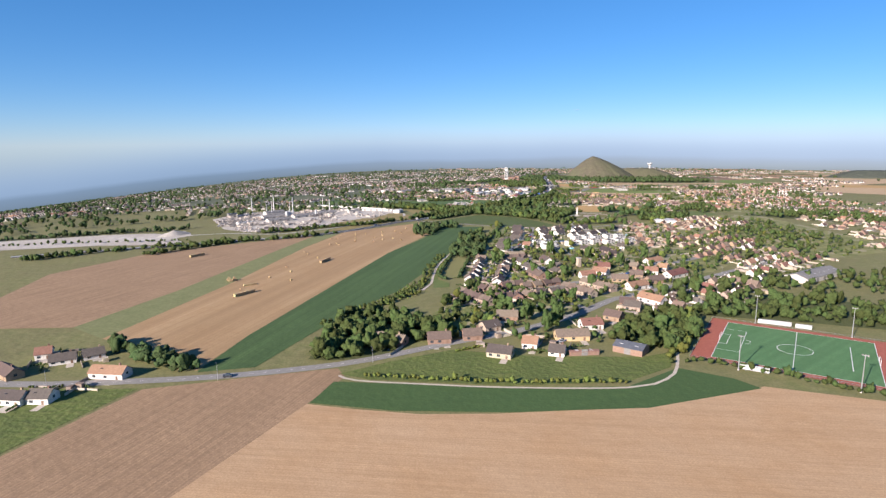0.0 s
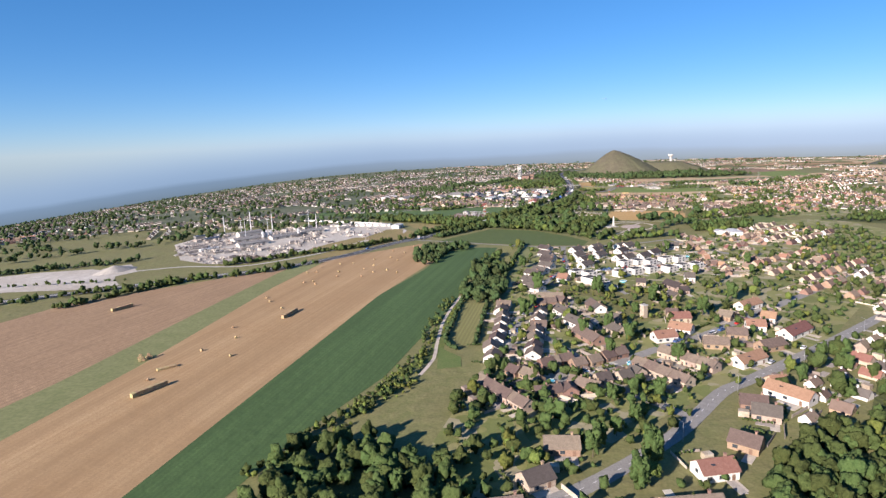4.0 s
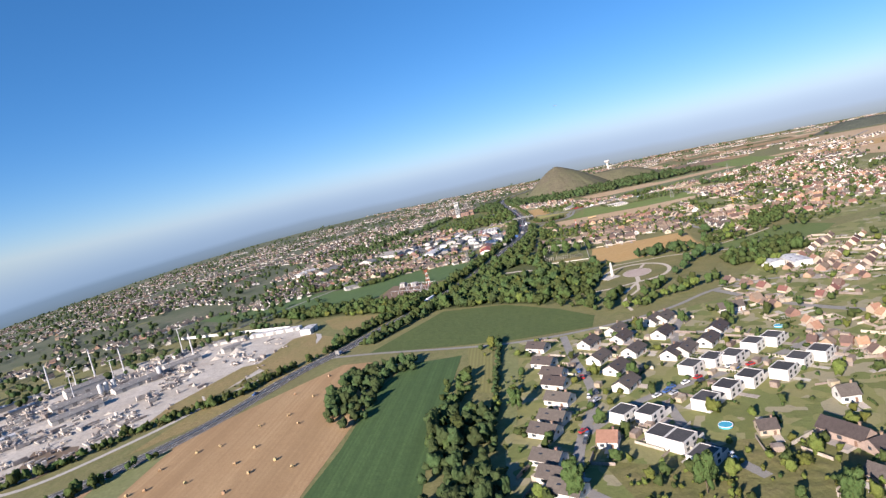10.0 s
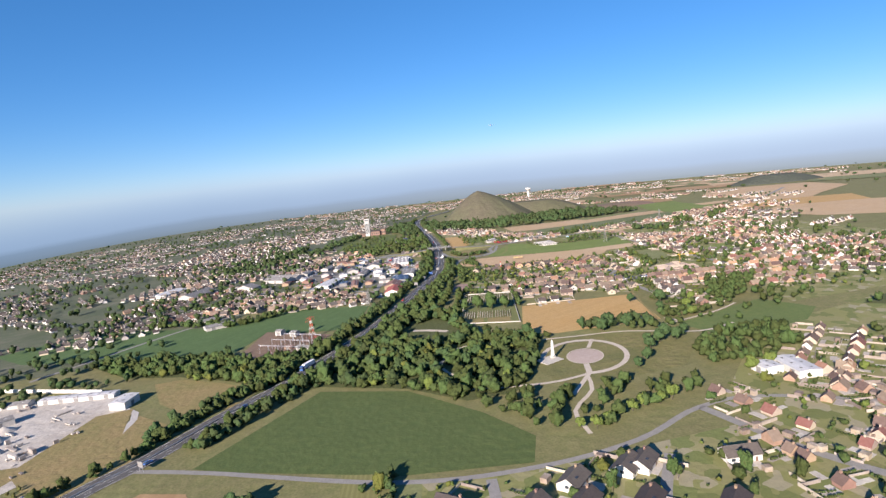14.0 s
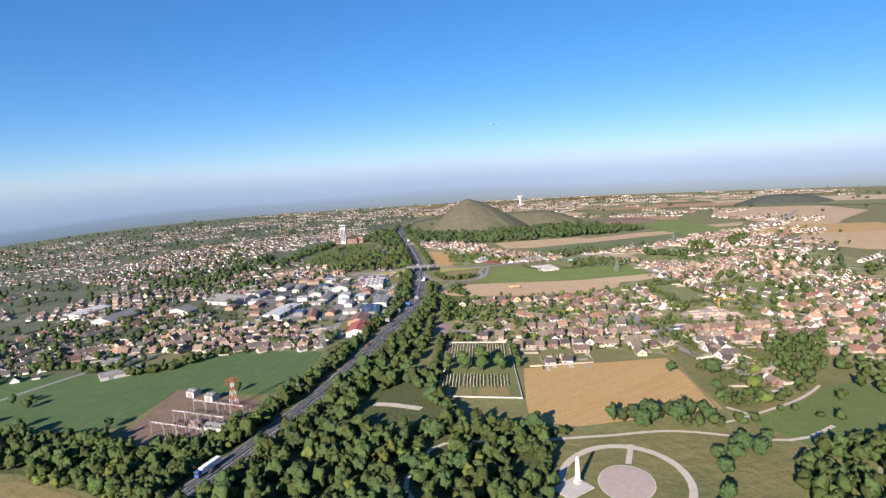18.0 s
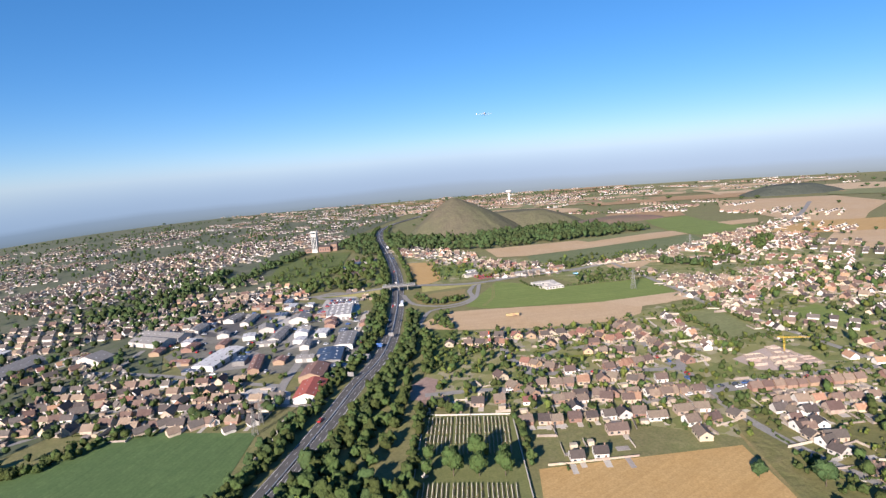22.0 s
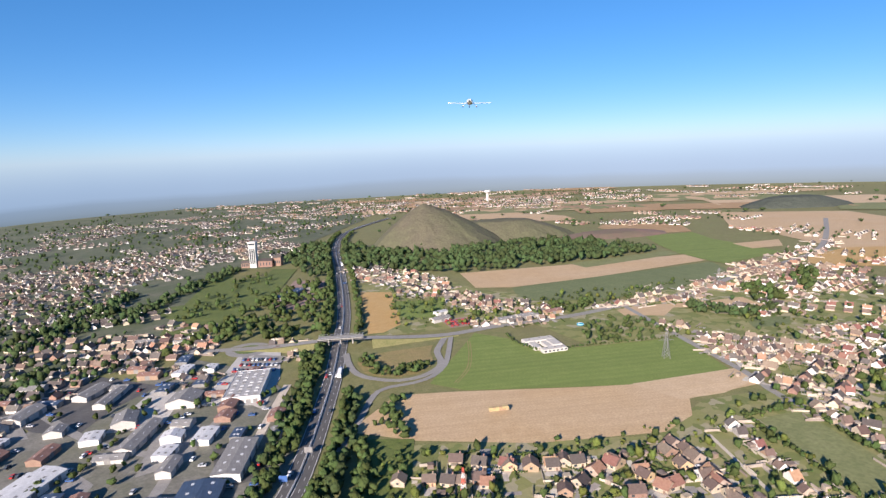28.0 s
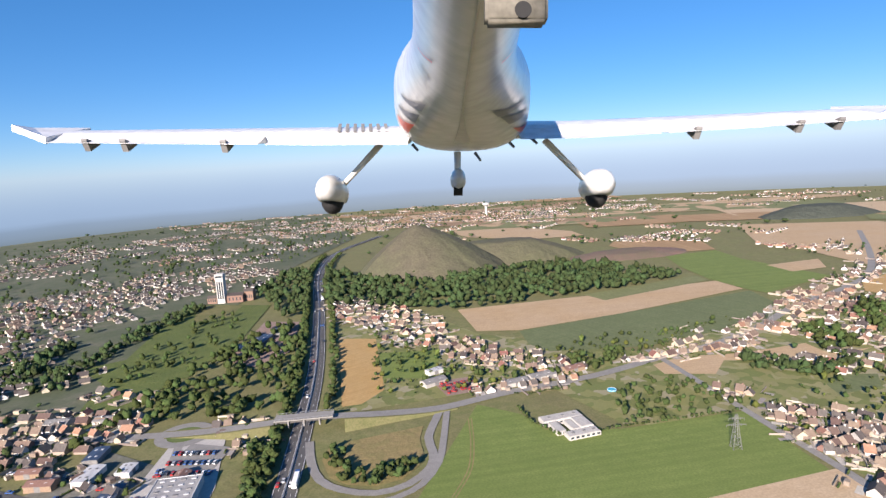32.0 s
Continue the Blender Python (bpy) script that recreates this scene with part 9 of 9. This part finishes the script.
    for k in range(26):
        x, y = r.uniform(-330, -80), r.uniform(730, 940)
        if inside(x, y, outline):
            heap("spoil_mound", x, y, r.uniform(4, 12), r.uniform(3, 7), r.uniform(0.8, 2.6), M[r.choice(("chalk", "gravel_red", "slag_pink", "chalk"))], "low heap of rubble and gravel", r.uniform(0, 90), seed=40 + k)


works()


# ---- road signs and lamp posts ----
for x, y, a, c in ((193, 1189, 65, "blue"), (164, 1136, 62, "white"), (207, 1212, 70, "white"), (-37, 802, 45, "white"), (-124, 768, 40, "white")):
    ob = empty("road_sign", x, y, fall(x, y), a - 90)
    tagged(ob, "large motorway direction sign on two posts", "road sign", "motorway signs")
    bm = bmesh.new()
    box(bm, 4.2, 0.15, 3.0, (0, 0, 2.0), bevel=0.05)
    part("panel", bm, PAINTS[4] if c == "blue" else M["metal_grey"], ob)
    for s in (-1.5, 1.5):
        bm = bmesh.new()
        tube(bm, (s, 0.15, 0), (s, 0.15, 4.8), 0.1, seg=6)
        part("post", bm, M["steel"], ob)


def lamps():
    master = None
    spots = [(p, 3.8) for p in MAIN[6:60:5]]
    for p, off in spots:
        x, y = p[0] + 2.2, p[1] - 3.6
        m = pose(x, y, fall(x, y), 0, 0, 120)
        if master is None:
            master = empty("street_lamp", x, y)
            tagged(master, "slim grey street lamp beside the road", "street lamp", "street lamps")
            bm = bmesh.new()
            tube(bm, (0, 0, 0), (0, 0, 7.5), 0.11, 0.06, 7)
            part("pole", bm, M["steel"], master)
            bm = bmesh.new()
            tube(bm, (0, 0, 7.4), (1.5, 0, 7.8), 0.05, seg=5)
            part("arm", bm, M["steel"], master)
            bm = bmesh.new()
            box(bm, 0.7, 0.25, 0.14, (1.7, 0, 7.74), bevel=0.03)
            part("lamp_head", bm, M["metal_grey"], master)
            master.matrix_basis = m
        else:
            copy_thing(master, m)


lamps()
ob = empty("brick_tower", 115, 492, 0, 25)
tagged(ob, "small square brick water tower in rough grass", "tower")
bm = bmesh.new()
box(bm, 3.2, 3.2, 7.6, bevel=0.08)
part("shaft", bm, M["pale_brick"], ob)
bm = bmesh.new()
box(bm, 3.7, 3.7, 0.5, (0, 0, 7.6), bevel=0.06)
part("cap", bm, M["concrete"], ob)


# ---- the light aircraft, flying ahead at the end of the walk ----
M["gelcoat"] = mat("white_gelcoat", (0.74, 0.74, 0.72), (0.78, 0.78, 0.76), 0.6, 0.12, rough=0.22, spec=0.5)
M["gelcoat_grime"] = mat("grimy_gelcoat", (0.62, 0.60, 0.56), (0.72, 0.70, 0.67), 0.35, 0.08, rough=0.3, spec=0.5)
M["grey_decal"] = mat("grey_decal", (0.09, 0.10, 0.13), (0.12, 0.13, 0.16), 0.3, rough=0.3)
M["skid_rubber"] = mat("worn_bumper", (0.20, 0.185, 0.15), (0.30, 0.28, 0.235), 0.03, 0.008, rough=0.7)
M["red_decal"] = mat("red_decal", (0.55, 0.06, 0.035), (0.62, 0.09, 0.05), 0.3, rough=0.3)


def aircraft():
    plane = empty("aircraft", 0, 0)
    plane.matrix_basis = pose(228.19, 1026.33, 158.84, 80.98, 3.418, -19.166)
    tagged(plane, "white composite light aircraft with fixed gear in flight", "aircraft")
    # local axes: x to the right, y up, z towards the tail
    secs = [(0.62, 0.062, 0.535, 0.098, 0.105), (1.2, 0.075, 0.665, 0.145, 0.15), (2.2, 0.09, 0.85, 0.20, 0.21), (3.1, 0.105, 1.02, 0.275, 0.275), (3.7, 0.12, 1.13, 0.37, 0.33), (4.3, 0.14, 1.24, 0.50, 0.41), (4.9, 0.16, 1.31, 0.575, 0.47), (5.6, 0.175, 1.40, 0.59, 0.46), (6.6, 0.20, 1.52, 0.57, 0.42), (7.6, 0.22, 1.62, 0.48, 0.35), (8.3, 0.235, 1.65, 0.34, 0.28), (8.7, 0.24, 1.66, 0.14, 0.14)]
    sd = np.array(secs)
    dense = np.linspace(0.62, 8.7, 240)
    soft = [np.convolve(np.pad(np.interp(dense, sd[:, 0], sd[:, k]), 12, mode="reflect", reflect_type="odd"), np.ones(25) / 25, mode="valid") for k in (1, 2, 3, 4)]

    def hull(depth, ang, off=0.0):
        cx, cy, rx, ry = (float(np.interp(depth, dense, q)) for q in soft)
        c, s = math.cos(ang), math.sin(ang)
        # a keel below: the section narrows towards the belly
        k = min(1.0, max(0.0, (depth - 3.0) / 1.5))
        sq = (1.22 * (1 - k) + 0.62 * k) if s < 0 else 0.9
        ex = math.copysign(abs(c) ** sq, c)
        ey = math.copysign(abs(s) ** sq, s)
        return (cx + (rx + off) * ex, cy + (ry + off) * ey, -depth)

    def loft(depths, a0, a1, n, off=0.0, closed=False):
        verts, faces = [], []
        for i, d in enumerate(depths):
            for k in range(n + 1):
                verts.append(hull(d, a0 + (a1 - a0) * k / n, off))
            if i:
                o = i * (n + 1)
                for k in range(n):
                    faces.append((o - n - 1 + k, o - n + k, o + k + 1, o + k))
        return verts, faces

    depths = list(np.linspace(0.62, 8.7, 60))
    v, f = loft(depths, 0, 2 * math.pi, 40)
    n = len(v)
    v += [(0.062, 0.535, -0.62), (0.24, 1.66, -8.72)]
    f += [(n, k + 1, k) for k in range(40)] + [(n + 1, n - 41 + k, n - 40 + k) for k in range(40)]
    raw("fuselage", v, f, M["gelcoat"], plane, "", True)
    v, f = loft(list(np.linspace(0.64, 4.6, 30)), -1.60, -1.54, 3, 0.004)
    raw("keel_seam", v, f, M["gelcoat_grime"], plane, "worn dark seam along the keel", True)

    def decal(name, side, tip, upper, lower, material, label):
        """A swoosh on the hull from a fine tip to a blunt end; corners as (depth, angle below the flank)."""
        verts, faces, m = [], [], 14
        for i in range(m + 1):
            t = i / m
            for k in range(5):
                u = k / 4
                d = tip[0] + ((upper[0] * (1 - u) + lower[0] * u) - tip[0]) * t + 0.06 * t * (1 - t) * 4 * 0.4
                g = tip[1] + ((upper[1] * (1 - u) + lower[1] * u) - tip[1]) * t
                verts.append(hull(d, math.pi + g if side < 0 else 2 * math.pi - g, 0.006))
            if i:
                o = 5 * i
                for k in range(4):
                    faces.append((o - 5 + k, o - 4 + k, o + 1 + k, o + k))
        raw(name, verts, faces, material, plane, label, True)

    for side, tip, up, lo, mt, lab in (
        (-1, (3.95, 0.27), (3.45, 0.87), (3.72, 0.86), "grey_decal", "dark grey swoosh"),
        (-1, (4.20, 0.34), (3.83, 0.87), (4.13, 0.88), "grey_decal", "dark grey swoosh"),
        (-1, (4.42, 0.42), (4.20, 0.88), (4.62, 0.84), "red_decal", "red swoosh at the flank"),
        (1, (4.10, 0.21), (3.53, 1.03), (3.77, 0.99), "grey_decal", "dark grey swoosh"),
        (1, (4.35, 0.30), (3.80, 0.96), (4.17, 0.89), "grey_decal", "dark grey swoosh"),
        (1, (4.80, 0.34), (4.33, 0.86), (4.85, 0.69), "red_decal", "red swoosh at the flank"),
    ):
        decal("swoosh", side, tip, up, lo, M[mt], lab)
    for side in (-1, 1):
        for tip, up, lo, mt in (((2.3, 0.33), (2.2, 0.82), (2.25, 0.82), "red_decal"), ((2.5, 0.40), (2.68, 0.80), (2.74, 0.80), "grey_decal"), ((2.55, 0.46), (3.0, 0.78), (3.06, 0.78), "grey_decal")):
            decal("thin_stripe", side, tip, up, lo, M[mt], "thin curved stripe")

    def aero(name, stations, c0, c1, material, label=""):
        """A wing piece through stations (x, y, z of the trailing edge, chord, thickness, lift of the nose), from chord share c0 to c1."""
        prof = []
        for k in range(9):
            c = c0 + (c1 - c0) * k / 8
            prof.append((c, 1.0 - (2 * c - 1.15) ** 2 * 0.72 if c < 0.98 else 0.35))
        verts, faces = [], []
        m = 18
        for i, (x, y, z, chord, th, nose) in enumerate(stations):
            for c, t in prof:
                verts.append((x, y + nose * c + th * max(0.05, t) * (0.3 + 0.7 * min(1, c * 3)), z - chord * c))
            for c, t in reversed(prof):
                verts.append((x, y + nose * c - th * 0.35 * max(0.05, t) * min(1, c * 3), z - chord * c))
            if i:
                o = i * m
                for k in range(m):
                    faces.append((o - m + k, o - m + (k + 1) % m, o + (k + 1) % m, o + k))
        faces.append(tuple(range(m))[::-1])
        faces.append(tuple(range(len(verts) - m, len(verts))))
        return raw(name, verts, faces, material, plane, label, False)

    left = [(-0.30, 0.885, -4.98, 1.05, 0.11, 0.30), (-0.85, 0.885, -5.0, 1.0, 0.10, 0.29), (-2.2, 0.905, -5.08, 0.85, 0.085, 0.25), (-3.5, 0.935, -5.18, 0.66, 0.065, 0.20)]
    right = [(0.66, 0.93, -4.98, 1.05, 0.11, 0.30), (1.2, 0.945, -5.0, 1.0, 0.10, 0.29), (2.55, 1.04, -5.08, 0.85, 0.085, 0.25), (3.85, 1.145, -5.18, 0.66, 0.065, 0.20)]
    for st, sgn in ((left, -1), (right, 1)):
        aero("wing", st, 0.26, 1.0, M["gelcoat"])
        aero("flap", [st[0], st[1], tuple((a + b) / 2 for a, b in zip(st[1], st[2]))], 0.0, 0.25, M["gelcoat"], "hinged white flap")
        aero("aileron", [tuple(0.45 * a + 0.55 * b for a, b in zip(st[1], st[2])), st[2], st[3]], 0.0, 0.25, M["gelcoat"], "hinged white aileron")
        x, y, z = st[3][:3]
        bm = bmesh.new()
        pts = [(x, y + 0.02, z), (x, y + 0.24, z - 0.66), (x + sgn * 0.33, y + 0.17, z - 0.32), (x + sgn * 0.36, y + 0.15, z - 0.08)]
        lo = [bm.verts.new((p[0], p[1] - 0.03, p[2])) for p in pts]
        hi = [bm.verts.new((p[0], p[1] + 0.03, p[2])) for p in pts]
        bm.faces.new(hi)
        bm.faces.new(lo[::-1])
        for k in range(4):
            bm.faces.new((lo[k - 1], lo[k], hi[k], hi[k - 1]))
        part("wingtip", bm, M["gelcoat"], plane)
        for px in ((-1.9, -2.8, -3.15) if sgn < 0 else (2.21, 3.14, 3.51)):
            sx = [abs(q[0]) for q in st]
            p = [float(np.interp(abs(px), sx, [q[k] for q in st])) for k in range(3)]
            p[0] = px
            fair = bmesh.new()
            tri = [(0, 0.02, 0.0), (0, -0.06, -0.07), (0, 0.03, -0.22), (0, 0.04, 0.0)]
            a_ = [fair.verts.new((p[0] - 0.025, p[1] + q_[1], p[2] + q_[2])) for q_ in tri]
            b_ = [fair.verts.new((p[0] + 0.025, p[1] + q_[1], p[2] + q_[2])) for q_ in tri]
            fair.faces.new(a_)
            fair.faces.new(b_[::-1])
            for j in range(4):
                fair.faces.new((a_[j], a_[j - 1], b_[j - 1], b_[j]))
            part("hinge_fairing", fair, M["metal_grey"], plane, "grey hinge bracket under the wing")
    for k in range(7):
        bm = bmesh.new()
        x = -0.52 - 0.072 * k
        vs = [bm.verts.new(p) for p in ((x, 1.056, -5.30), (x + 0.032, 1.056, -5.30), (x - 0.02, 1.208, -5.66), (x - 0.052, 1.208, -5.66))]
        bm.faces.new(vs)
        part("grip_strip", bm, M["metal_grey"], plane, "dark anti-slip strip on the wing root")
    for x0, y0, x1, y1, d in ((-0.60, 1.02, -0.965, 0.62, 5.7), (0.98, 1.06, 1.38, 0.66, 5.7)):
        gear = part("gear_leg", _leg(x0, y0, x1, y1, d), M["gelcoat"], plane, "white spring landing gear leg", True)
        s = -1 if x0 < 0 else 1
        cx, cy = x1 + s * 0.105, y1 - (0.10 if s < 0 else 0.08)
        bm = bmesh.new()
        bmesh.ops.create_uvsphere(bm, u_segments=20, v_segments=14, radius=1, matrix=Matrix.Translation((cx, cy + 0.03, -d)) @ Matrix.Diagonal((0.145, 0.162, 0.42, 1)))
        for vtx in bm.verts:
            if vtx.co.y < cy - 0.07:
                vtx.co.y = cy - 0.07
        spat = part("wheel_fairing", bm, M["gelcoat"], plane, "teardrop wheel fairing", True)
        bm = bmesh.new()
        bmesh.ops.create_uvsphere(bm, u_segments=20, v_segments=12, radius=1, matrix=Matrix.Translation((cx, cy - 0.06, -d)) @ Matrix.Diagonal((0.105, 0.125, 0.16, 1)))
        part("tyre", bm, M["tyre"], spat, "black rubber tyre")
    bm = bmesh.new()
    tube(bm, (0.18, 1.22, -7.4), (0.185, 0.95, -7.4), 0.045, 0.04, 12)
    part("nose_leg", bm, M["gelcoat"], plane, "white nose gear leg", True)
    bm = bmesh.new()
    bmesh.ops.create_uvsphere(bm, u_segments=16, v_segments=12, radius=1, matrix=Matrix.Translation((0.19, 0.87, -7.4)) @ Matrix.Diagonal((0.10, 0.14, 0.30, 1)))
    nose = part("nose_fairing", bm, M["gelcoat"], plane, "white nose wheel fairing", True)
    bm = bmesh.new()
    tube(bm, (0.135, 0.80, -7.38), (0.245, 0.80, -7.38), 0.13, seg=20)
    part("tyre", bm, M["tyre"], nose, "black rubber tyre")
    for x, y, d, ln in ((0.30, 0.86, 5.5, 0.09), (-0.28, 0.92, 5.4, 0.05), (0.60, 0.95, 5.4, 0.05), (0.76, 0.93, 5.1, 0.05)):
        bm = bmesh.new()
        tube(bm, (x, y + 0.04, -d), (x + 0.05, y - ln * 0.4, -d + 0.03), 0.016, 0.012, 6)
        part("antenna", bm, M["grey_decal"], plane, "short dark belly antenna")
    bm = bmesh.new()
    m = Matrix.Translation((0.087, 0.309, -0.705)) @ Matrix.Diagonal((0.074, 0.080, 0.03, 1))
    made = bmesh.ops.create_cube(bm, size=1, matrix=m)["verts"]
    bmesh.ops.bevel(bm, geom=list({e for w in made for e in w.link_edges}), offset=0.004, segments=2, affect="EDGES")
    skid = part("tail_skid", bm, M["skid_rubber"], plane, "worn tail bumper under the boom", True)
    bm = bmesh.new()
    tube(bm, (0.094, 0.281, -0.70), (0.094, 0.281, -0.689), 0.010, seg=14)
    part("bolt", bm, M["tyre"], skid, "black rubber plug")
    return plane


def _leg(x0, y0, x1, y1, d):
    bm = bmesh.new()
    a, b = Vector((x0, y0, -d)), Vector((x1, y1, -d))
    n = (b - a).cross(Vector((0, 0, 1))).normalized()
    vs = []
    for p, w, t in ((a, 0.045, 0.024), (b, 0.035, 0.018)):
        for su, sv in ((-1, -1), (1, -1), (1, 1), (-1, 1)):
            vs.append(bm.verts.new(p + Vector((0, 0, su * w)) + n * sv * t))
    for f in ((0, 1, 2, 3), (7, 6, 5, 4), (0, 4, 5, 1), (1, 5, 6, 2), (2, 6, 7, 3), (3, 7, 4, 0)):
        bm.faces.new([vs[i] for i in f])
    bmesh.ops.recalc_face_normals(bm, faces=bm.faces[:])
    return bm


aircraft()
